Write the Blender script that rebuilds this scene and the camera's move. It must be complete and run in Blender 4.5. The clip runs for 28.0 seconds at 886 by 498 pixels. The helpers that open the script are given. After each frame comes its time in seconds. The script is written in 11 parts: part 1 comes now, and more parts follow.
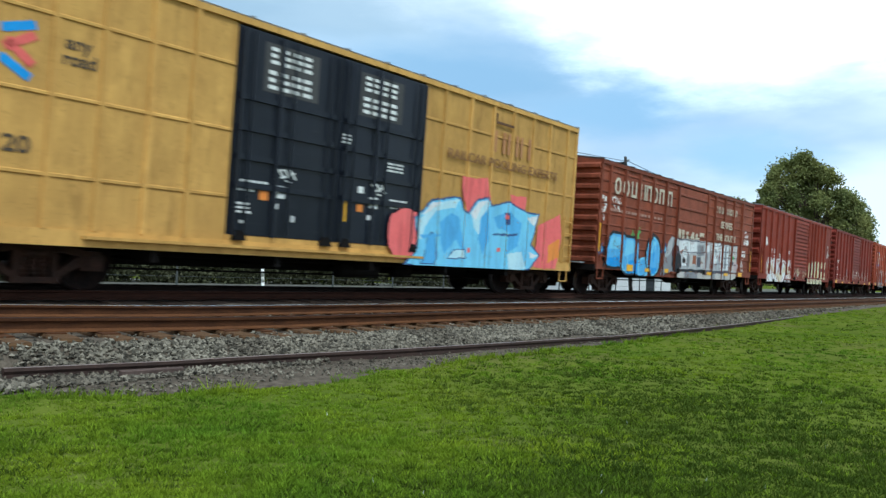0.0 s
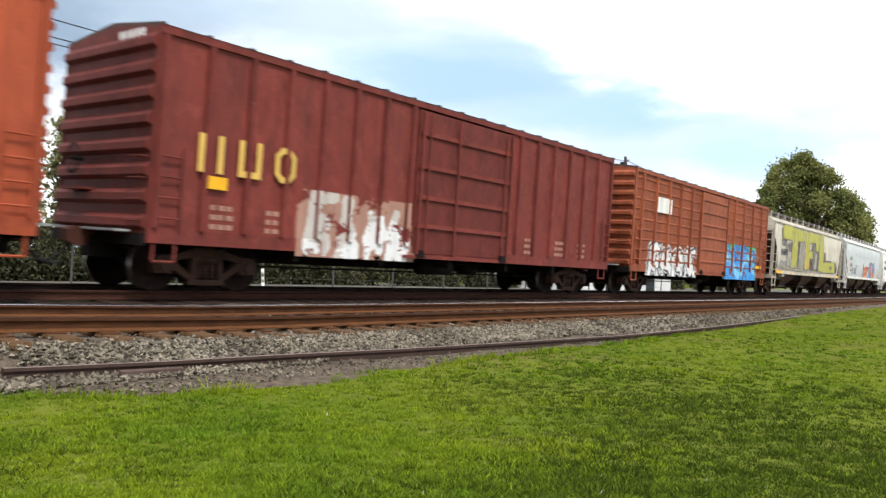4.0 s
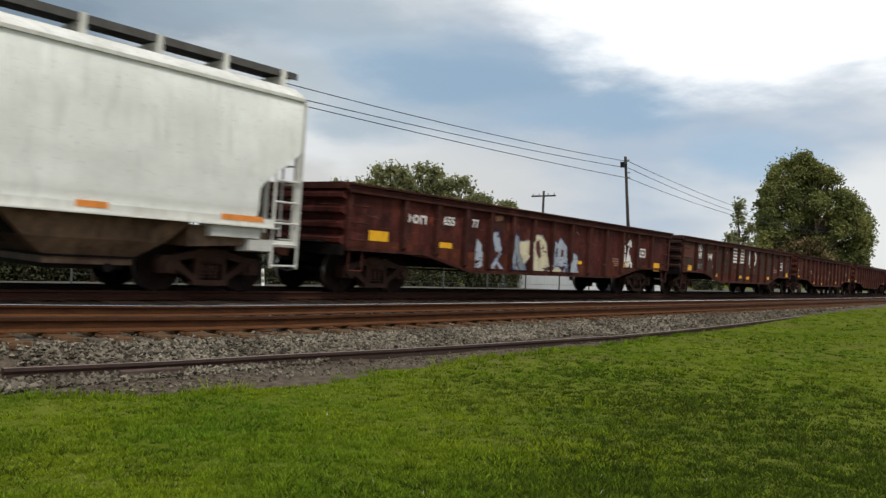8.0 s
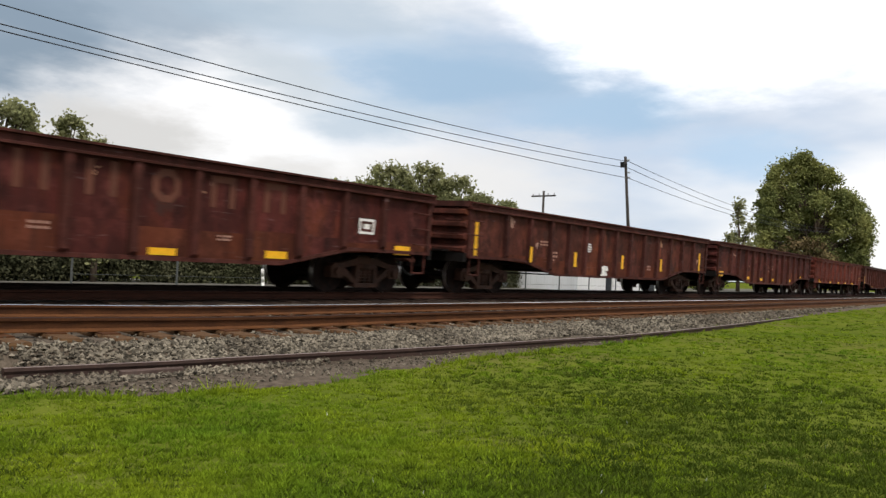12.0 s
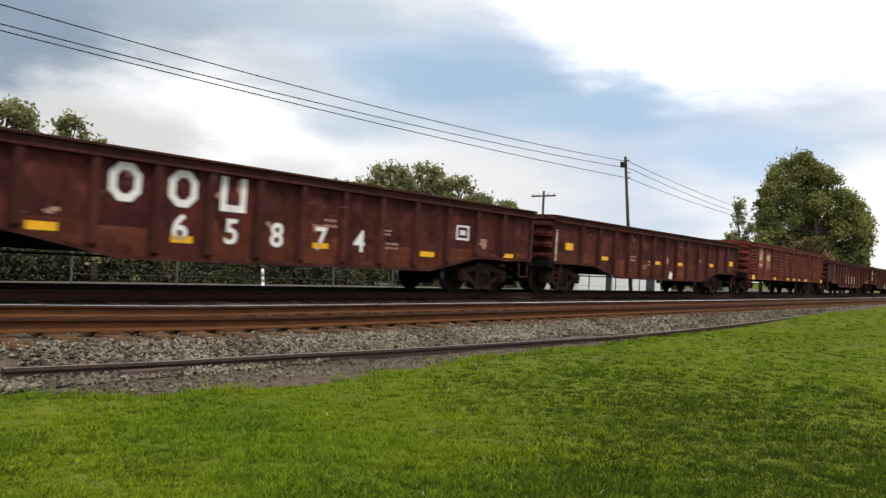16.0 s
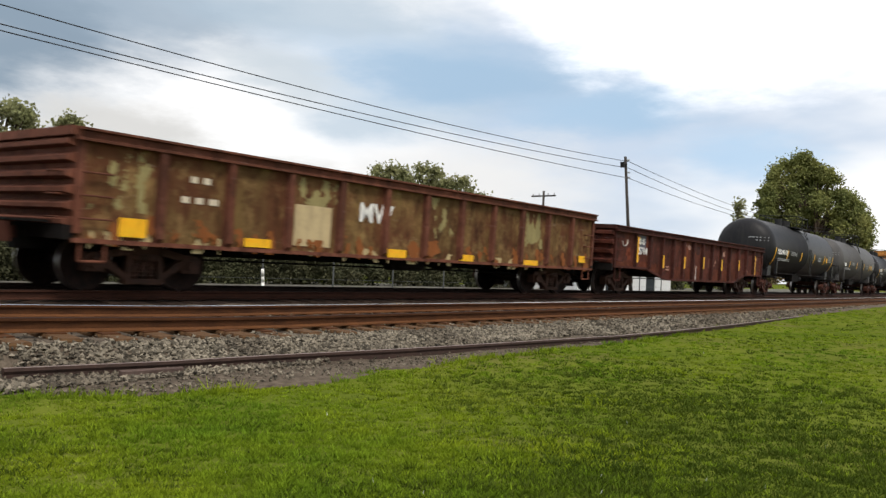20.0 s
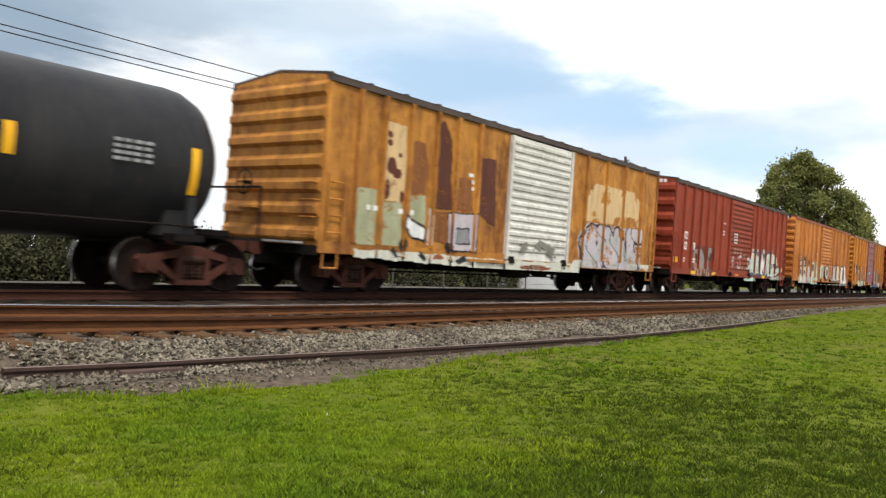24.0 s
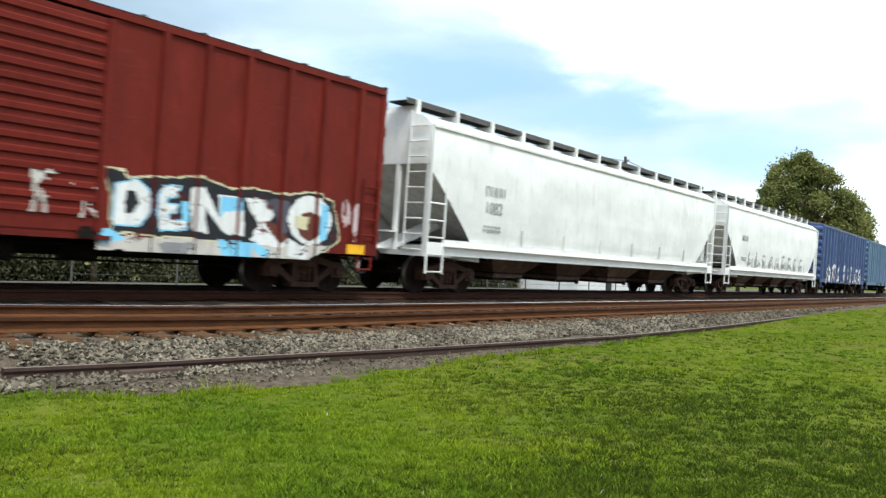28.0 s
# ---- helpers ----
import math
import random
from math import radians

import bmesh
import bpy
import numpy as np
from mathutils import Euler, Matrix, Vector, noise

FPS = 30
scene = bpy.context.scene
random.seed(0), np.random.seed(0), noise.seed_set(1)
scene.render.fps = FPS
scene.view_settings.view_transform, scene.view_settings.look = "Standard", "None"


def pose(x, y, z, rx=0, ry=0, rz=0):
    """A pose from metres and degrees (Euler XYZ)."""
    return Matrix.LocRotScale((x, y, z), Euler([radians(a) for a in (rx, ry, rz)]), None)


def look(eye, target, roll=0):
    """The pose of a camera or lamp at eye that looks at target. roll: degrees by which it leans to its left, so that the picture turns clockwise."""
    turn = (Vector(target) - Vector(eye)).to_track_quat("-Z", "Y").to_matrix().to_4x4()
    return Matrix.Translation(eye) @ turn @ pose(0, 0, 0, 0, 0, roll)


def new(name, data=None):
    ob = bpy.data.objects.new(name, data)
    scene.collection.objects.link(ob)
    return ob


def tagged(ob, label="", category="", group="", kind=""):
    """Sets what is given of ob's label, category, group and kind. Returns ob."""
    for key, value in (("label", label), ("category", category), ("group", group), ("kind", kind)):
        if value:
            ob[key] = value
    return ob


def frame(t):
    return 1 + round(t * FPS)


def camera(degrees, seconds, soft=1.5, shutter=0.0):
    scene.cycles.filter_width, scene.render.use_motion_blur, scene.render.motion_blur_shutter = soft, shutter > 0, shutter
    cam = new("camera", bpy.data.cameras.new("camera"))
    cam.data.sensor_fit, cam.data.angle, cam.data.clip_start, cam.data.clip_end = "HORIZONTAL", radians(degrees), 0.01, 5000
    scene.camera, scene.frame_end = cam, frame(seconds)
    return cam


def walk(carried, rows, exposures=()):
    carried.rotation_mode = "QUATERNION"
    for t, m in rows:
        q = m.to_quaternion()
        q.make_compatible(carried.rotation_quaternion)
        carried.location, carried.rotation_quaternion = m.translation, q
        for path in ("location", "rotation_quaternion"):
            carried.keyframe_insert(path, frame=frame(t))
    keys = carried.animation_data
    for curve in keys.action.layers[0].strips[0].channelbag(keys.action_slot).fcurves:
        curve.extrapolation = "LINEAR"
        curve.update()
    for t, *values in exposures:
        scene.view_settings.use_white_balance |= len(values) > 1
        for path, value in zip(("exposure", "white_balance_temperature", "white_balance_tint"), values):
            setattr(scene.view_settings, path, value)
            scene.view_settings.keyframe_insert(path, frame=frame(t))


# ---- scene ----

# camera on a tripod at the grass edge, beside a double track that bends gently away
EYE = Vector((0.0, 0.0, 0.578))
YAW, PITCH, ROLL = 0.881015, 0.025434, 2.5133
AIM = EYE + 50 * Vector((math.sin(YAW) * math.cos(PITCH), math.cos(YAW) * math.cos(PITCH), math.sin(PITCH)))
cam = camera(59.266, 28.0, soft=1.4, shutter=0.15)
walk(cam, [(0.0, look(EYE, AIM, ROLL)), (28.0, look(EYE, AIM, ROLL))],
     exposures=[(0.0, 0.37, 5450, -2), (1.0, 0.5, 5800, 1), (2.0, 0.8, 6300, 9), (3.0, 0.9, 6500, 12), (5.6, 0.60, 6580, 10), (6.0, 0.35, 6600, 10), (7.0, 0.27, 6650, 10), (8.0, -0.03, 6650, 9), (9.0, 0.3, 6750, 11), (17.0, 0.36, 6800, 12), (21.0, 0.42, 6800, 11), (24.0, 0.68, 6800, 11), (24.6, 0.55, 6450, 6), (27.0, 0.58, 6250, 4), (28.0, 0.82, 6250, 4)])

# the train's track: an arc, nearest to the camera at arc length 0
D, K, SPEED, CANT = 13.297, 0.00073967, 21.0786, 1.805
NEAR = 4.199


def on_track(s, w=0.0, z=0.0, cant=CANT):
    """Place at arc length s, w metres towards the camera, z above the rails, on the canted track."""
    th, c = s * K, radians(-cant)
    off, up = w * math.cos(c) - z * math.sin(c), z * math.cos(c) + w * math.sin(c)
    return Vector((math.sin(th) / K + math.sin(th) * off, D + (1 - math.cos(th)) / K - math.cos(th) * off, up))


def car_pose(s):
    th = s * K
    return Matrix.Translation(on_track(s)) @ Matrix.Rotation(th, 4, "Z") @ Matrix.Rotation(radians(CANT), 4, "X")


# ---- light ----
world = bpy.data.worlds.new("world")
scene.world = world
world.use_nodes = True
SUN_EL, SUN_AZ = radians(56), radians(205)


def build_world():
    nt = world.node_tree
    nt.nodes.clear()
    N, Lk = nt.nodes.new, nt.links.new
    out, bg = N("ShaderNodeOutputWorld"), N("ShaderNodeBackground")
    sky = N("ShaderNodeTexSky")
    sky.sky_type, sky.sun_disc = "NISHITA", False
    sky.sun_elevation, sky.sun_rotation = SUN_EL, SUN_AZ
    sky.air_density, sky.dust_density = 1.0, 1.5
    tc = N("ShaderNodeTexCoord")
    mp = N("ShaderNodeMapping")
    mp.inputs["Scale"].default_value = (1.0, 1.0, 3.2)
    Lk(tc.outputs["Generated"], mp.inputs["Vector"])

    def cloud(scale, detail, lo, hi):
        n, r = N("ShaderNodeTexNoise"), N("ShaderNodeMapRange")
        n.inputs["Scale"].default_value, n.inputs["Detail"].default_value = scale, detail
        n.inputs["Roughness"].default_value = 0.55
        r.inputs["From Min"].default_value, r.inputs["From Max"].default_value = lo, hi
        r.interpolation_type = "SMOOTHSTEP"
        Lk(mp.outputs["Vector"], n.inputs["Vector"])
        Lk(n.outputs["Fac"], r.inputs["Value"])
        return r.outputs["Result"]

    def mix(fac, a, b, kind="MIX"):
        m = N("ShaderNodeMix")
        m.data_type, m.blend_type = "RGBA", kind
        for sock, val in ((m.inputs[0], fac), (m.inputs[6], a), (m.inputs[7], b)):
            if hasattr(val, "is_linked"):
                Lk(val, sock)
            else:
                sock.default_value = val if not isinstance(val, tuple) else (*val, 1)
        return m.outputs[2]

    def lobe(az, el, inner, outer, flat=1.0):
        """A soft bank of cloud round one direction; flat above 1 makes it wide and low."""
        m2, dist, r = N("ShaderNodeMapping"), N("ShaderNodeVectorMath"), N("ShaderNodeMapRange")
        v = Vector((math.sin(az) * math.cos(el), math.cos(az) * math.cos(el), math.sin(el)))
        m2.inputs["Scale"].default_value = (1, 1, flat)
        Lk(tc.outputs["Generated"], m2.inputs["Vector"])
        dist.operation = "DISTANCE"
        dist.inputs[1].default_value = (v.x, v.y, v.z * flat)
        Lk(warp(m2.outputs["Vector"]), dist.inputs[0])
        r.interpolation_type = "SMOOTHSTEP"
        r.inputs["From Min"].default_value, r.inputs["From Max"].default_value = outer, inner
        Lk(dist.outputs["Value"], r.inputs["Value"])
        return r.outputs["Result"]

    wn = N("ShaderNodeTexNoise")
    wn.inputs["Scale"].default_value, wn.inputs["Detail"].default_value = 3.4, 9.0
    wn.inputs["Roughness"].default_value = 0.6
    Lk(mp.outputs["Vector"], wn.inputs["Vector"])
    sub = N("ShaderNodeVectorMath")
    sub.operation = "SUBTRACT"
    sub.inputs[1].default_value = (0.5, 0.5, 0.5)
    Lk(wn.outputs["Color"], sub.inputs[0])
    sc = N("ShaderNodeVectorMath")
    sc.operation = "SCALE"
    sc.inputs["Scale"].default_value = 0.35
    Lk(sub.outputs[0], sc.inputs[0])

    def warp(vec):
        a = N("ShaderNodeVectorMath")
        a.operation = "ADD"
        Lk(vec, a.inputs[0])
        Lk(sc.outputs[0], a.inputs[1])
        return a.outputs[0]

    skyk = mix(1.0, sky.outputs["Color"], (0.10, 0.10, 0.10), "MULTIPLY")
    overcast = mix(cloud(1.6, 5, 0.35, 0.62), (0.50, 0.60, 0.74), (0.93, 0.95, 0.97))
    col = mix(0.88, skyk, overcast)
    for az, el, inner, outer, flat, tone, amount in CLOUDS:
        m = N("ShaderNodeMath")
        m.operation = "MULTIPLY"
        m.inputs[1].default_value = amount
        Lk(lobe(radians(az), radians(el), inner, outer, flat), m.inputs[0])
        col = mix(m.outputs[0], col, tone)
    Lk(col, bg.inputs["Color"])
    bg.inputs["Strength"].default_value = 0.95
    Lk(bg.outputs[0], out.inputs[0])


# banks of cloud: bearing, height, inner and outer radius, flatness, colour, amount
CLOUDS = [
    (52, 6, 0.05, 0.24, 2.4, (0.70, 0.72, 0.735), 0.9),
    (21, 15, 0.06, 0.22, 1.6, (0.19, 0.27, 0.36), 0.95),
    (32, 16.5, 0.05, 0.21, 2.6, (0.29, 0.38, 0.48), 0.9),
    (42, 17.5, 0.05, 0.22, 4.0, (0.36, 0.47, 0.58), 0.8),
    (50, 14.0, 0.05, 0.27, 4.2, (0.31, 0.46, 0.63), 0.95),
    (62, 11.5, 0.03, 0.19, 4.2, (0.30, 0.47, 0.66), 0.9),
    (72, 8.5, 0.02, 0.14, 3.6, (0.40, 0.57, 0.76), 0.85),
    (28, 8.5, 0.06, 0.15, 2.8, (0.55, 0.565, 0.57), 0.9),
    (40, 5.5, 0.05, 0.13, 2.8, (0.64, 0.655, 0.66), 0.85),
    (45, 11.0, 0.03, 0.15, 3.4, (0.41, 0.52, 0.63), 0.8),
    (38, 13.0, 0.03, 0.12, 3.2, (0.46, 0.54, 0.61), 0.75),
    (73, 22, 0.14, 0.36, 1.8, (1.7, 1.7, 1.68), 1.0),
    (58, 24, 0.05, 0.24, 2.2, (1.1, 1.1, 1.1), 0.7),
    (60, 11.3, 0.03, 0.17, 3.8, (0.37, 0.52, 0.69), 0.7),
]
build_world()
sun = new("sun", bpy.data.lights.new("sun", "SUN"))
sun.data.energy, sun.data.angle, sun.data.color = 2.0, radians(14), (1.0, 0.96, 0.90)
sun.matrix_world = look(Vector((math.sin(SUN_AZ) * math.cos(SUN_EL), math.cos(SUN_AZ) * math.cos(SUN_EL), math.sin(SUN_EL))) * 50, (0, 0, 0))


# ---- materials ----
def grit(name, base, other, scale=3.0, amount=0.5, rough=0.8, metal=0.0, stretch=(1, 1, 1), bump=0.15, fine=40.0, third=None, third_at=0.62, spec=0.15, vary=0.0, thin=0.0, soft=0.06):
    """A surface of two tones at two scales, with fine relief; third: a stain colour in patches."""
    mt = bpy.data.materials.new(name)
    mt.use_nodes = True
    nt = mt.node_tree
    N, Lk = nt.nodes.new, nt.links.new
    b = nt.nodes["Principled BSDF"]
    tc, mp = N("ShaderNodeTexCoord"), N("ShaderNodeMapping")
    mp.inputs["Scale"].default_value = stretch
    Lk(tc.outputs["Object"], mp.inputs["Vector"])
    n1, n2 = N("ShaderNodeTexNoise"), N("ShaderNodeTexNoise")
    n1.inputs["Scale"].default_value, n1.inputs["Detail"].default_value = scale, 6
    n2.inputs["Scale"].default_value, n2.inputs["Detail"].default_value = fine, 3
    Lk(mp.outputs[0], n1.inputs["Vector"])
    Lk(tc.outputs["Object"], n2.inputs["Vector"])
    r = N("ShaderNodeMapRange")
    r.inputs["From Min"].default_value, r.inputs["From Max"].default_value = 0.35, 0.68
    r.inputs["To Max"].default_value = amount
    Lk(n1.outputs["Fac"], r.inputs["Value"])
    m1 = N("ShaderNodeMix")
    m1.data_type = "RGBA"
    m1.inputs[6].default_value, m1.inputs[7].default_value = (*base, 1), (*other, 1)
    Lk(r.outputs[0], m1.inputs[0])
    col = m1.outputs[2]
    if third:
        n3, r3, m3 = N("ShaderNodeTexNoise"), N("ShaderNodeMapRange"), N("ShaderNodeMix")
        n3.inputs["Scale"].default_value, n3.inputs["Detail"].default_value = scale * 0.45, 9
        n3.inputs["Roughness"].default_value = 0.7
        Lk(mp.outputs[0], n3.inputs["Vector"])
        r3.inputs["From Min"].default_value, r3.inputs["From Max"].default_value = third_at, third_at + soft
        Lk(n3.outputs["Fac"], r3.inputs["Value"])
        m3.data_type = "RGBA"
        m3.inputs[7].default_value = (*third, 1)
        Lk(r3.outputs[0], m3.inputs[0])
        Lk(col, m3.inputs[6])
        col = m3.outputs[2]
    m2 = N("ShaderNodeMix")
    m2.data_type, m2.blend_type = "RGBA", "OVERLAY"
    m2.inputs[0].default_value = 0.35
    Lk(col, m2.inputs[6])
    Lk(n2.outputs["Fac"], m2.inputs[7])
    out = m2.outputs[2]
    if vary:
        geo, rr, hs = N("ShaderNodeNewGeometry"), N("ShaderNodeMapRange"), N("ShaderNodeHueSaturation")
        rr.inputs["To Min"].default_value, rr.inputs["To Max"].default_value = 1 - vary, 1 + vary
        Lk(geo.outputs["Random Per Island"], rr.inputs["Value"])
        Lk(rr.outputs[0], hs.inputs["Value"])
        Lk(out, hs.inputs["Color"])
        out = hs.outputs[0]
    Lk(out, b.inputs["Base Color"])
    if thin:
        tr, ms = N("ShaderNodeBsdfTranslucent"), N("ShaderNodeMixShader")
        Lk(out, tr.inputs["Color"])
        ms.inputs[0].default_value = thin
        Lk(b.outputs[0], ms.inputs[1])
        Lk(tr.outputs[0], ms.inputs[2])
        Lk(ms.outputs[0], nt.nodes["Material Output"].inputs["Surface"])
    b.inputs["Roughness"].default_value, b.inputs["Metallic"].default_value = rough, metal
    b.inputs["Specular IOR Level"].default_value = spec
    if bump:
        bp = N("ShaderNodeBump")
        bp.inputs["Strength"].default_value, bp.inputs["Distance"].default_value = bump, 0.02
        Lk(n2.outputs["Fac"], bp.inputs["Height"])
        Lk(bp.outputs[0], b.inputs["Normal"])
    return mt


def paint(name, base, rust=(0.10, 0.035, 0.02), amount=0.45, third=None, third_at=0.62, rough=0.55, mottle=0.25, gloss=0.12):
    """Weathered car paint: broad fading, streaks that run down the side, fine scuffs and specks of bare rust."""
    mt = bpy.data.materials.new(name)
    mt.use_nodes = True
    nt = mt.node_tree
    N, Lk = nt.nodes.new, nt.links.new
    b = nt.nodes["Principled BSDF"]
    tc, oi, ad = N("ShaderNodeTexCoord"), N("ShaderNodeObjectInfo"), N("ShaderNodeVectorMath")
    sh = N("ShaderNodeMath")
    sh.operation = "MULTIPLY"
    sh.inputs[1].default_value = 40.0
    Lk(oi.outputs["Random"], sh.inputs[0])
    Lk(tc.outputs["Object"], ad.inputs[0])
    Lk(sh.outputs[0], ad.inputs[1])

    def field(stretch, detail, lo, hi, top, roughness=0.6):
        mp, n, r = N("ShaderNodeMapping"), N("ShaderNodeTexNoise"), N("ShaderNodeMapRange")
        mp.inputs["Scale"].default_value = stretch
        n.inputs["Scale"].default_value, n.inputs["Detail"].default_value, n.inputs["Roughness"].default_value = 1.0, detail, roughness
        r.inputs["From Min"].default_value, r.inputs["From Max"].default_value, r.inputs["To Max"].default_value = lo, hi, top
        Lk(ad.outputs[0], mp.inputs["Vector"])
        Lk(mp.outputs[0], n.inputs["Vector"])
        Lk(n.outputs["Fac"], r.inputs["Value"])
        return r.outputs[0], n.outputs["Fac"]

    def over(fac, col, top):
        m = N("ShaderNodeMix")
        m.data_type = "RGBA"
        Lk(fac, m.inputs[0])
        if hasattr(col, "is_linked"):
            Lk(col, m.inputs[6])
        else:
            m.inputs[6].default_value = (*col, 1)
        m.inputs[7].default_value = (*top, 1)
        return m.outputs[2]

    pale = tuple(c * 1.38 for c in base)
    deep = tuple(c * 0.5 for c in rust)
    col = over(field((0.8, 0.8, 1.1), 5, 0.38, 0.70, 0.55)[0], base, pale)
    col = over(field((1.8, 1.8, 0.6), 7, 0.38, 0.70, amount)[0], col, rust)
    col = over(field((9.0, 9.0, 0.45), 4, 0.50, 0.72, min(0.7, 0.95 * amount))[0], col, rust)
    col = over(field((5.0, 5.0, 0.9), 8, 0.58, 0.66, min(0.4, 0.75 * amount))[0], col, deep)
    if third:
        col = over(field((0.75, 0.75, 0.4), 10, third_at - 0.07, third_at + 0.07, 0.85, 0.72)[0], col, third)
    col = over(field((2.6, 2.6, 2.1), 10, 0.51, 0.66, 0.60 * mottle, 0.75)[0], col, tuple(c * 1.8 + 0.012 for c in base))
    col = over(field((3.5, 3.5, 1.8), 10, 0.50, 0.64, 0.75 * mottle, 0.75)[0], col, deep)
    col = over(field((1.4, 1.4, 13.0), 6, 0.62, 0.70, 0.40 * mottle, 0.7)[0], col, tuple(c * 0.8 + 0.12 for c in pale))
    hs, ov = N("ShaderNodeHueSaturation"), N("ShaderNodeMapRange")
    ov.inputs["To Min"].default_value, ov.inputs["To Max"].default_value = 0.82, 1.16
    Lk(oi.outputs["Random"], ov.inputs["Value"])
    Lk(ov.outputs[0], hs.inputs["Value"])
    Lk(col, hs.inputs["Color"])
    col = hs.outputs[0]
    fac, grain = field((22, 22, 22), 4, 0.63, 0.68, 0.55)
    col = over(fac, col, deep)
    Lk(col, b.inputs["Base Color"])
    rr = N("ShaderNodeMapRange")
    rr.inputs["To Min"].default_value, rr.inputs["To Max"].default_value = rough - 0.12, min(1.0, rough + 0.2)
    Lk(grain, rr.inputs["Value"])
    Lk(rr.outputs[0], b.inputs["Roughness"])
    b.inputs["Specular IOR Level"].default_value = gloss
    bp = N("ShaderNodeBump")
    bp.inputs["Strength"].default_value, bp.inputs["Distance"].default_value = 0.12, 0.02
    Lk(grain, bp.inputs["Height"])
    Lk(bp.outputs[0], b.inputs["Normal"])
    return mt


def flat(name, col, rough=0.6):
    """Plain paint that has faded unevenly: broad fading, runs of dirt down the side and a fine grain."""
    mt = bpy.data.materials.new(name)
    mt.use_nodes = True
    nt = mt.node_tree
    N, Lk = nt.nodes.new, nt.links.new
    b = nt.nodes["Principled BSDF"]
    b.inputs["Roughness"].default_value, b.inputs["Specular IOR Level"].default_value = rough, 0.15
    tc = N("ShaderNodeTexCoord")
    last = None
    for stretch, detail, lo, hi, top, tone in (((1.3, 1.3, 1.0), 6, 0.40, 0.68, 0.55, 1.30), ((6.5, 6.5, 0.8), 5, 0.47, 0.72, 0.60, 0.52), ((19.0, 19.0, 15.0), 5, 0.52, 0.70, 0.45, 0.62)):
        mp, n, r, m = N("ShaderNodeMapping"), N("ShaderNodeTexNoise"), N("ShaderNodeMapRange"), N("ShaderNodeMix")
        mp.inputs["Scale"].default_value = stretch
        n.inputs["Scale"].default_value, n.inputs["Detail"].default_value, n.inputs["Roughness"].default_value = 1.0, detail, 0.65
        r.inputs["From Min"].default_value, r.inputs["From Max"].default_value, r.inputs["To Max"].default_value = lo, hi, top
        m.data_type = "RGBA"
        Lk(tc.outputs["Object"], mp.inputs["Vector"])
        Lk(mp.outputs[0], n.inputs["Vector"])
        Lk(n.outputs["Fac"], r.inputs["Value"])
        Lk(r.outputs[0], m.inputs[0])
        if last:
            Lk(last, m.inputs[6])
        else:
            m.inputs[6].default_value = (*col, 1)
        m.inputs[7].default_value = (*[min(0.85, k * tone + 0.006) for k in col], 1)
        last = m.outputs[2]
    Lk(last, b.inputs["Base Color"])
    return mt


M_STEEL = grit("truck_iron", (0.032, 0.019, 0.014), (0.075, 0.032, 0.020), 5, 0.7, 0.75)
M_RUSTTRUCK = grit("rusty_iron", (0.075, 0.027, 0.018), (0.05, 0.02, 0.014), 5, 0.7, 0.8)
M_WHEEL = grit("wheel_iron", (0.012, 0.009, 0.008), (0.030, 0.016, 0.012), 7, 0.6, 0.8, spec=0.05)
M_TREAD = grit("polished_tread", (0.45, 0.43, 0.41), (0.25, 0.22, 0.2), 6, 0.5, 0.35, 0.9)
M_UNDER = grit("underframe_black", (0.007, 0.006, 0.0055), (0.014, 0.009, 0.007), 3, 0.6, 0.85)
M_RAIL = grit("rail_rust", (0.082, 0.032, 0.012), (0.038, 0.015, 0.007), 6, 0.8, 0.85, 0, (0.6, 3, 3))
M_RAILFOOT = grit("rail_foot_rust", (0.125, 0.050, 0.018), (0.07, 0.029, 0.012), 5, 0.8, 0.9, 0, (0.8, 3, 3))
M_RAILRED = grit("rail_dark_red_rust", (0.050, 0.019, 0.011), (0.026, 0.011, 0.007), 6, 0.8, 0.85, 0, (0.6, 3, 3))
# far rail of the train's track: the train's shade is in this colour
M_RAILBLACK = grit("rail_shaded_black", (0.016, 0.010, 0.008), (0.030, 0.016, 0.011), 6, 0.8, 0.7, 0, (0.6, 3, 3))
M_RAILDULL = grit("rail_dark_top", (0.020, 0.010, 0.007), (0.045, 0.018, 0.010), 6, 0.6, 0.8, bump=0.05)
M_RAILTOP = grit("rail_polished", (0.62, 0.62, 0.63), (0.5, 0.49, 0.48), 5, 0.4, 0.22, 1.0, bump=0.02)
M_OLDRAIL = grit("old_rail_rust", (0.055, 0.033, 0.026), (0.03, 0.02, 0.017), 6, 0.7, 0.8)
M_OLDTOP = grit("old_rail_top", (0.23, 0.18, 0.16), (0.14, 0.10, 0.09), 6, 0.7, 0.55)
M_TIE = grit("tie_wood", (0.13, 0.070, 0.032), (0.05, 0.026, 0.014), 5, 0.8, 0.9, 0, (0.4, 4, 4), 0.4)
# ballast and ties beneath the train, with its shade painted into their colours
M_SHADEBED = grit("shaded_ballast", (0.018, 0.012, 0.009), (0.036, 0.022, 0.015), 9, 0.9, 0.95, 0, (1, 1, 1), 0.9, 28)
M_TIEDARK = grit("shaded_tie_wood", (0.022, 0.015, 0.011), (0.045, 0.026, 0.018), 5, 0.8, 0.9, 0, (0.4, 4, 4), 0.4)
M_BALLAST = grit("ballast", (0.125, 0.098, 0.072), (0.05, 0.038, 0.028), 9, 0.9, 0.95, 0, (1, 1, 1), 0.9, 28)
M_STONE = grit("ballast_stone", (0.180, 0.156, 0.118), (0.085, 0.070, 0.052), 1.1, 0.9, 0.95, bump=0.2, vary=0.75)
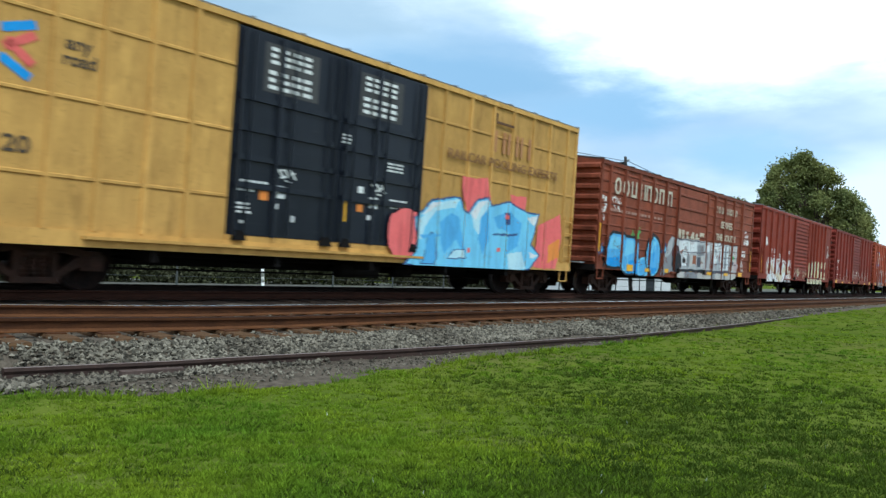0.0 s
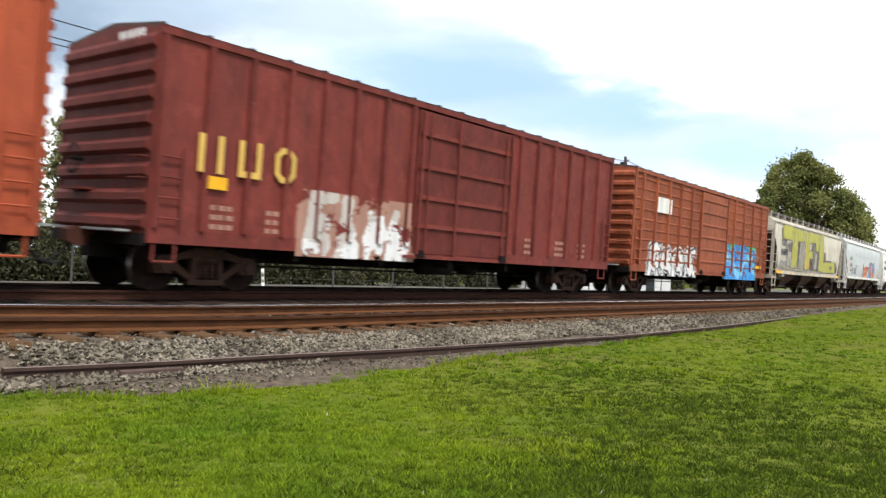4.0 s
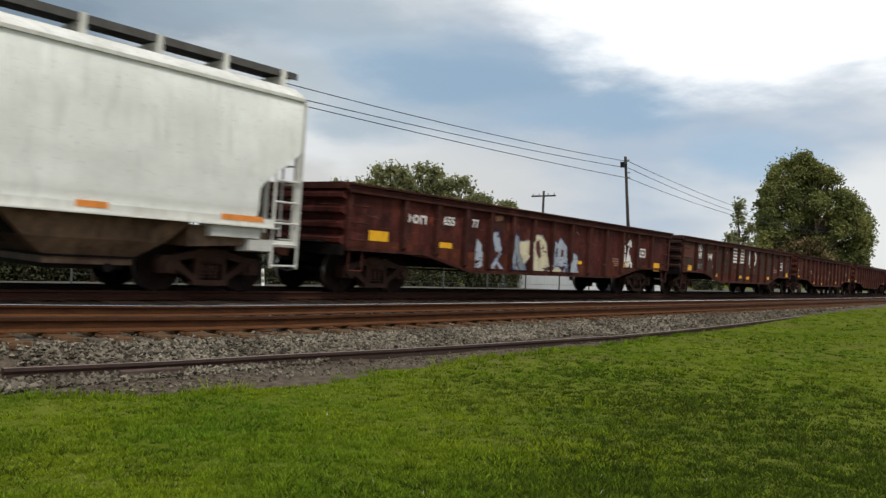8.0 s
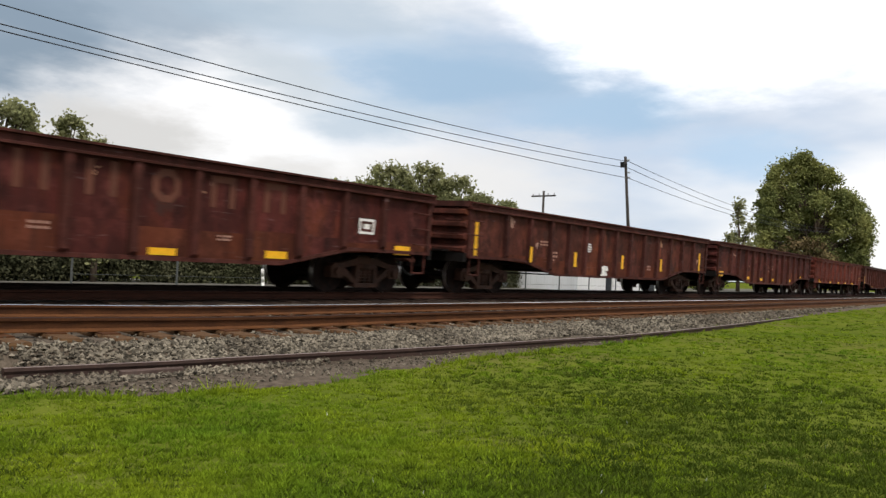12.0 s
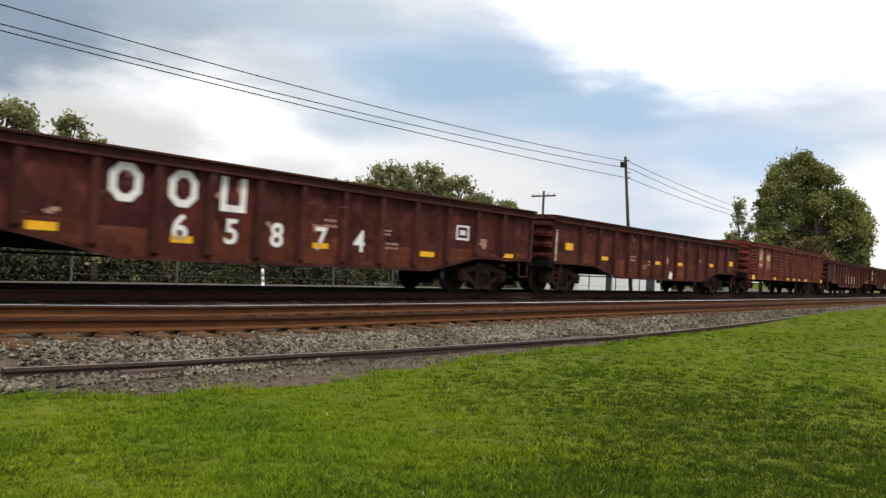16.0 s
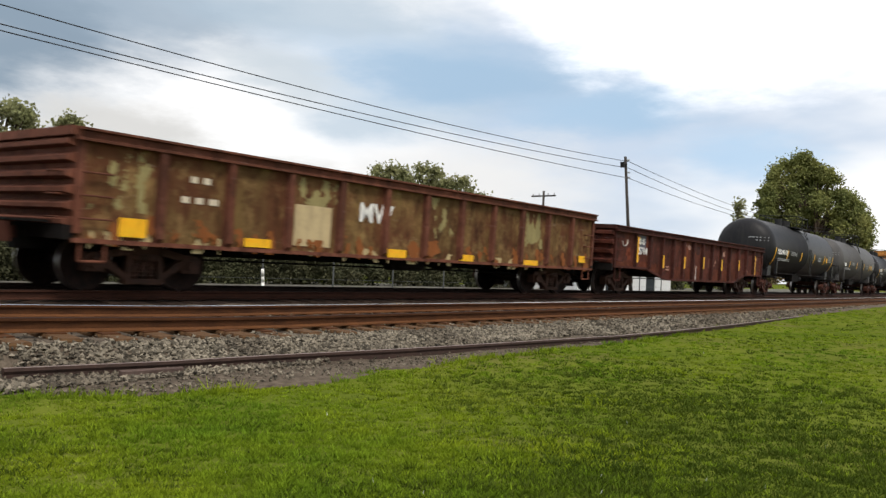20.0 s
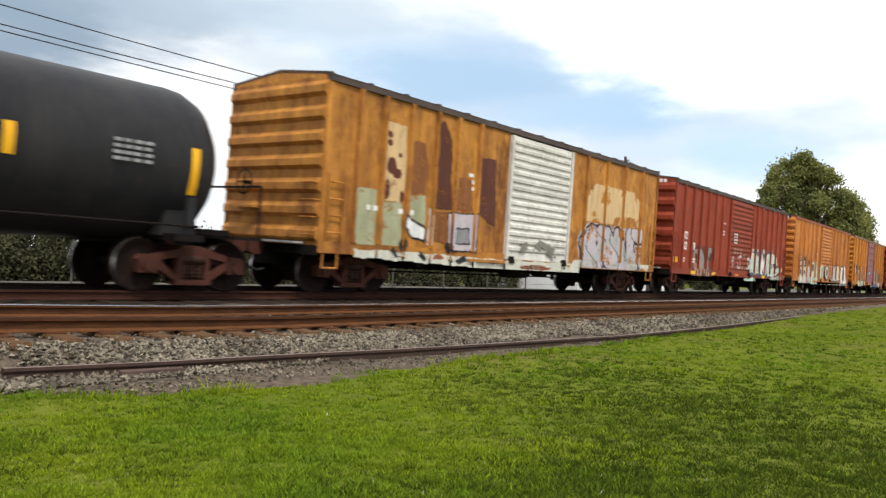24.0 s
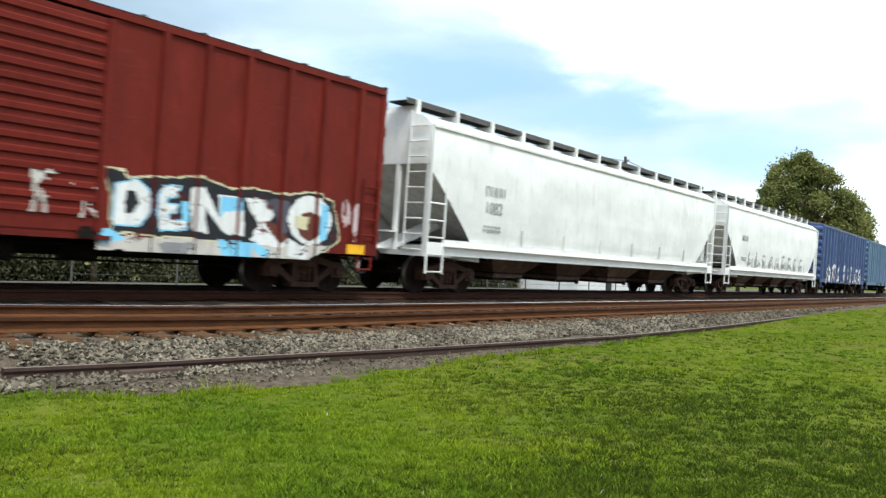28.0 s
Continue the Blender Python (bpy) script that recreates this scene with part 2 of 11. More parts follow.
M_YELLOW = flat("reflector_yellow", (0.85, 0.42, 0.02), 0.4)
M_WHITE = flat("lettering_white", (0.78, 0.77, 0.72))
M_CREAM = flat("lettering_faded", (0.55, 0.48, 0.36))
M_BLACK = flat("lettering_black", (0.02, 0.02, 0.02))
M_INK = flat("lettering_dark_brown", (0.075, 0.055, 0.04))
M_GREY = flat("lettering_grey", (0.30, 0.31, 0.31))
M_GRATE = grit("walkway_steel", (0.10, 0.095, 0.09), (0.05, 0.045, 0.04), 4, 0.6, 0.7)
M_POLE = grit("pole_wood", (0.060, 0.052, 0.046), (0.035, 0.030, 0.027), 3, 0.7, 0.9, 0, (4, 4, 0.4))
M_WIRE = flat("wire_black", (0.02, 0.02, 0.022))


# ---- mesh building ----
class Geo:
    """Collects faces for one mesh, with a material slot for each."""

    def __init__(self):
        self.v, self.f, self.m = [], [], []

    def add(self, verts, faces, m=0):
        k = len(self.v)
        self.v += [tuple(p) for p in verts]
        self.f += [tuple(i + k for i in q) for q in faces]
        self.m += [m] * len(faces)
        return self

    def box(self, x0, x1, y0, y1, z0, z1, m=0):
        p = [(x, y, z) for x in (x0, x1) for y in (y0, y1) for z in (z0, z1)]
        return self.add(p, [(0, 1, 3, 2), (4, 6, 7, 5), (0, 4, 5, 1), (2, 3, 7, 6), (0, 2, 6, 4), (1, 5, 7, 3)], m)

    def tray(self, x0, x1, y0, y1, z0, z1, c=0.02, m=0):
        """A box whose outer (-y) face is bevelled by c."""
        p = [(x0, y1, z0), (x1, y1, z0), (x1, y1, z1), (x0, y1, z1), (x0 + c, y0, z0 + c), (x1 - c, y0, z0 + c), (x1 - c, y0, z1 - c), (x0 + c, y0, z1 - c)]
        return self.add(p, [(4, 5, 6, 7), (0, 1, 5, 4), (1, 2, 6, 5), (2, 3, 7, 6), (3, 0, 4, 7), (3, 2, 1, 0)], m)

    def slab(self, pts, y0, y1, m=0):
        """An outline in x and z, drawn out from y0 to y1."""
        n = len(pts)
        v = [(x, y0, z) for x, z in pts] + [(x, y1, z) for x, z in pts]
        return self.add(v, [tuple(range(n)), tuple(range(2 * n - 1, n - 1, -1))] + [(i, i + n, (i + 1) % n + n, (i + 1) % n) for i in range(n)], m)

    def sweep(self, pts, x0, x1, m=0, caps=True):
        """An outline in y and z, drawn out along x."""
        n = len(pts)
        v = [(x0, y, z) for y, z in pts] + [(x1, y, z) for y, z in pts]
        f = [(i, (i + 1) % n, (i + 1) % n + n, i + n) for i in range(n)]
        if caps:
            f += [tuple(range(n - 1, -1, -1)), tuple(range(n, 2 * n))]
        return self.add(v, f, m)

    def rod(self, a, b, r, n=8, m=0, r2=None):
        a, b = Vector(a), Vector(b)
        d = (b - a).normalized()
        u = d.orthogonal().normalized()
        w = d.cross(u)
        r2 = r if r2 is None else r2
        ring = [(math.cos(2 * math.pi * i / n), math.sin(2 * math.pi * i / n)) for i in range(n)]
        v = [a + r * (c * u + s * w) for c, s in ring] + [b + r2 * (c * u + s * w) for c, s in ring]
        f = [(i, (i + 1) % n, (i + 1) % n + n, i + n) for i in range(n)] + [tuple(range(n - 1, -1, -1)), tuple(range(n, 2 * n))]
        return self.add(v, f, m)

    def path(self, pts, r, n=6, m=0):
        for a, b in zip(pts, pts[1:]):
            self.rod(a, b, r, n, m)
        return self

    def spin(self, prof, n=24, m=0, axis="y"):
        """A profile of (radius, along) turned round an axis through the origin."""
        v, f, k = [], [], len(prof)
        for i in range(n):
            c, s = math.cos(2 * math.pi * i / n), math.sin(2 * math.pi * i / n)
            for r, h in prof:
                v.append({"y": (r * c, h, r * s), "x": (h, r * c, r * s), "z": (r * c, r * s, h)}[axis])
        for i in range(n):
            j = (i + 1) % n
            for a in range(k - 1):
                f.append((i * k + a, i * k + a + 1, j * k + a + 1, j * k + a))
        return self.add(v, f, m)

    def mesh(self, name, mats, smooth=False):
        me = bpy.data.meshes.new(name)
        me.from_pydata(self.v, [], self.f)
        for mt in mats if isinstance(mats, (list, tuple)) else [mats]:
            me.materials.append(mt)
        me.polygons.foreach_set("material_index", self.m)
        if smooth:
            me.polygons.foreach_set("use_smooth", [True] * len(self.f))
        me.update()
        return me


def part(name, geo, material, parent=None, label="", loc=None, smooth=False):
    """Links a Geo, or a mesh made before, as one object under a thing or part."""
    me = geo if isinstance(geo, bpy.types.Mesh) else geo.mesh(name, material, smooth)
    ob = new(name, me)
    if parent:
        ob.parent = parent
    if loc is not None:
        ob.matrix_basis = loc if isinstance(loc, Matrix) else Matrix.Translation(loc)
    if label:
        ob["label"] = label
    return ob


def thing(name, label, category, group="", kind="", m=None):
    ob = new(name)
    tagged(ob, label, category, group, kind)
    if m is not None:
        ob.matrix_basis = m
    return ob


# ---- ground and tracks ----
M_GRASSLAND = grit("lawn", (0.080, 0.108, 0.014), (0.130, 0.150, 0.022), 0.5, 0.8, 0.95, 0, (1, 1, 1), 0.5, 25, (0.120, 0.108, 0.035), 0.52, spec=0.0, soft=0.2)
M_BLADE = grit("grass_blade", (0.112, 0.196, 0.015), (0.228, 0.284, 0.017), 0.7, 0.9, 0.85, fine=6, bump=0, third=(0.185, 0.205, 0.033), third_at=0.52, vary=0.38, thin=0.35, spec=0.02, soft=0.25)
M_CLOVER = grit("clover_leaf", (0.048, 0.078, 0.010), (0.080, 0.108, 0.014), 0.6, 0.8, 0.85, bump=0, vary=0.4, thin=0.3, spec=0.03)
M_FLOWER = flat("clover_flower", (0.72, 0.72, 0.66))


def smooth(a, b, x):
    t = min(1.0, max(0.0, (x - a) / (b - a)))
    return t * t * (3 - 2 * t)


def side_of(x, y):
    """Arc length along the track and distance towards the camera from it."""
    R = 1 / K
    dx, dy = x, y - D - R
    return math.atan2(dx, -dy) * R, math.hypot(dx, dy) - R


FAR_RISE = 0.22


def lawn_z(x):
    return -0.65 + 0.10 * smooth(10, 50, x) + FAR_RISE * smooth(14, 70, x)


EDGE_S = (2.4, 2.8, 3.05, 3.3, 3.6, 3.85, 4.2, 4.5, 4.8, 5.4, 5.8, 6.9, 7.5, 8.8, 9.7, 11.4, 13.7, 16.9, 22.3, 31, 45, 60)
EDGE_W = (5.9, 6.16, 6.4, 6.6, 6.95, 7.0, 6.94, 6.96, 7.17, 7.2, 7.24, 6.98, 6.95, 6.7, 6.65, 6.64, 6.7, 6.36, 5.95, 5.7, 5.55, 5.5)


def edge_w(s):
    """Where the lawn meets the ballast, along the track."""
    return np.interp(s, EDGE_S, EDGE_W) + 0.05 * np.sin(s * 2.7) + 0.04 * np.sin(s * 6.1 + 1)


def ground_z(x, y):
    s, w = side_of(x, y)
    far = -0.55 - 0.25 * smooth(-4, -30, w)
    t = smooth(edge_w(s) + 0.05, 4.2, w)
    mid = far + (-0.75 - far) * smooth(-3.0, 2.0, w) - 0.1
    bump = 0.03 * noise.noise(Vector((x * 0.25, y * 0.25, 0))) + 0.012 * noise.noise(Vector((x, y, 3)))
    return (lawn_z(x) * (1 - t) + mid * t) + bump


def steps(lo, hi, fine, coarse, near):
    out, v = [], 0.0
    while v < hi:
        out.append(v)
        v += fine if v < near else min(coarse, fine + (v - near) * 0.18)
    out.append(hi)
    left, v = [], -fine
    while v > lo:
        left.append(v)
        v -= fine if v > -near else min(coarse, fine + (-v - near) * 0.18)
    left.append(lo)
    return left[::-1] + out


def build_ground():
    xs, ys = steps(-3500, 3500, 0.5, 500, 45), steps(-3500, 3500, 0.35, 500, 16)
    v = [(x, y, ground_z(x, y)) for x in xs for y in ys]
    n = len(ys)
    f = [(i * n + j, (i + 1) * n + j, (i + 1) * n + j + 1, i * n + j + 1) for i in range(len(xs) - 1) for j in range(n - 1)]
    g = Geo().add(v, f)
    ob = part("ground", g, [M_GRASSLAND], smooth=True)
    tagged(ob, "mown green lawn that runs down to the railway ballast", "lawn", kind="structure")


build_ground()


def lift(s):
    """The near track rises a little where it leaves the view behind the camera."""
    return 0.072 * smooth(7.0, 1.5, s)


OLD_PTS = [(2.95, 5.75), (4.4, 6.02), (5.8, 6.14), (7.5, 6.36), (9.0, 6.44), (11.6, 6.52), (13.5, 6.60), (16.3, 6.56), (20.5, 6.40), (27.5, 6.0), (34.0, 5.6)]


def old_w(s):
    """How far from the train's track the discarded rail lies."""
    return float(np.interp(s, [q[0] for q in OLD_PTS], [q[1] for q in OLD_PTS]))


def bed_z(w):
    return -0.184 - 0.0315 * w


def bed_profile(s):
    e, up = edge_w(s), lift(s)
    x = on_track(s, e).x
    base = lawn_z(x)
    toe = max(5.80, min(old_w(s) + 0.06, e - 0.10))
    return [(-2.9, -0.75), (-2.1, -0.20), (-1.4, bed_z(-1.4)), (0, bed_z(0)), (1.5, bed_z(1.5)), (2.3, bed_z(2.3) - 0.04), (3.0, bed_z(3.0) + up), (4.1, bed_z(4.1) + up), (4.85, bed_z(4.85) - 0.025 + up), (5.2, bed_z(5.2) - 0.02 + up),
            (min(5.42, toe - 0.32), bed_z(5.46) - 0.012 + up), (min(5.54, toe - 0.24), bed_z(5.55) - 0.04 + up), (toe - 0.18, base + 0.095), (toe - 0.07, base + 0.055), (toe, base + 0.02), (max(e, toe + 0.03), base + 0.01), (max(e, toe + 0.03) + 0.06, base - 0.06)]


def build_bed():
    ss = [-700 + 20 * i for i in range(34)] + [-20 + 0.4 * i for i in range(275)] + [92 + 12 * i for i in range(55)]
    v, rows = [], 0
    for s in ss:
        pr = bed_profile(s)
        for w, z in pr:
            p = on_track(s, w, 0, 0)
            j = 0.035 * noise.noise(Vector((p.x * 2.3, p.y * 2.3, 0))) + 0.02 * noise.noise(Vector((p.x * 7, p.y * 7, 2)))
            v.append((p.x, p.y, z + j))
        rows = len(pr)
    f = [(i * rows + j, i * rows + j + 1, (i + 1) * rows + j + 1, (i + 1) * rows + j) for i in range(len(ss) - 1) for j in range(rows - 1)]
    g = Geo().add(v, f)
    # the strip between the train's rails gets the ballast with shade painted in
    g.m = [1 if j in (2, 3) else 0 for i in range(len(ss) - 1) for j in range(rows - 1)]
    tagged(part("ballast_bed", g, [M_BALLAST, M_SHADEBED], smooth=True), "grey crushed-stone ballast bed under two tracks", "ballast", kind="structure")


build_bed()


def arc_strip(profile, w, z, s0, s1, step, cant=CANT, tops=(), feet=()):
    """A closed cross-section (across, up) carried along the track at w, z."""
    n, g = len(profile), Geo()
    ss, s = [], s0
    while s < s1 - 1e-6:
        ss.append(s)
        s += 0.25 if 0 <= s < 9 else step if abs(s) < 120 else 10
    ss.append(s1)
    v = []
    for s in ss:
        for a, u in profile:
            v.append(on_track(s, w - a, z + u + (lift(s) if w > 2 else 0.0), cant))
    for i in range(len(ss) - 1):
        for j in range(n):
            k = (j + 1) % n
            g.add([], [])
            g.f.append((i * n + j, i * n + k, (i + 1) * n + k, (i + 1) * n + j))
            g.m.append(1 if j in tops else 2 if j in feet else 0)
    g.v = [tuple(p) for p in v]
    g.f += [tuple(range(n)), tuple(range(len(v) - 1, len(v) - n - 1, -1))]
    g.m += [0, 0]
    return g


RAIL = [(-0.07, -0.152), (0.07, -0.152), (0.07, -0.140), (0.012, -0.118), (0.009, -0.05), (0.036, -0.035), (0.036, -0.006), (0.026, 0.0), (-0.026, 0.0), (-0.036, -0.006),
        (-0.036, -0.035), (-0.009, -0.05), (-0.012, -0.118), (-0.07, -0.140)]



def build_tracks():
    tie = Geo()
    tie.add([(x, y, z) for x, y in ((-0.115, -1.3), (0.115, -1.3), (0.115, 1.3), (-0.115, 1.3)) for z in (-0.36, -0.18, -0.165)], [])
    p = tie.v
    for i in range(4):
        x, y, _ = p[i * 3 + 2]
        p[i * 3 + 2] = (x * 0.9, y * 0.992, -0.156)
    tie.f = [(0, 3, 4, 1), (3, 6, 7, 4), (6, 9, 10, 7), (9, 0, 1, 10), (1, 4, 5, 2), (4, 7, 8, 5), (7, 10, 11, 8), (10, 1, 2, 11), (2, 5, 8, 11)]
    tie.m = [0] * 9
    plate = Geo().box(-0.1, 0.1, -0.18, 0.18, -0.160, -0.142)
    # the dark ties, for the train's track, carry its shadow as colour
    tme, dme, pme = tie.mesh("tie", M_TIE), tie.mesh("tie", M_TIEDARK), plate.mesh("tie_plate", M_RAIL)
    rnd = random.Random(4)
    for nm, w, lab in (("track_1", 0.0, "railway track on wooden ties that carries the passing train"), ("track_2", NEAR, "empty railway track with rust-brown rails on wooden ties")):
        tr = thing(nm, lab, "railway track", kind="structure")
        for a in (-0.7525, 0.7525):
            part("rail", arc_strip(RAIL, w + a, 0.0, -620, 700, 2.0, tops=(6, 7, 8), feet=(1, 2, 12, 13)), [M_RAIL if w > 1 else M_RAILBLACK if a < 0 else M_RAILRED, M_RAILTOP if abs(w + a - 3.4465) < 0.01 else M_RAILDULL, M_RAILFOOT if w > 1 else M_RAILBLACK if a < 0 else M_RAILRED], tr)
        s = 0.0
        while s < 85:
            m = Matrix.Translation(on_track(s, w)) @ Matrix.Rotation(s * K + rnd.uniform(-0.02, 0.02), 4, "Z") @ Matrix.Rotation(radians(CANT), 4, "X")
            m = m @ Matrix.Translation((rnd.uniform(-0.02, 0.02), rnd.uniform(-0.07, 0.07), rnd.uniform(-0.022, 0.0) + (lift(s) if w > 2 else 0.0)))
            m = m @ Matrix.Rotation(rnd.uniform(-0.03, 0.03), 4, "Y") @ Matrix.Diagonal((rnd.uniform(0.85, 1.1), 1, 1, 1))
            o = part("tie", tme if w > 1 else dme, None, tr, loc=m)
            if w > 1 and s < 22:
                for a in (-0.7525, 0.7525):
                    part("tie_plate", pme, None, o, loc=(0, a, 0))
            s += 0.53 + rnd.uniform(-0.04, 0.04)


build_tracks()


def build_old_rail():
    prof = [(-0.022, -0.09), (0.022, -0.09), (0.016, 0.015), (0.036, 0.045), (0.03, 0.075), (-0.03, 0.075), (-0.036, 0.045), (-0.016, 0.015)]
    g, n, k = Geo(), len(prof), 90
    v = []
    for i in range(k + 1):
        s = 2.95 + 31.05 * i / k
        w = old_w(s)
        c = on_track(s, w, 0, 0)
        for a, u in prof:
            p = on_track(s, w - a, 0, 0)
            v.append((p.x, p.y, OLD_Z + u - 0.04 * smooth(6, 15, s)))
    g.add(v, [(i * n + j, i * n + (j + 1) % n, (i + 1) * n + (j + 1) % n, (i + 1) * n + j) for i in range(k) for j in range(n)])
    g.m = [1 if f % n in (3, 4) else 0 for f in range(k * n)]
    g.add(v[:n], [tuple(range(n))])
    ob = part("discarded_rail", g, [M_OLDRAIL, M_OLDTOP])
    tagged(ob, "discarded rusty rail lying along the edge of the ballast", "rail")
    p = on_track(4.22, 6.0, 0, 0)
    b = Geo().tray(-0.33, 0.33, -0.04, 0.02, -0.04, 0.022, 0.012)
    part("joint_bar", b, [grit("joint_bar_rust", (0.10, 0.068, 0.056), (0.055, 0.036, 0.030), 6, 0.7, 0.8)], ob, loc=Matrix.Translation((p.x, p.y - 0.09, OLD_Z)) @ Matrix.Rotation(-0.1, 4, "Z"))


OLD_Z = -0.572
build_old_rail()


# ---- line of utility poles behind the train ----
def wire_run(g, a, b, sag, r=0.012, n=28):
    a, b = Vector(a), Vector(b)
    pts = []
    for i in range(n + 1):
        t = i / n
        p = a.lerp(b, t)
        p.z -= 4 * sag * t * (1 - t)
        pts.append(p)
    g.path(pts, r, 5)


def utility_pole(x, y, top, lean=0.0, arm=False, label="weathered wooden utility pole with wires"):
    base = ground_z(x, y)
    ob = thing("utility_pole", label, "utility pole", "line of utility poles", m=pose(x, y, base - 0.3, 0, lean))
    h = top - base + 0.3
    part("shaft", Geo().rod((0, 0, 0), (0, 0, h), 0.15, 12, 0, 0.095), [M_POLE], ob, smooth=True)
    if arm:
        part("crossarm", Geo().box(-0.06, 0.06, -1.2, 1.2, h - 0.5, h - 0.38), [M_POLE], ob)
        for y1 in (-1.05, -0.45, 0.45, 1.05):
            part("insulator", Geo().rod((0, y1, h - 0.38), (0, y1, h - 0.22), 0.05, 8), [M_GREY], ob)
    else:
        for z1 in (h - 0.28, h - 1.18, h - 1.55):
            part("insulator", Geo().rod((0, -0.13, z1), (0, -0.30, z1), 0.06, 8), [M_GREY], ob)
        part("bracket", Geo().box(-0.80, 0.0, -0.14, -0.08, h - 0.60, h - 0.52).rod((-0.72, -0.12, h - 0.78), (-0.72, -0.12, h - 0.36), 0.17, 12), [M_BLACK], ob, "dark bracket with a small fuse box")
    return ob


POLES = [(-1.5, 26.0, 8.9), (51.96, 26.0, 9.36), (125.0, 26.0, 9.0)]
for px, py, pz in POLES:
    utility_pole(*((px + 1.75, py, pz + 0.14, -9.7) if px == 51.96 else (px, py, pz)))
utility_pole(56.9, 36.0, 7.65, 0, True, "slim distant wooden utility pole with one crossarm")
for zs, sags in (((8.34, 8.95, 8.8), (0.63, 1.4)), ((7.61, 8.48, 8.7), (0.50, 1.6)), ((7.41, 7.75, 8.6), (0.33, 1.4))):
    w = Geo()
    for i in (0, 1):
        a, b = POLES[i], POLES[i + 1]
        wire_run(w, (a[0], a[1] - 0.3, zs[i]), (b[0], b[1] - 0.3, zs[i + 1]), sags[i], 0.02)
    tagged(part("overhead_wire", w, [M_WIRE]), "thin black overhead wire slung between the poles", "wire", "overhead wires")


# ---- trees and the land behind the track ----
M_LEAF = grit("leaf_green", (0.140, 0.162, 0.054), (0.255, 0.250, 0.078), 0.20, 0.9, 0.8, bump=0, third=(0.075, 0.094, 0.036), third_at=0.50, vary=0.22, thin=0.22, soft=0.12)
M_LEAFPALE = grit("leaf_yellow_green", (0.21, 0.22, 0.10), (0.29, 0.285, 0.14), 0.35, 0.9, 0.75, bump=0, third=(0.16, 0.19, 0.06), third_at=0.55, vary=0.35, thin=0.4)
M_LEAFBROWN = grit("leaf_brown", (0.11, 0.075, 0.035), (0.15, 0.12, 0.05), 0.4, 0.9, 0.8, bump=0, vary=0.35)
M_LEAFDARK = grit("hedge_green", (0.050, 0.054, 0.024), (0.088, 0.084, 0.046), 0.5, 0.9, 0.8, bump=0, third=(0.030, 0.036, 0.018), third_at=0.52, vary=0.15, soft=0.12)
M_BARK = grit("bark", (0.09, 0.065, 0.045), (0.05, 0.038, 0.03), 4, 0.8, 0.95, 0, (3, 3, 0.6), 0.4)


def leaf_cloud(g, rng, centres, radii, n, size):
    """Leaf sprays, n to a clump, scattered through clumps of the given centres and radii."""
    c = np.repeat(np.array(centres, float), n, axis=0)
    r = np.repeat(np.array(radii, float), n, axis=0)
    k = len(c)
    d = rng.normal(size=(k, 3))
    d /= np.linalg.norm(d, axis=1, keepdims=True)
    p = c + d * r * np.clip(np.abs(rng.normal(0, 0.75, (k, 1))), 0, 1.6)
    u = rng.normal(size=(k, 3)) * (1, 1, 0.7)
    u /= np.linalg.norm(u, axis=1, keepdims=True)
    w = np.cross(u, rng.normal(size=(k, 3)))
    w /= np.linalg.norm(w, axis=1, keepdims=True)
    s = size * rng.uniform(0.6, 1.4, (k, 1))
    v = np.stack([p - u * s, p + w * s * 0.6, p + u * s, p - w * s * 0.6], 1).reshape(-1, 3)
    o = len(g.v)
    g.v += v.tolist()
    g.f += (o + np.arange(4 * k).reshape(-1, 4)).tolist()
    g.m += [0] * k


ACROSS = Vector((0.63637, -0.77138, 0.0))
ALONG = Vector((0.77138, 0.63637, 0.0))


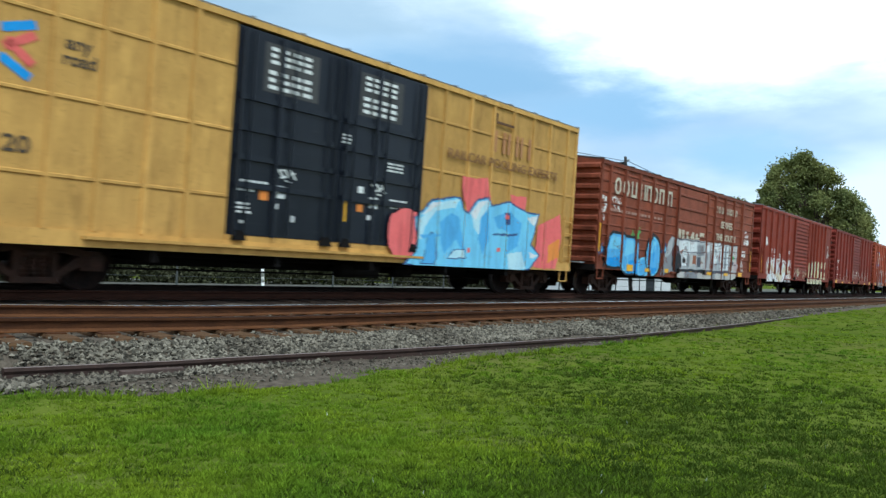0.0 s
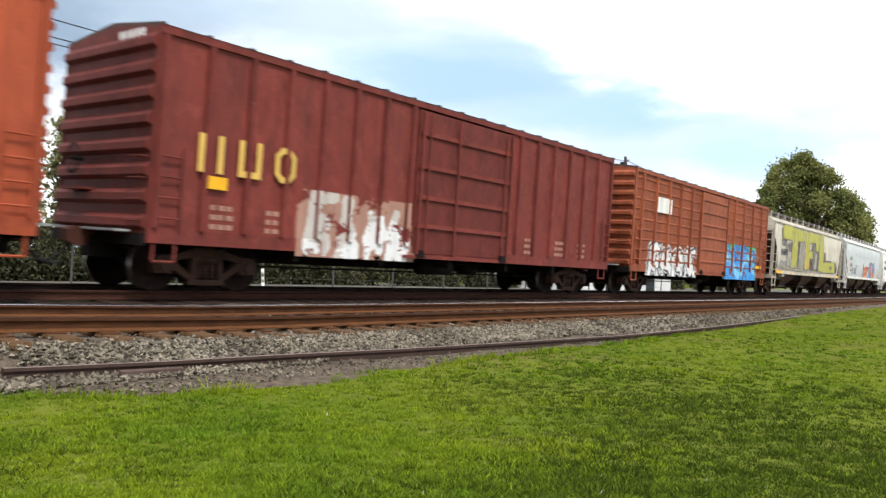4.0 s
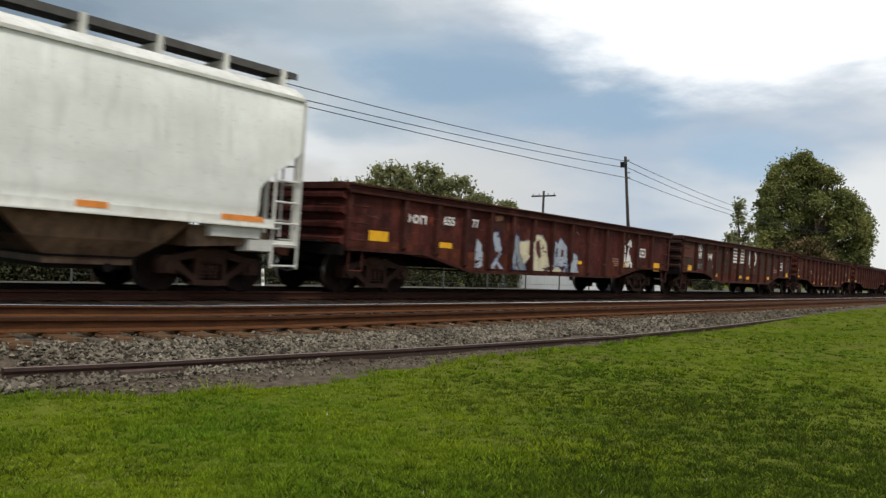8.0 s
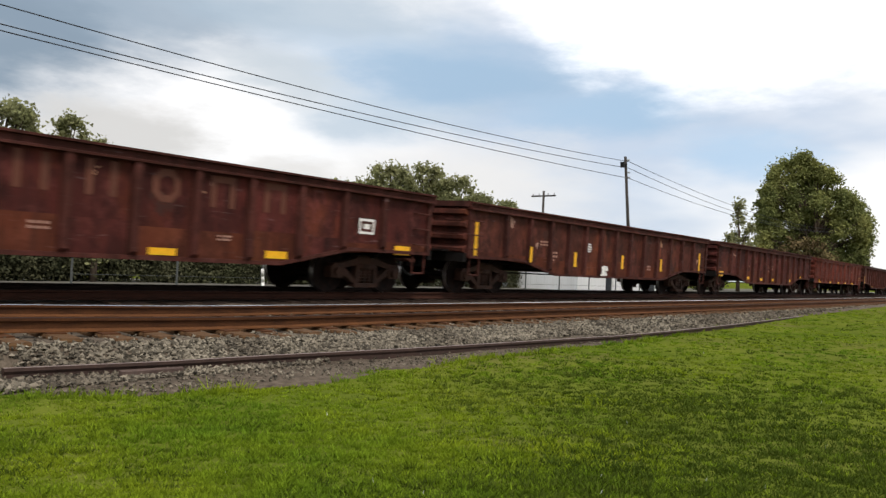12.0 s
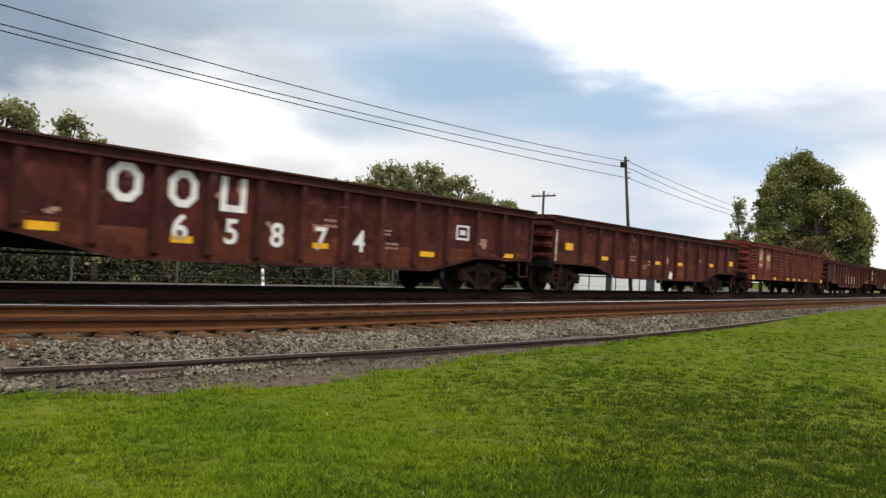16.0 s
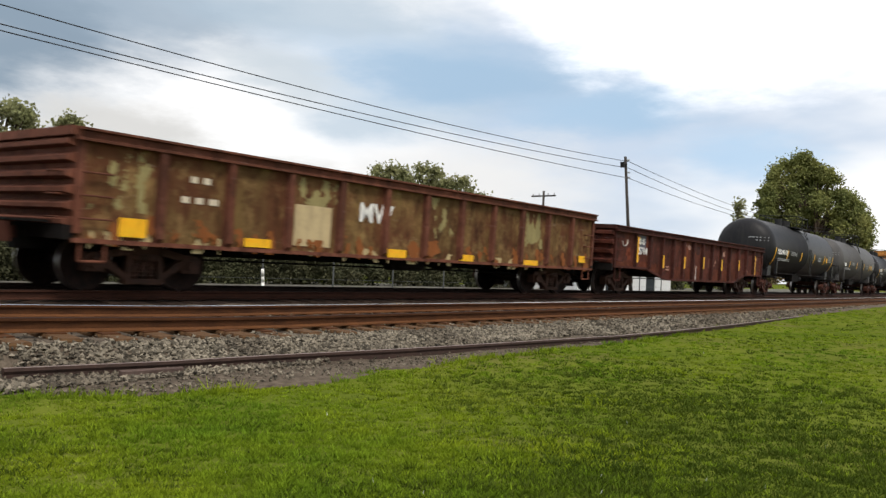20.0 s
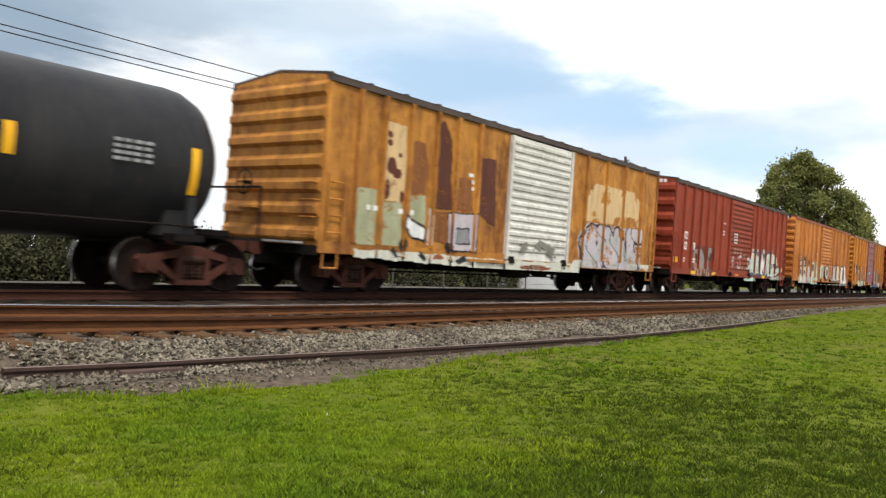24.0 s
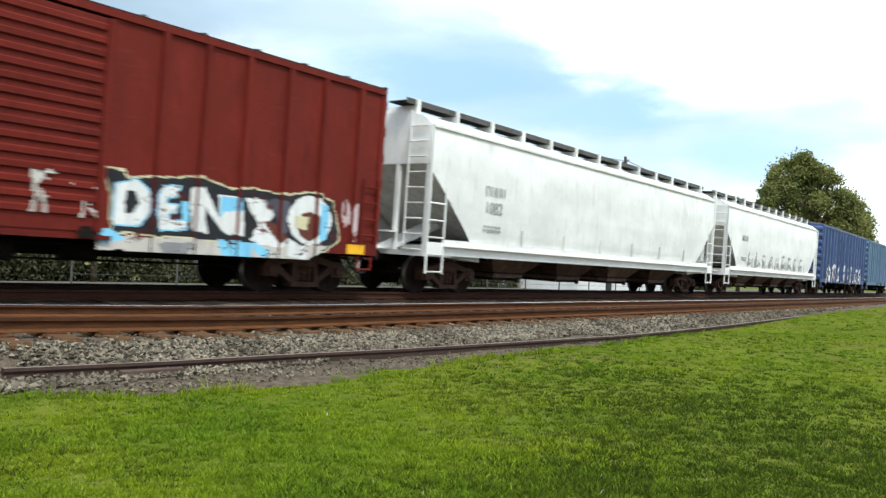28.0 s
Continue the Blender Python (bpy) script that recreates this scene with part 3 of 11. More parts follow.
def tree(label, depth, side, outline, seed, clumps=60, clump=1.1, n=180, leaf=0.26, r=0.35, mt=None, deep=0.6):
    """A tree whose crown fills an outline: rows of height above its foot, and how far it reaches to both sides."""
    rng = np.random.default_rng(seed)
    foot = ALONG * depth + ACROSS * side
    base = ground_z(foot.x, foot.y)
    ob = thing("tree", label, "tree", "trees behind the railway", m=Matrix.Translation((foot.x, foot.y, base - 0.1)))
    zs = [q[0] for q in outline]
    area = [0.0]
    for a, b in zip(outline, outline[1:]):
        area.append(area[-1] + (b[0] - a[0]) * (a[2] - a[1] + b[2] - b[1]) / 2)
    t, g, cs, rs = Geo(), Geo(), [], []
    top = zs[-1]
    trunk = zs[0] + (top - zs[0]) * 0.55
    t.rod((0, 0, 0), (0, 0, trunk * 0.5), r, 10, 0, r * 0.8)
    t.rod((0, 0, trunk * 0.5), (0, 0, trunk), r * 0.8, 10, 0, r * 0.4)
    for i in range(clumps):
        z = float(np.interp(rng.uniform(0, area[-1]), area, zs))
        lo, hi = np.interp(z, zs, [q[1] for q in outline]), np.interp(z, zs, [q[2] for q in outline])
        cr = clump * rng.uniform(0.65, 1.25)
        lo, hi = lo + cr * 1.1, hi - cr * 1.1
        x = (lo + hi) / 2 if lo > hi else rng.uniform(lo, hi) if i % 3 else (lo if rng.uniform() < 0.5 else hi)
        y = rng.normal() * (hi - lo) * 0.3 * deep
        c = ACROSS * (x + (side + x) * y / depth) + ALONG * y + Vector((0, 0, min(z, top - cr * 0.7) * (1 + y / depth)))
        cs.append(c)
        rs.append((cr, cr, cr * 0.85))
        if i % 2 == 0:
            s = Vector((0, 0, min(trunk, max(zs[0] * 0.6, z * 0.55))))
            mid = s.lerp(c, 0.5) + Vector((0, 0, 0.08 * (c - s).length))
            t.rod(s, mid, r * 0.32, 6, 0, r * 0.2)
            t.rod(mid, c, r * 0.2, 6, 0, r * 0.06)
    leaf_cloud(g, rng, cs, rs, n, leaf)
    part("trunk", t, [M_BARK], ob, smooth=True)
    part("crown", g, [mt or M_LEAF], ob)
    return ob


# the heights in these outlines count from the foot, about 0.8 m below the rails
tree("tall dense broadleaf tree standing beyond the train", 108, 51.5, [(2.0, -7.84, 7.4), (5.0, -8.03, 7.4), (7.0, -8.22, 7.94), (8.5, -8.37, 8.3), (10, -8.21, 8.04), (11.2, -7.86, 7.51), (12.5, -7.61, 6.77), (13.6, -7.46, 5.76), (14.6, -7.32, 4.51), (15.6, -7.17, 3.8), (16.3, -6.91, 3.4), (17.0, -6.66, 2.29), (17.8, -6.26, 0.72), (18.4, -4.42, 0.18), (19.0, -3.74, -0.79), (19.7, -2.65, -1.15)], 21, 460, 1.0, 300, 0.17, 0.6)
tree("brownish half-bare tree in front of the tall one", 102, 46.8, [(1.5, -4.5, 5), (4, -4.2, 5), (6.2, -2.5, 4.0), (7.4, -0.5, 2.0)], 31, 40, 0.9, 110, 0.2, 0.3, M_LEAFBROWN)
tree("smaller lighter tree with a thin open crown", 100, 38, [(3.5, -1.2, 2.2), (6, -1.6, 2.3), (8.5, -2.2, 2.2), (10.5, -1.6, 1.5), (12.0, -0.8, 0.2)], 22, 30, 0.75, 70, 0.21, 0.25, M_LEAFPALE)
tree("slender side tree beside the tall one", 109, 44.6, [(6, -0.9, 1.5), (11, -1.3, 1.5), (13.2, -1.4, 1), (14.6, -0.7, 0.3)], 32, 16, 0.8, 110, 0.24, 0.25)
for lab, side, half, top, sd in (("tallest of a row of leafy trees beyond the field", -2.0, 2.5, 11.1, 23), ("leafy tree in a row beyond the field", -5.1, 2.5, 10.7, 24), ("leafy tree in a row beyond the field", 0.9, 2.2, 10.0, 25), ("low leafy tree at the end of a row", 3.3, 1.9, 8.6, 29), ("low bush-like tree at the end of a row", 5.5, 1.2, 7.7, 30), ("leafy tree in a row beyond the field", -8.6, 2.6, 9.4, 33)):
    tree(lab, 70 + sd % 3, side, [(3.0, -half, half), (top * 0.6, -half * 1.1, half * 1.1), (top * 0.85, -half, half), (top * 0.96, -half * 0.7, half * 0.7), (top, -half * 0.35, half * 0.35)], sd, 110, 0.7, 130, 0.16, 0.35, M_LEAFPALE)
tree("leafy tree with a broad uneven crown", 36, -20.9, [(1, -2, 2), (4, -2.4, 2.5), (7, -2.3, 2.3), (8.0, -1.5, 1.6), (8.45, -0.6, 0.9)], 26, 130, 0.5, 140, 0.11, 0.3, M_LEAFPALE)
tree("small leafy tree with a rounded crown", 36.5, -17.9, [(1, -0.8, 1.3), (5, -1.0, 1.6), (7.0, -0.85, 1.35), (7.7, -0.6, 0.8), (8.1, -0.2, 0.3)], 27, 60, 0.45, 120, 0.10, 0.22, M_LEAFPALE)
tree("small leafy tree with a rounded crown", 36.5, -16.3, [(1, -0.5, 0.5), (5.5, -0.5, 0.5), (7.0, -0.3, 0.35)], 28, 14, 0.35, 80, 0.10, 0.16, M_LEAFPALE)


def hedge(x0, x1, y, h, seed, per=5.5, leaf=0.11, n=260):
    rng = np.random.default_rng(seed)
    ob = thing("hedge", "dark green scrub hedge along the far side of the railway", "hedge")
    x = x0
    while x < x1 - 1:
        g, cs, rs, span = Geo(), [], [], rng.uniform(3, 5)
        for _ in range(int(span * per)):
            xx, hh = x + rng.uniform(0, span), h * rng.uniform(0.55, 1.1)
            yy = y + rng.normal() * 0.5
            cs.append((xx, yy, ground_z(xx, yy) + hh * rng.uniform(0.12, 0.75)))
            rs.append((0.7, 0.6, hh * 0.3))
        leaf_cloud(g, rng, cs, rs, n, leaf)
        part("shrub", g, [M_LEAFDARK], ob)
        x += span


hedge(9, 34, 36.8, 3.1, 5, 8.0, 0.08, 620)
hedge(34, 62, 37.2, 2.9, 6, 5.0, 0.09, 520)
hedge(76, 112, 40, 2.9, 7, 2.0, 0.2, 110)
hedge(8, 76, 52, 4.2, 8, 1.6, 0.22, 130)


def build_lane():
    """A gravel service lane along the far side of the railway."""
    g, n = Geo(), 90
    ws = (-2.95, -5, -8, -11, -14, -17, -20, -24, -30)
    v = []
    for i in range(n + 1):
        s = -60 + 300 * i / n
        for w in ws:
            q = on_track(s, w, 0, 0)
            v.append((q.x, q.y, ground_z(q.x, q.y) + 0.10))
    k = len(ws)
    g.add(v, [(k * i + j, k * i + k + j, k * i + k + 1 + j, k * i + 1 + j) for i in range(n) for j in range(k - 1)])
    tagged(part("road", g, [grit("lane_gravel", (0.13, 0.12, 0.10), (0.07, 0.066, 0.055), 1.2, 0.8, 0.95, third=(0.10, 0.115, 0.05), third_at=0.56, soft=0.1)]), "pale gravel lane beyond the railway", "road", kind="structure")


build_lane()


# ---- fence and buildings beyond the track ----
M_FENCE = flat("galvanised_fence", (0.075, 0.08, 0.075), 0.6)
M_CLAD = grit("white_cladding", (0.72, 0.73, 0.72), (0.55, 0.55, 0.52), 1.2, 0.5, 0.6, 0, (6, 6, 0.3))
M_DARKPANE = flat("dark_glass", (0.03, 0.035, 0.04), 0.15)


def fence():
    ob = thing("wire_fence", "grey wire fence on thin posts behind the track", "fence")
    x, xs = 10.3, []
    while x < 50:
        xs.append(x)
        z = ground_z(x, 22)
        part("post", Geo().rod((x, 22, z - 0.1), (x, 22, z + 1.75), 0.035, 8), [M_FENCE], ob)
        x += 3.3
    for h in (0.05, 0.6, 1.15, 1.7):
        part("wire", Geo().rod((xs[0], 22, -0.62 + h), (xs[-1], 22, -0.62 + h), 0.007, 5), [M_FENCE], ob)


fence()


def shed(name, label, x0, x1, y0, y1, h, openings, roof_h=0.5):
    z = ground_z((x0 + x1) / 2, y0) - 0.05
    ob = thing(name, label, "building")
    cuts = [x0] + [v for o in openings for v in o[:2]] + [x1]
    for u, v in zip(cuts[::2], cuts[1::2]):
        part("wall", Geo().box(u, v, y0, y0 + 0.15, z, z + h), [M_CLAD], ob)
    for u, v, top, door in openings:
        part("lintel", Geo().box(u, v, y0, y0 + 0.15, z + top, z + h), [M_CLAD], ob)
        part("door" if door else "window", Geo().box(u, v, y0 + 0.08, y0 + 0.13, z + (0 if door else 0.8), z + top), [M_DARKPANE], ob)
        if not door:
            part("wall", Geo().box(u, v, y0, y0 + 0.15, z, z + 0.8), [M_CLAD], ob)
    part("wall", Geo().box(x0, x1, y1 - 0.15, y1, z, z + h), [M_CLAD], ob)
    for x in (x0, x1 - 0.15):
        part("wall", Geo().box(x, x + 0.15, y0 + 0.15, y1 - 0.15, z, z + h), [M_CLAD], ob)
    ym = (y0 + y1) / 2
    part("roof", Geo().add([(x, y, zz) for x in (x0 - 0.2, x1 + 0.2) for y, zz in ((y0 - 0.25, z + h), (ym, z + h + roof_h), (y1 + 0.25, z + h), (ym, z + h + roof_h - 0.1))], [(0, 1, 5, 4), (1, 2, 6, 5), (2, 3, 7, 6), (3, 0, 4, 7), (3, 2, 1, 0), (4, 5, 6, 7)]), [P_SHEDROOF], ob)


P_SHEDROOF = grit("metal_roof", (0.45, 0.45, 0.44), (0.34, 0.33, 0.31), 2, 0.5, 0.5, 0.3)
shed("shed", "low white metal-clad shed with dark doorways", 54.5, 72.5, 31, 39, 2.3, [(59.2, 60.4, 2.0, True), (63.5, 64.3, 1.6, False), (67.0, 69.0, 2.0, True)])


def leaning_pipe():
    """A pale bent vent pipe that stands beside the fence."""
    g = Geo().path([(16.78, 21.8, -0.75), (16.78, 21.8, -0.15), (16.72, 21.75, 0.05), (16.66, 21.7, 0.30)], 0.055, 10)
    tagged(part("vent_pipe", g, [M_WHITE], smooth=True), "pale bent vent pipe standing beside the fence", "pipe")


leaning_pipe()


# ---- grass and loose stone ----
def scatter(rng, n, near, far, power, arc=(0.1, 1.75)):
    """Spots on the lawn within an arc of bearings, thicker near the middle."""
    q = rng.uniform(0, 1, n)
    e = 1 - power
    r = (near ** e + q * (far ** e - near ** e)) ** (1 / e)
    b = rng.uniform(arc[0], arc[1], n)
    return r * np.sin(b), r * np.cos(b), r


def on_lawn(x, y, slack):
    R = 1 / K
    s, w = np.arctan2(x, D + R - y) * R, np.hypot(x, y - D - R) - R
    return w > edge_w(s) + slack


def step(a, b, x):
    t = np.clip((x - a) / (b - a), 0, 1)
    return t * t * (3 - 2 * t)


def lie(x, y):
    return np.array([ground_z(a, b) for a, b in zip(x.tolist(), y.tolist())])


def patchy(x, y):
    """Tufts: a slow uneven field over the lawn, 0 to 1."""
    f = np.sin(x * 2.1 + 1.3 * np.sin(y * 1.7)) + np.sin(y * 2.9 + 1.1 * np.sin(x * 1.3 + 2)) + 1.1 * np.sin(x * 9.3 + y * 6.1 + 2 * np.sin(y * 3)) + 1.1 * np.sin(y * 13.3 - x * 8.2 + 2 * np.sin(x * 4))
    return np.clip(0.5 + f / 4.2, 0, 1)


def blades(name, label, mt, seed, tufts, per, near, far, power, tall, wide, spread, where=None, lean=0.6, arc=(0.1, 1.75)):
    """Blades in tufts that lean out from their middle."""
    rng = np.random.default_rng(seed)
    x, y, r = scatter(rng, tufts, near, far, power, arc)
    k = on_lawn(x, y, rng.exponential(0.06, tufts) * rng.choice([-1.0, 1.0], tufts) - 0.03)
    if where is not None:
        k &= rng.uniform(0, 1, tufts) < where(x, y)
    x, y, r = x[k], y[k], r[k]
    z, grow = lie(x, y), rng.uniform(0.4, 1.25, len(x)) * (0.6 + 0.7 * patchy(x, y)) if per > 1 else np.ones(len(x))
    x, y, z, r, grow = (np.repeat(q, per) for q in (x, y, z, r, grow))
    k = len(x)
    b = rng.uniform(0, 2 * np.pi, k)
    out = spread * np.sqrt(rng.uniform(0, 1, k)) * np.maximum(1.0, r / 9)
    x, y = x + np.cos(b) * out, y + np.sin(b) * out
    h = tall * rng.uniform(0.55, 1.25, k) * grow
    wd = wide * rng.uniform(0.7, 1.3, k) * np.maximum(1.0, r / 7)
    a = rng.uniform(0, 2 * np.pi, k)
    ln = h * lean * rng.uniform(0.2, 1.4, k)
    tip = np.stack([x + np.cos(b) * ln, y + np.sin(b) * ln, z + h], 1)
    dx, dy = np.cos(a) * wd / 2, np.sin(a) * wd / 2
    p = np.stack([np.stack([x - dx, y - dy, z - 0.01], 1), np.stack([x + dx, y + dy, z - 0.01], 1), tip], 1).reshape(-1, 3)
    me = bpy.data.meshes.new(name)
    me.vertices.add(3 * k)
    me.vertices.foreach_set("co", p.ravel())
    me.loops.add(3 * k)
    me.loops.foreach_set("vertex_index", np.arange(3 * k))
    me.polygons.add(k)
    me.polygons.foreach_set("loop_start", np.arange(0, 3 * k, 3))
    me.materials.append(mt)
    me.update(calc_edges=True)
    ob = part(name, me, None)
    tagged(ob, label, "grass", kind="stuff")


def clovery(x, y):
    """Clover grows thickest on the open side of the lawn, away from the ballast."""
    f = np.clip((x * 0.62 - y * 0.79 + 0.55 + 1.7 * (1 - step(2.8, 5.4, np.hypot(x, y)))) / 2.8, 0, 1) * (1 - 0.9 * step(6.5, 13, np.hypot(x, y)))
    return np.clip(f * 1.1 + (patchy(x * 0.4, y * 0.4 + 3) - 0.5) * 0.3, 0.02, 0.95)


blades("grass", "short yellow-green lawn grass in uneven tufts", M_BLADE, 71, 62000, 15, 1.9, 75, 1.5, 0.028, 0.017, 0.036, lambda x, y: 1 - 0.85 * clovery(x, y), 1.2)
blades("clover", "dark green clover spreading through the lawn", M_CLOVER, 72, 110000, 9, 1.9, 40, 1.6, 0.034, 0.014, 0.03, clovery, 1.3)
blades("grass", "short yellow-green lawn grass in uneven tufts", M_BLADE, 74, 26000, 9, 0.4, 45, 1.5, 0.030, 0.026, 0.06, None, 1.2, (1.75, 6.383))
blades("grass", "short yellow-green lawn grass in uneven tufts", M_BLADE, 75, 1500, 12, 0.4, 1.9, 1.2, 0.028, 0.017, 0.04, None, 1.2)
blades("clover_flower", "tiny white clover flowers in the lawn", M_FLOWER, 73, 150, 1, 2.8, 20, 1.3, 0.036, 0.014, 0.01, lambda x, y: 0.05 + clovery(x, y), 0.4)


def ragged(x, y):
    """Longer tufts where the mower does not reach, along the edge of the ballast."""
    R = 1 / K
    s, w = np.arctan2(x, D + R - y) * R, np.hypot(x, y - D - R) - R
    d = w - edge_w(s)
    return np.where(d < 0.35, 0.75 * patchy(x * 1.7, y * 1.7) ** 2 * (d > -0.22), 0.0)


blades("edge_grass", "longer ragged grass along the edge of the ballast", M_BLADE, 74, 60000, 12, 5.5, 40, 1.4, 0.075, 0.014, 0.05, ragged, 0.8)


def loose_stones():
    """Crushed stone lying over the ballast, as angular six-cornered lumps."""
    rng = np.random.default_rng(9)
    parts = []
    for n, s0, s1, w0, w1, size in ((17000, 1.5, 13, 5.50, 6.25, 0.024), (10000, 13, 45, 5.45, 6.4, 0.030), (7000, 1.5, 22, 2.2, 4.8, 0.020), (650, 1.5, 16, 4.95, 5.5, 0.020), (3200, 2.0, 14, 6.0, 7.0, 0.014)):
        parts.append(np.stack([s0 + (s1 - s0) * rng.uniform(0, 1, n) ** 1.25, rng.uniform(w0, w1, n), size * rng.uniform(0.55, 1.5, n)], 1))
    q = np.concatenate(parts)
    q = np.array([k for k in q.tolist() if k[1] < edge_w(k[0]) + 0.02 and abs(k[1] - NEAR - 0.7525) > 0.11 and abs(k[1] - NEAR + 0.7525) > 0.11])
    k = len(q)
    prof = [bed_profile(s) for s in q[:, 0].tolist()]
    z = np.array([np.interp(w, [a for a, _ in pr], [b for _, b in pr]) for w, pr in zip(q[:, 1].tolist(), prof)])
    c = np.array([tuple(on_track(s, w, 0, 0)) for s, w in q[:, :2].tolist()])
    c[:, 2] = z + q[:, 2] * rng.uniform(0.0, 0.75, k) + 0.008
    base = np.array([(1, 0, 0), (-1, 0, 0), (0, 1, 0), (0, -1, 0), (0, 0, 0.8), (0, 0, -0.8)], float)
    v = base[None] * rng.uniform(0.6, 1.3, (k, 6, 3)) + rng.uniform(-0.35, 0.35, (k, 6, 3))
    a, t = rng.uniform(0, 6.28, k), rng.uniform(-0.6, 0.6, k)
    ca, sa, ct, st = np.cos(a)[:, None], np.sin(a)[:, None], np.cos(t)[:, None], np.sin(t)[:, None]
    x, y, zz = v[..., 0], v[..., 1] * ct - v[..., 2] * st, v[..., 1] * st + v[..., 2] * ct
    v = np.stack([x * ca - y * sa, x * sa + y * ca, zz], -1) * q[:, 2][:, None, None] + c[:, None]
    tri = np.array([(0, 2, 4), (2, 1, 4), (1, 3, 4), (3, 0, 4), (2, 0, 5), (1, 2, 5), (3, 1, 5), (0, 3, 5)])
    f = (tri[None] + 6 * np.arange(k)[:, None, None]).reshape(-1, 3)
    g = Geo()
    g.v, g.f, g.m = v.reshape(-1, 3).tolist(), f.tolist(), [0] * len(f)
    tagged(part("ballast_stones", g, [M_STONE]), "loose grey-brown crushed stones over the ballast", "gravel", kind="stuff")


loose_stones()


# ---- the train ----
WHEEL_R, BASE, HALF = 0.457, 1.75, 1.55
POST = 0.085
WHEELS = []


def make_running_gear():
    w = Geo()
    w.spin([(0.0, -0.05), (0.10, -0.06), (0.13, -0.03), (0.36, -0.015), (0.385, -0.045), (0.455, -0.05)], 24, 0)
    w.spin([(0.455, -0.05), (0.460, 0.05)], 24, 1)
    w.spin([(0.460, 0.05), (0.49, 0.06), (0.49, 0.085), (0.38, 0.09), (0.36, 0.04), (0.13, 0.05), (0.0, 0.06)], 24, 0)
    ax = Geo().rod((0, -1.03, 0), (0, 1.03, 0), 0.075, 10)
    side = Geo()
    hb = BASE / 2
    for s in (-1, 1):
        side.slab([(s * a, b) for a, b in ((hb - 0.17, 0.33), (hb + 0.17, 0.33), (hb + 0.19, 0.56), (hb + 0.10, 0.64), (hb - 0.14, 0.64), (hb - 0.19, 0.52))], -0.11, 0.11)
        side.slab([(s * a, b) for a, b in ((hb - 0.12, 0.44), (hb - 0.16, 0.60), (0.33, 0.30), (0.27, 0.16))], -0.09, 0.09)
        side.slab([(s * a, b) for a, b in ((hb - 0.10, 0.53), (hb - 0.10, 0.64), (0.30, 0.76), (0.20, 0.64))], -0.09, 0.09)
        side.slab([(s * a, b) for a, b in ((0.24, 0.18), (0.33, 0.24), (0.31, 0.70), (0.22, 0.70))], -0.10, 0.10)
        side.rod((s * hb, -0.16, 0.46), (s * hb, 0.10, 0.46), 0.105, 12)
    side.box(-0.36, 0.36, -0.11, 0.11, 0.13, 0.22).box(-0.33, 0.33, -0.10, 0.10, 0.64, 0.78)
    spring = Geo()
    for x in (-0.15, 0.0, 0.15):
        spring.rod((x, 0, 0.22), (x, 0, 0.52), 0.062, 10)
        for z in (0.26, 0.32, 0.38, 0.44, 0.49):
            spring.rod((x, 0, z), (x, 0, z + 0.025), 0.072, 10)
    spring.box(-0.24, 0.24, -0.10, 0.10, 0.52, 0.64)
    bol = Geo().box(-0.2, 0.2, -0.98, 0.98, 0.56, 0.82).rod((0, 0, 0.8), (0, 0, 0.98), 0.25, 12)
    bol.box(hb - 0.34, hb - 0.26, -0.85, 0.85, 0.30, 0.42).box(-hb + 0.26, -hb + 0.34, -0.85, 0.85, 0.30, 0.42)
    coup = Geo().box(-0.55, 0.05, -0.10, 0.10, 0.78, 0.98)
    coup.slab([(-0.02, 0.72), (0.18, 0.72), (0.30, 0.78), (0.30, 0.98), (0.18, 1.04), (-0.02, 1.04)], -0.16, 0.14)
    hose = Geo().path([(0.0, -0.32, 0.78), (0.12, -0.34, 0.62), (0.28, -0.36, 0.47), (0.46, -0.36, 0.40), (0.62, -0.36, 0.44)], 0.028)
    out = {}
    for tone, mt in (("dark", M_STEEL), ("rusty", M_RUSTTRUCK)):
        out[tone] = dict(wheel=w.mesh("wheel", [M_WHEEL, M_TREAD], True), axle=ax.mesh("axle", M_WHEEL, True), side=side.mesh("truck_frame", mt),
                         spring=spring.mesh("spring", M_STEEL, True), bolster=bol.mesh("bolster", mt), coupler=coup.mesh("coupler", M_RUSTTRUCK), hose=hose.mesh("air_hose", M_BLACK, True))
    return out


GEAR = make_running_gear()


def running_gear(car, L, tone="dark", inset=1.5, front=0.0):
    """Two trucks with their wheels, couplers and hoses, under a car of length L."""
    k = GEAR[tone]
    for e in (-1, 1):
        c = e * (L / 2 - inset) + (front if e < 0 else 0.0)
        part("bolster", k["bolster"], None, car, loc=(c, 0, 0))
        for y in (-0.99, 0.99):
            sf = part("truck_frame", k["side"], None, car, loc=(c, y, 0))
            part("spring", k["spring"], None, sf)
        for a in (-BASE / 2, BASE / 2):
            ax = part("axle", k["axle"], None, car, loc=(c + a, 0, WHEEL_R))
            part("wheel", k["wheel"], None, ax, loc=(0, -0.76, 0))
            part("wheel", k["wheel"], None, ax, loc=Matrix.Translation((0, 0.76, 0)) @ Matrix.Rotation(math.pi, 4, "Z"))
            WHEELS.append((ax, car, c + a))
        m = Matrix.Translation((e * (L / 2 + 0.30), 0, 0)) @ Matrix.Rotation(0 if e > 0 else math.pi, 4, "Z")
        part("coupler", k["coupler"], None, car, loc=m)
        part("air_hose", k["hose"], None, car, loc=m)


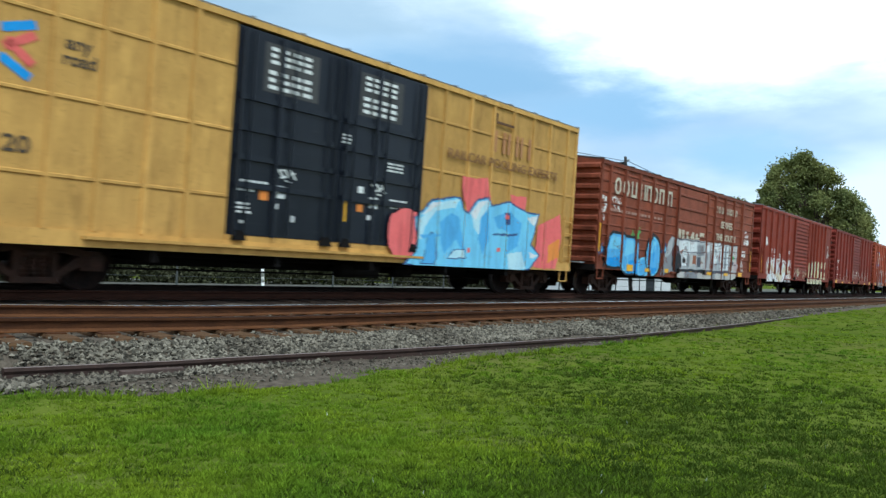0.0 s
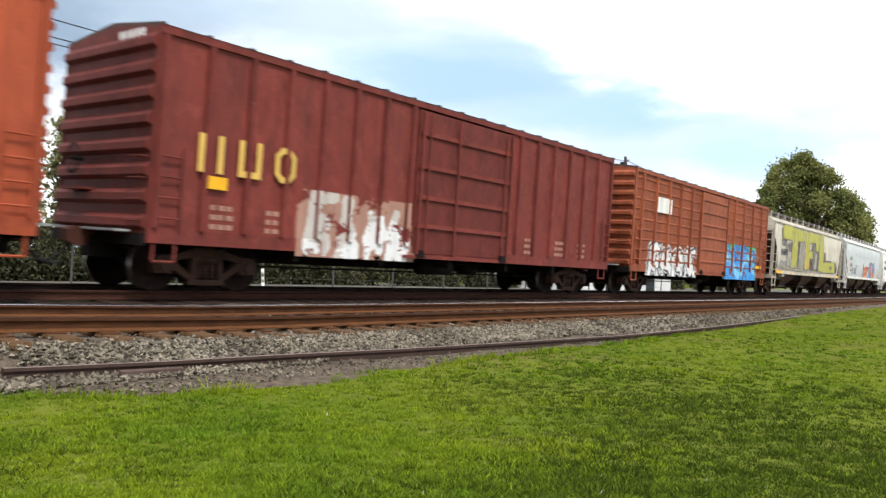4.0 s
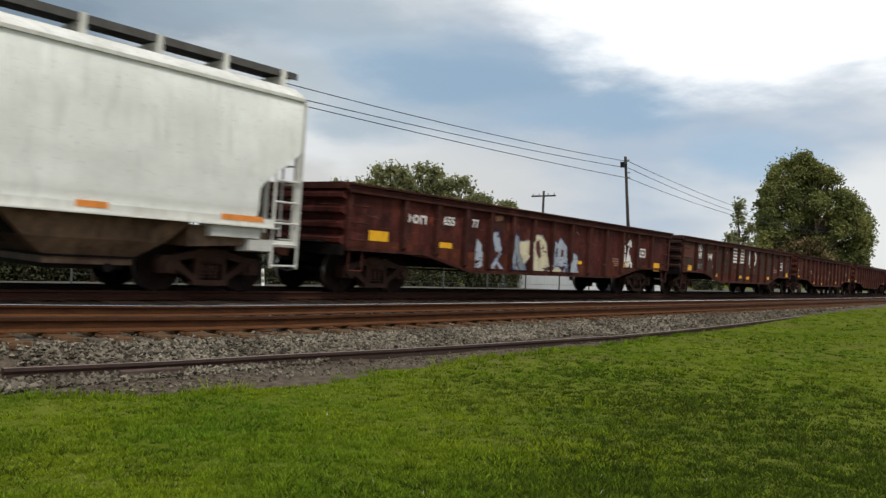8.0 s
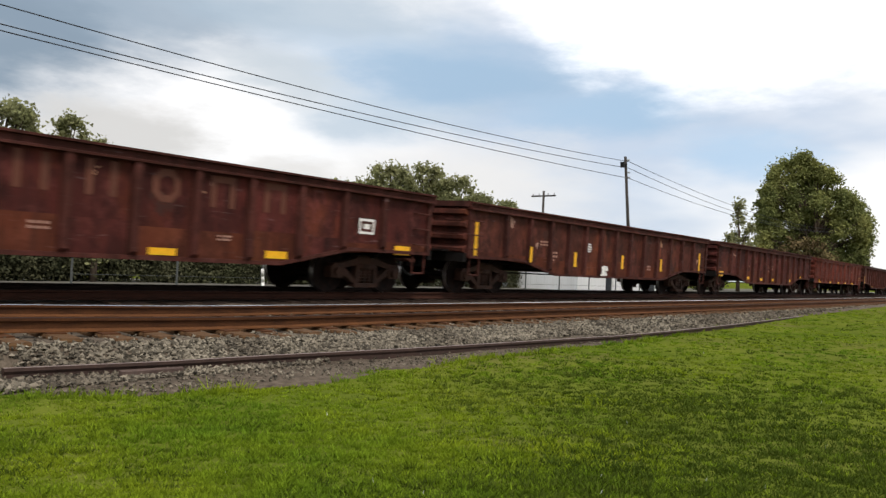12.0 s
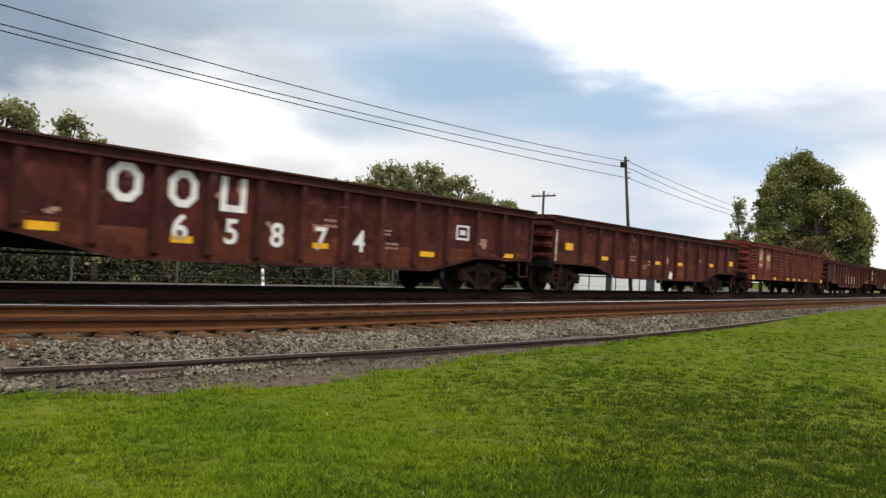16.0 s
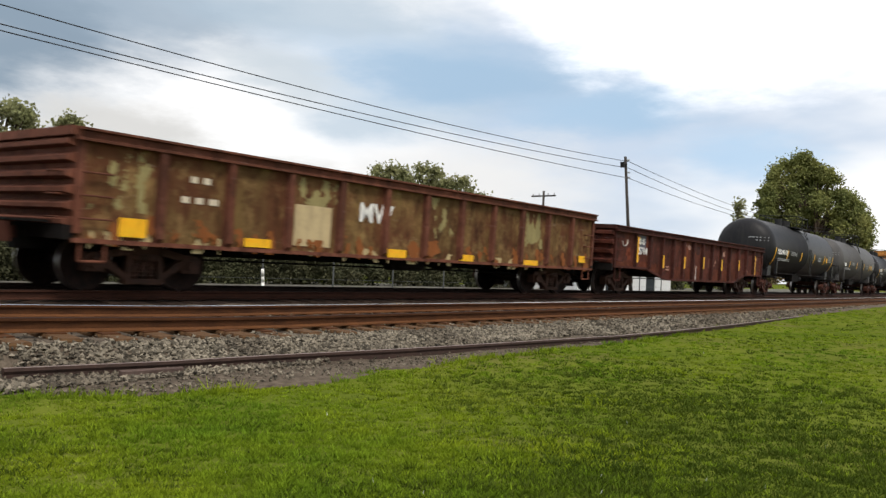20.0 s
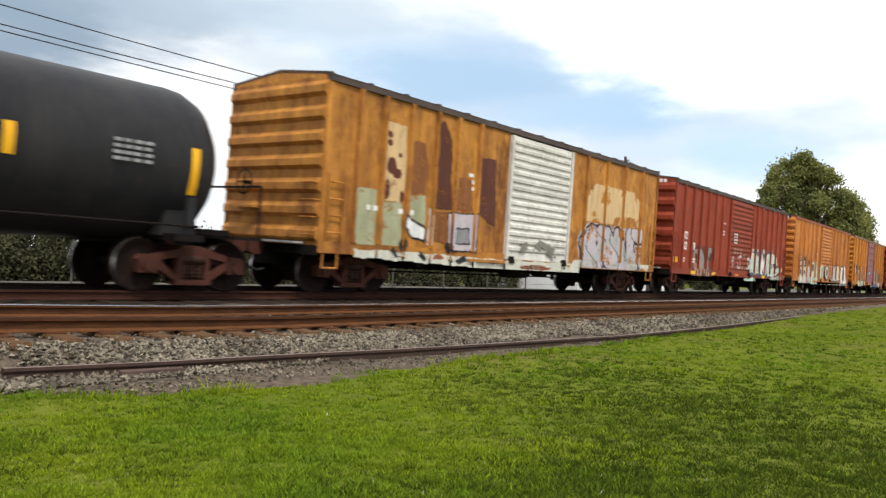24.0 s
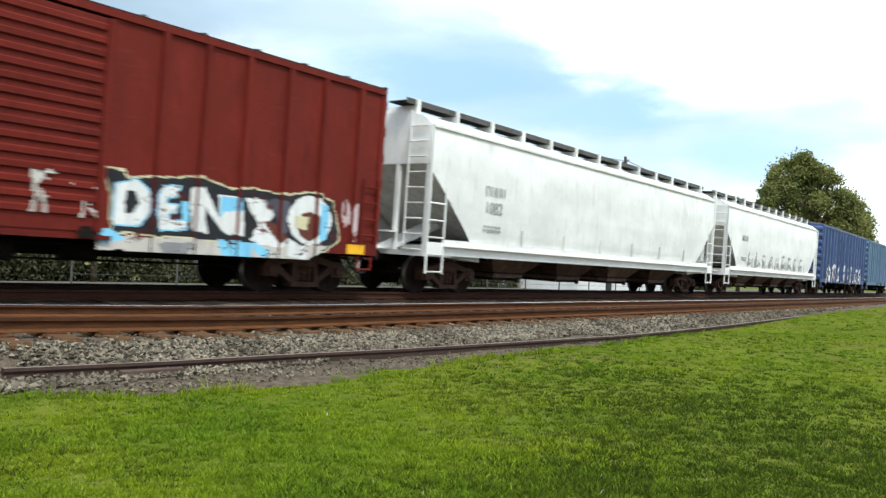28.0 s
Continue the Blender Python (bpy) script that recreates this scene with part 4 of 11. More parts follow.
def text_mesh(body, height, cache={}):
    """Characters of the built-in font as a mesh, centred, in x and z, facing -y."""
    if (body, height) not in cache:
        cu = bpy.data.curves.new("lettering", "FONT")
        cu.body, cu.size, cu.align_x, cu.align_y, cu.extrude, cu.offset = body, height * 1.42, "CENTER", "CENTER", 0.004, 0.026 * height
        ob = bpy.data.objects.new("lettering", cu)
        me = bpy.data.meshes.new_from_object(ob)
        me.transform(Matrix.Rotation(math.pi / 2, 4, "X"))
        bpy.data.objects.remove(ob)
        me.materials.clear()
        cache[(body, height)] = me
    return cache[(body, height)]


def letters(car, body, x, z, height, mt, y=-HALF, wide=1.0, label=""):
    """Stencilled characters: numerals one by one, a word as one stencil."""
    if body.isdigit() and len(body) > 1:
        w = [text_mesh(q, height) for q in ("00", "0")]
        w = [max(v.co.x for v in q.vertices) - min(v.co.x for v in q.vertices) for q in w]
        gap = (w[0] - w[1]) * wide
        for i, ch in enumerate(body):
            letters(car, ch, x + (i - (len(body) - 1) / 2) * gap, z, height, mt, y, wide, label)
        return
    me = text_mesh(body, height).copy()
    me.materials.append(mt)
    o = part("numeral" if body.isdigit() else "lettering", me, None, car, label, loc=Matrix.Translation((x, y - 0.006, z)) @ Matrix.Diagonal((wide, 1, 1, 1)))
    if len(body) > 1:
        tagged(o, kind="stuff")


def marks(car, x, z, w, h, rows, cols, mt, y=-HALF, name="stencil_mark", seed=0):
    """Small unreadable lines of stencilling as plain bars."""
    rnd, g = random.Random(seed + int(x * 100)), Geo()
    for i in range(rows):
        z1 = z + h / 2 - (i + 0.5) * h / rows
        for j in range(cols):
            x0 = x - w / 2 + j * w / cols
            g.box(x0, x0 + w / cols * rnd.uniform(0.55, 0.85), y - 0.008, y - 0.002, z1 - h / rows * 0.27, z1 + h / rows * 0.27)
    o = part(name, g, [mt], car)
    if rows * cols > 1:
        tagged(o, kind="stuff")
    return o


def blocks(car, xs, z, w, h, mt, y=-HALF, kinds=None):
    """A company's mark in plain shapes, one a letter: posts, arches and rings of its size and colour."""
    for i, x in enumerate(xs):
        g, t, kd = Geo(), w * 0.23, (kinds or "nuoh")[i % len(kinds or "nuoh")]
        kd = {"s": "o", "p": "n", "t": "h"}.get(kd, kd)
        a, b, y0, y1 = x - w / 2, x + w / 2, y - 0.009, y - 0.002
        if kd == "o":
            k, c = w * 0.30, []
            for q in (0.0, t):
                e, d, r = w / 2 - q, h / 2 - q, max(0.01, k - q * 0.6)
                c += [(x - e + r, y0, z - d), (x + e - r, y0, z - d), (x + e, y0, z - d + r), (x + e, y0, z + d - r), (x + e - r, y0, z + d), (x - e + r, y0, z + d), (x - e, y0, z + d - r), (x - e, y0, z - d + r)]
            g.add(c + [(px, y1, pz) for px, _, pz in c], [(i, (i + 1) % 8, (i + 1) % 8 + 8, i + 8) for i in range(8)] + [(i, i + 16, (i + 1) % 8 + 16, (i + 1) % 8) for i in range(8)])
            part("painted_shape", g, [mt], car)
            continue
        if kd in "uonhp":
            g.box(a, a + t, y0, y1, z - h / 2, z + h / 2)
        if kd in "uonh":
            g.box(b - t, b, y0, y1, z - h / 2, z + h / 2)
        if kd in "onp":
            g.box(a + t, b if kd == "p" else b - t, y0, y1, z + h / 2 - t, z + h / 2)
        if kd in "uo":
            g.box(a + t, b - t, y0, y1, z - h / 2, z - h / 2 + t)
        if kd == "p":
            g.box(b - t, b, y0, y1, z + t / 2, z + h / 2 - t)
        if kd == "t":
            g.box(a, b, y0, y1, z + h / 2 - t, z + h / 2).box(x - t / 2, x + t / 2, y0, y1, z - h / 2, z + h / 2 - t)
        if kd == "s":
            for q in (-1, 0, 1):
                g.box(a, b, y0, y1, z + q * (h / 2 - t / 2) - t / 2, z + q * (h / 2 - t / 2) + t / 2)
            g.box(a, a + t, y0, y1, z + t / 2, z + h / 2 - t).box(b - t, b, y0, y1, z - h / 2 + t, z - t / 2)
        part("painted_shape", g, [mt], car)


PLATE = Geo().tray(-0.5, 0.5, -0.006, 0.0, -0.5, 0.5, 0.0).mesh("reflector", M_YELLOW)


def reflectors(car, spots, y=-HALF):
    for x, z, w, h in spots:
        part("reflector", PLATE, None, car, loc=Matrix.Translation((x, y - 0.004, z)) @ Matrix.Diagonal((w, 1, h, 1)))


def seg_dist(px, pz, a, b):
    ax, az, bx, bz = *a, *b
    dx, dz = bx - ax, bz - az
    t = np.clip(((px - ax) * dx + (pz - az) * dz) / max(1e-6, dx * dx + dz * dz), 0, 1)
    return np.hypot(px - ax - t * dx, pz - az - t * dz)


def curl(pts, times=2):
    """Round the corners of a stroke."""
    for _ in range(times):
        q = [pts[0]]
        for a, b in zip(pts, pts[1:]):
            q += [(a[0] * 0.75 + b[0] * 0.25, a[1] * 0.75 + b[1] * 0.25), (a[0] * 0.25 + b[0] * 0.75, a[1] * 0.25 + b[1] * 0.75)]
        pts = q + [pts[-1]]
    return pts


def spray_strokes(rnd):
    """The strokes of one sprayed shape in a unit square: a bent stem, a bow and a tail, which spell nothing."""
    u = rnd.uniform
    stem = [(u(0.05, 0.3), u(-0.05, 0.1)), (u(0.1, 0.4), u(0.3, 0.5)), (u(0.0, 0.35), u(0.6, 0.8)), (u(0.1, 0.5), u(0.9, 1.05))]
    cx, cz, r = u(0.45, 0.65), u(0.35, 0.7), u(0.2, 0.34)
    a0, turn = u(0, 6.28), u(3.6, 6.0) * rnd.choice((-1, 1))
    bow = [(cx + r * math.cos(a0 + turn * k / 7), cz + r * 1.1 * math.sin(a0 + turn * k / 7)) for k in range(8)]
    tail = [(u(0.3, 0.6), u(0.3, 0.6)), (u(0.6, 0.95), u(0.1, 0.5)), (u(0.7, 1.05), u(-0.08, 0.2))]
    crown = [(u(0.0, 0.3), u(0.75, 1.0)), (u(0.4, 0.6), u(0.9, 1.1)), (u(0.8, 1.0), u(0.7, 1.05))]
    out = [curl(stem), curl(bow, 1), curl(tail)]
    return out + ([curl(crown)] if rnd.random() < 0.5 else [])


def profile_y(posts, x, base=HALF, depth=POST, half=0.06):
    """How far the side stands out at x, with its posts."""
    y = np.full_like(x, base)
    for p in posts:
        y = np.where(np.abs(x - p) < half, base + depth, y)
    return y


def graffiti(car, x0, x1, z0, z1, glyphs, fills, outline, posts=(), cloud=None, seed=0, thick=0.2, cell=0.032, label="", back=None, depth=POST, slant=0.1, base=HALF, worn=0.3, door=None):
    """Spray-painted lettering shapes on the side: outline, fill in one or more colours, and an optional cloud behind."""
    rnd = random.Random(seed)
    nx, nz = int((x1 - x0) / cell) + 14, int((z1 - z0) / cell) + 10
    X, Z = np.meshgrid(x0 - 7 * cell + (np.arange(nx) + 0.5) * cell, z0 - 4 * cell + (np.arange(nz) + 0.5) * cell, indexing="ij")
    wob = 0.05 * np.sin(X * 5.1 + seed) + 0.04 * np.sin(Z * 7.3 + seed * 2) + 0.03 * np.sin(X * 11 + Z * 6)
    dist = np.full_like(X, 9.0)
    n, w, h = len(glyphs), (x1 - x0) / len(glyphs), z1 - z0
    for i, gi in enumerate(glyphs):
        cx, sc = x0 + i * w, rnd.uniform(0.85, 1.08)
        lift = rnd.uniform(-0.05, 0.06) * h
        for stroke in spray_strokes(random.Random(seed * 31 + gi * 7 + i)):
            pts = [(cx + (a * 0.86 + 0.07 + (b - 0.5) * slant) * w, z0 + lift + b * sc * h * 0.93) for a, b in stroke]
            for a, b in zip(pts, pts[1:]):
                dist = np.minimum(dist, seg_dist(X, Z, a, b))
    d = dist + wob * 0.5
    rag = np.sin(X * 3.1 + seed) * np.sin(Z * 4.3 - seed) + 0.7 * np.sin(X * 9.7 + 2 * Z) * np.sin(Z * 11.3 - X * 3) + 0.6 * np.sin(X * 23 + 5 * np.sin(Z * 9)) * np.sin(Z * 27 + 4 * np.sin(X * 7))
    t = thick * min(h, w * 1.4) * 0.36
    line = 0.05 + 0.028 * h
    slot = np.zeros(X.shape, int)
    if cloud:
        slot[d < t + 0.26 + 0.10 * rag] = len(fills) + 2
    if outline:
        slot[d < t + line] = 1
    band = ((Z - z0) / h * len(fills) + 0.8 * np.sin(X * 2.2 + seed) + 0.35 * rag).clip(0, len(fills) - 1).astype(int)
    inside = d < t
    slot[inside] = 2 + band[inside]
    if outline:
        slot[inside & (np.abs(np.sin(X * 3.7 + Z * 2.1 + seed) * 0.6 + np.sin(Z * 5.3 - X) * 0.4) < 0.06)] = 1
        halo = (d > t + line) & (d < t + line + 0.05)
        slot[halo] = 1 + len(fills)
    slot[rag < -1.05 + 0.5 * worn] = 0
    yy = -profile_y(posts, X, base, depth) - 0.004
    if door:
        yy = np.where((X > door[0]) & (X < door[1]), -HALF - 0.105, yy)
    if base < HALF + 0.04:
        yy = np.where((Z < 1.1) & (yy > -HALF - 0.09), -HALF - 0.040 - (base - HALF) * 0.4, yy)
    slot[Z < z0] = 0
    ii, jj = np.nonzero(slot)
    q = cell / 2
    xs, zs, ys = X[ii, jj], Z[ii, jj], yy[ii, jj]
    v = np.stack([np.stack([xs + a * q, ys, zs + b * q], -1) for a, b in ((-1, -1), (1, -1), (1, 1), (-1, 1))], 1).reshape(-1, 3)
    g = Geo()
    g.v, g.f = v.tolist(), [(4 * k, 4 * k + 1, 4 * k + 2, 4 * k + 3) for k in range(len(xs))]
    g.m = (slot[ii, jj] - 1).tolist()
    tagged(part("graffiti", g, [outline or fills[0], *fills, cloud or fills[0]], car, label), kind="stuff")


def mural(car, shapes, posts=(), label="", base=HALF, depth=POST, cell=0.026, door=None, rag=0.012, worn=0.10):
    """Large spray-painted shapes laid over one another: (paint, corners or (cx, cz, rx, rz), outline paint, outline width)."""
    mats, boxes = [], []
    for mt, sh, line, wide in shapes:
        mats += [m for m in (mt, line) if m and m not in mats]
        boxes.append([(q[0], q[1]) for q in sh] if not isinstance(sh[0], (int, float)) else [(sh[0] - sh[2], sh[1] - sh[3]), (sh[0] + sh[2], sh[1] + sh[3])])
    xs, zs = [q[0] for b in boxes for q in b], [q[1] for b in boxes for q in b]
    x0, z0 = min(xs) - 0.1, max(0.69, min(zs) - 0.1)
    nx, nz = int((max(xs) + 0.1 - x0) / cell), int((max(zs) + 0.1 - z0) / cell)
    X, Z = np.meshgrid(x0 + (np.arange(nx) + 0.5) * cell, z0 + (np.arange(nz) + 0.5) * cell, indexing="ij")
    U = X + rag * (np.sin(Z * 7 + X * 3) + 0.5 * np.sin(Z * 17 - X * 11))
    W = Z + rag * (np.sin(X * 6 - Z * 2) + 0.5 * np.sin(X * 19 + Z * 13))
    slot = np.zeros(X.shape, int)
    for mt, sh, line, wide in shapes:
        if isinstance(sh[0], (int, float)):
            cx, cz, rx, rz = sh
            r = np.hypot((U - cx) / rx, (W - cz) / rz)
            inside, edge = r < 1, np.abs(r - 1) * min(rx, rz)
        else:
            inside, edge = np.zeros(X.shape, bool), np.full(X.shape, 9.0)
            for a, b in zip(sh, sh[1:] + sh[:1]):
                if a[1] != b[1]:
                    inside ^= ((a[1] > W) != (b[1] > W)) & (U < (b[0] - a[0]) * (W - a[1]) / (b[1] - a[1]) + a[0])
                edge = np.minimum(edge, seg_dist(U, W, a, b))
        if mt:
            slot[inside] = mats.index(mt) + 1
        if line:
            slot[edge < wide] = mats.index(line) + 1
    chip = np.sin(X * 5.3 + 2 * np.sin(Z * 4.1)) * np.sin(Z * 6.7 + X * 1.9) + 0.8 * np.sin(X * 21 + 5 * np.sin(Z * 11)) * np.sin(Z * 25 + 4 * np.sin(X * 9)) + 0.7 * np.sin(X * 47 + 3 * np.sin(Z * 31)) * np.sin(Z * 53 - 2 * np.sin(X * 29))
    slot[chip > 1.62 - 3.2 * worn] = 0
    yy = -profile_y(posts, X, base, depth) - 0.006
    if door:
        yy = np.where((X > door[0]) & (X < door[1]), -HALF - 0.107, yy)
    if base < HALF + 0.04:
        yy = np.where((Z < 1.1) & (yy > -HALF - 0.09), -HALF - 0.042 - (base - HALF) * 0.4, yy)
    ii, jj = np.nonzero(slot)
    q = cell / 2
    px, pz, py = X[ii, jj], Z[ii, jj], yy[ii, jj]
    g = Geo()
    g.v = np.stack([np.stack([px + a * q, py, pz + b * q], -1) for a, b in ((-1, -1), (1, -1), (1, 1), (-1, 1))], 1).reshape(-1, 3).tolist()
    g.f, g.m = [(4 * k, 4 * k + 1, 4 * k + 2, 4 * k + 3) for k in range(len(px))], (slot[ii, jj] - 1).tolist()
    tagged(part("graffiti", g, mats, car, label), kind="stuff")


def blotch(car, x0, x1, z0, z1, mt, posts=(), seed=0, cut=0.0, cell=0.04, name="overpaint", label="", depth=POST, streak=1.0, base=HALF):
    """An uneven patch of paint or wear on the side that follows its posts."""
    nx, nz = int((x1 - x0) / cell), int((z1 - z0) / cell)
    g = Geo()
    vs, fs = [], []
    for i in range(nx):
        x = x0 + (i + 0.5) * cell
        side = -float(profile_y(posts, np.array([x]), base, depth)[0]) - 0.003
        low = min(side, -HALF - 0.040)
        for j in range(nz):
            z = z0 + (j + 0.5) * cell
            e = min(x - x0, x1 - x, z - z0, z1 - z) * 1.4
            y = low if z < 1.1 and base == HALF and z0 < 0.95 else side
            if noise.noise(Vector((x * (1.8 if streak >= 1 else 4.5 if streak > 0.2 else 8.0), seed * 7.7, z * 1.8 * streak))) + 0.4 * noise.noise(Vector((x * 6, seed, z * 6 * streak))) + 0.22 * noise.noise(Vector((x * 17, seed, z * 17 * streak))) + min(0.5, e) > cut:
                k = len(vs)
                q = cell / 2
                vs += [(x - q, y, z - q), (x + q, y, z - q), (x + q, y, z + q), (x - q, y, z + q)]
                fs.append((k, k + 1, k + 2, k + 3))
    if fs:
        g.add(vs, fs)
        tagged(part(name, g, [mt], car, label), kind="stuff")


def ladder(car, x, z0, z1, mt, y=-HALF, w=0.42, n=None, name="ladder"):
    g = Geo()
    n = n or max(2, int((z1 - z0) / 0.38))
    for a in (-w / 2, w / 2):
        g.box(x + a - 0.02, x + a + 0.02, y - 0.09, y - 0.06, z0, z1)
    o = part(name, g, [mt], car)
    r = Geo()
    for i in range(n):
        z = z0 + (i + 0.5) * (z1 - z0) / n
        part("rung", Geo().rod((x - w / 2, y - 0.075, z), (x + w / 2, y - 0.075, z), 0.017, 6), [mt], o)
    return o


def grab_irons(car, xs, zs, mt, y=-HALF, w=0.45):
    for x in xs:
        for z in zs:
            g = Geo().path([(x - w / 2, y, z), (x - w / 2, y - 0.09, z), (x + w / 2, y - 0.09, z), (x + w / 2, y, z)], 0.016)
            part("grab_iron", g, [mt], car)


def ribbed_end(x, z0, z1, ribs, depth, out, w=HALF - 0.02):
    """A pressed-steel end: a plate with horizontal ribs that stand out of it."""
    pts = [(x, z0)]
    h = (z1 - z0) / ribs
    for i in range(ribs):
        a = z0 + i * h
        pts += [(x, a + h * 0.18), (x + out * depth, a + h * 0.34), (x + out * depth, a + h * 0.62), (x, a + h * 0.84)]
    pts += [(x, z1), (x - out * 0.06, z1), (x - out * 0.06, z0)]
    return Geo().slab(pts if out < 0 else pts[::-1], -w, w)


def boxcar(label, L, H, paint_mt, trim, roof_mt, door="single", door_x=(-0.2, 2.9), posts=None, ends=11, z0=0.84, bays=14, door_mt=None, post_half=0.06, post_deep=POST, sill="straight", hlines=0, roof_up=0.18, tone="dark", chord=None, door_up=0.12, rails=None):
    """A boxcar with outside posts. Its near side is -y; x grows towards the rear of the train."""
    car = thing("boxcar", label, "boxcar", "freight cars of the passing train")
    a, b = -L / 2, L / 2
    d0, d1 = door_x
    zt = H - 0.14
    xs = [a + 0.1 + (L - 0.2) * i / bays for i in range(bays + 1)] if posts is None else posts
    for y, sgn in ((-HALF, -1), (HALF, 1)):
        for u, v in ((a, d0), (d1, b)):
            part("side_wall", Geo().box(u, v, y, y - sgn * 0.08, z0 + 0.25, zt), [paint_mt], car)
            for zz in hlines if isinstance(hlines, list) else [z0 + 0.25 + (zt - z0 - 0.25) * (q + 0.5) / hlines for q in range(hlines)]:
                part("rib", Geo().sweep([(y + sgn * 0.022, zz - 0.02), (y + sgn * 0.022, zz + 0.02), (y, zz + 0.035), (y, zz - 0.035)][::-sgn], u + 0.02, v - 0.02), [paint_mt], car)
        part("side_sill", Geo().box(a, b, y + sgn * 0.035, y - sgn * 0.08, z0, z0 + 0.25), [trim], car)
        part("top_chord", Geo().box(a, b, y + sgn * 0.05, y - sgn * 0.08, zt, H), [chord or trim], car)
        for x in xs:
            if not d0 - 0.06 < x < d1 + 0.06:
                g = Geo()
                p = [(x - post_half, z0 + 0.25), (x + post_half, z0 + 0.25), (x + post_half, zt), (x - post_half, zt)]
                yo = y + sgn * post_deep
                c = post_half * 0.3
                vs = [(px, y, pz) for px, pz in p] + [(px - math.copysign(c, px - x), yo, pz) for px, pz in p]
                g.add(vs, [(4, 5, 6, 7), (0, 1, 5, 4), (1, 2, 6, 5), (2, 3, 7, 6), (3, 0, 4, 7)])
                part("side_post", g, [trim], car)
        # door
        dm = door_mt or paint_mt
        leafs = [(d0, d1)] if door in ("single", "plain", "plug1") else [(d0, (d0 + d1) / 2 - 0.02), ((d0 + d1) / 2 + 0.02, d1)]
        for u, v in leafs:
            yo = y + sgn * (0.05 if door != "plug" else 0.03)
            dr = part("door", Geo().box(u, v, yo, y - sgn * 0.06, z0 + door_up, zt - 0.05), [dm], car)
            if door in ("single", "plain"):
                nr = 15 if door == "single" else 6
                dh = (zt - z0 - 0.4) / nr
                for q in range(nr):
                    zz = z0 + 0.3 + dh * (q + 0.5)
                    t = 0.32 * dh if door == "single" else 0.05
                    part("rib", Geo().sweep([(yo + sgn * 0.035, zz - t * 0.6), (yo + sgn * 0.035, zz + t * 0.6), (yo, zz + t), (yo, zz - t)][::-sgn], u + 0.14, v - 0.14), [dm], dr)
                for e in (u + 0.05, v - 0.05):
                    part("door_edge", Geo().box(e - 0.05, e + 0.05, yo + sgn * 0.05, yo, z0 + 0.12, zt - 0.05), [dm], dr)
            else:
                for rx in ((u + 0.32, (u + v) / 2, v - 0.32) if v - u < 3 else (u + 0.35, v - 0.35)):
                    part("lock_rod", Geo().rod((rx, yo + sgn * 0.075, z0 + door_up + 0.06), (rx, yo + sgn * 0.075, zt - 0.1), 0.022, 6), [dm], dr)
                for zz in rails or (z0 + 0.75, z0 + 1.4, z0 + 2.1, z0 + 2.85):
                    if zz < zt - 0.4:
                        part("door_rail", Geo().box(u + 0.06, v - 0.06, yo + sgn * 0.05, yo, zz - 0.05, zz + 0.05), [dm], dr)
                for xr in (u + 0.1, u + (v - u) * 0.38, v - 0.1):
                    part("lock_rod", Geo().rod((xr, yo + sgn * 0.07, z0 + door_up - 0.02), (xr, yo + sgn * 0.07, zt - 0.08), 0.03, 8), [dm], dr)
            for xr in (u + 0.25, v - 0.25):
                part("roller", Geo().slab([(xr - 0.14, z0 + door_up - 0.10), (xr + 0.14, z0 + door_up - 0.10), (xr + 0.06, z0 + door_up + 0.08), (xr - 0.06, z0 + door_up + 0.08)], min(yo + sgn * 0.09, yo - sgn * 0.02), max(yo + sgn * 0.09, yo - sgn * 0.02)), [M_UNDER], dr)
        if door_up > 0.25:
            part("door_sill", Geo().box(d0, d1, y + sgn * 0.02, y - sgn * 0.06, z0 + 0.25, z0 + door_up - 0.006), [trim], car)
            part("door_track", Geo().box(d0 - 2.55, d1 + 0.15, y + sgn * 0.12, y + sgn * 0.036, z0 + 0.12, z0 + 0.17), [trim], car)
        else:
            part("door_track", Geo().box(d0 - (1.6 if door == "single" else 0.3), d1 + 0.15, y + sgn * 0.10, y + sgn * 0.036, z0 + 0.0, z0 + 0.07), [trim], car)
    # ends, roof, floor
    for x, o in ((a, -1), (b, 1)):
        part("end_wall", ribbed_end(x, z0 + 0.12, H - 0.05, ends, 0.10, o), [paint_mt], car)
        part("end_gable", Geo().add([(x, -HALF, H - 0.05), (x, HALF, H - 0.05), (x, HALF, H), (x, 0, H + roof_up), (x, -HALF, H)] + [(x - o * 0.06, y, z) for y, z in ((-HALF, H - 0.05), (HALF, H - 0.05), (HALF, H), (0, H + roof_up), (-HALF, H))],
                                    [(0, 1, 2, 3, 4), (9, 8, 7, 6, 5)] + [(i, i + 5, (i + 1) % 5 + 5, (i + 1) % 5) for i in range(5)]), [paint_mt], car)
        for y in (-HALF, HALF):
            part("corner_post", Geo().box(x - 0.02 if o < 0 else x - 0.10, x + 0.10 if o < 0 else x + 0.02, y - 0.03, y + 0.03, z0, H - 0.14), [trim], car)
        part("end_sill", Geo().box(min(x, x + o * 0.10), max(x, x + o * 0.10), -HALF, HALF, z0 - 0.05, z0 + 0.14), [M_UNDER], car)
        part("crossover_platform", Geo().box(min(x + o * 0.1, x + o * 0.38), max(x + o * 0.1, x + o * 0.38), -1.2, 1.2, z0 + 0.16, z0 + 0.20), [M_GREY], car)
        part("brake_step", Geo().box(min(x, x + o * 0.3), max(x, x + o * 0.3), 0.2, 0.9, z0 + 0.85, z0 + 0.89), [trim], car)
        yl = -HALF + 0.28
        lg = Geo()
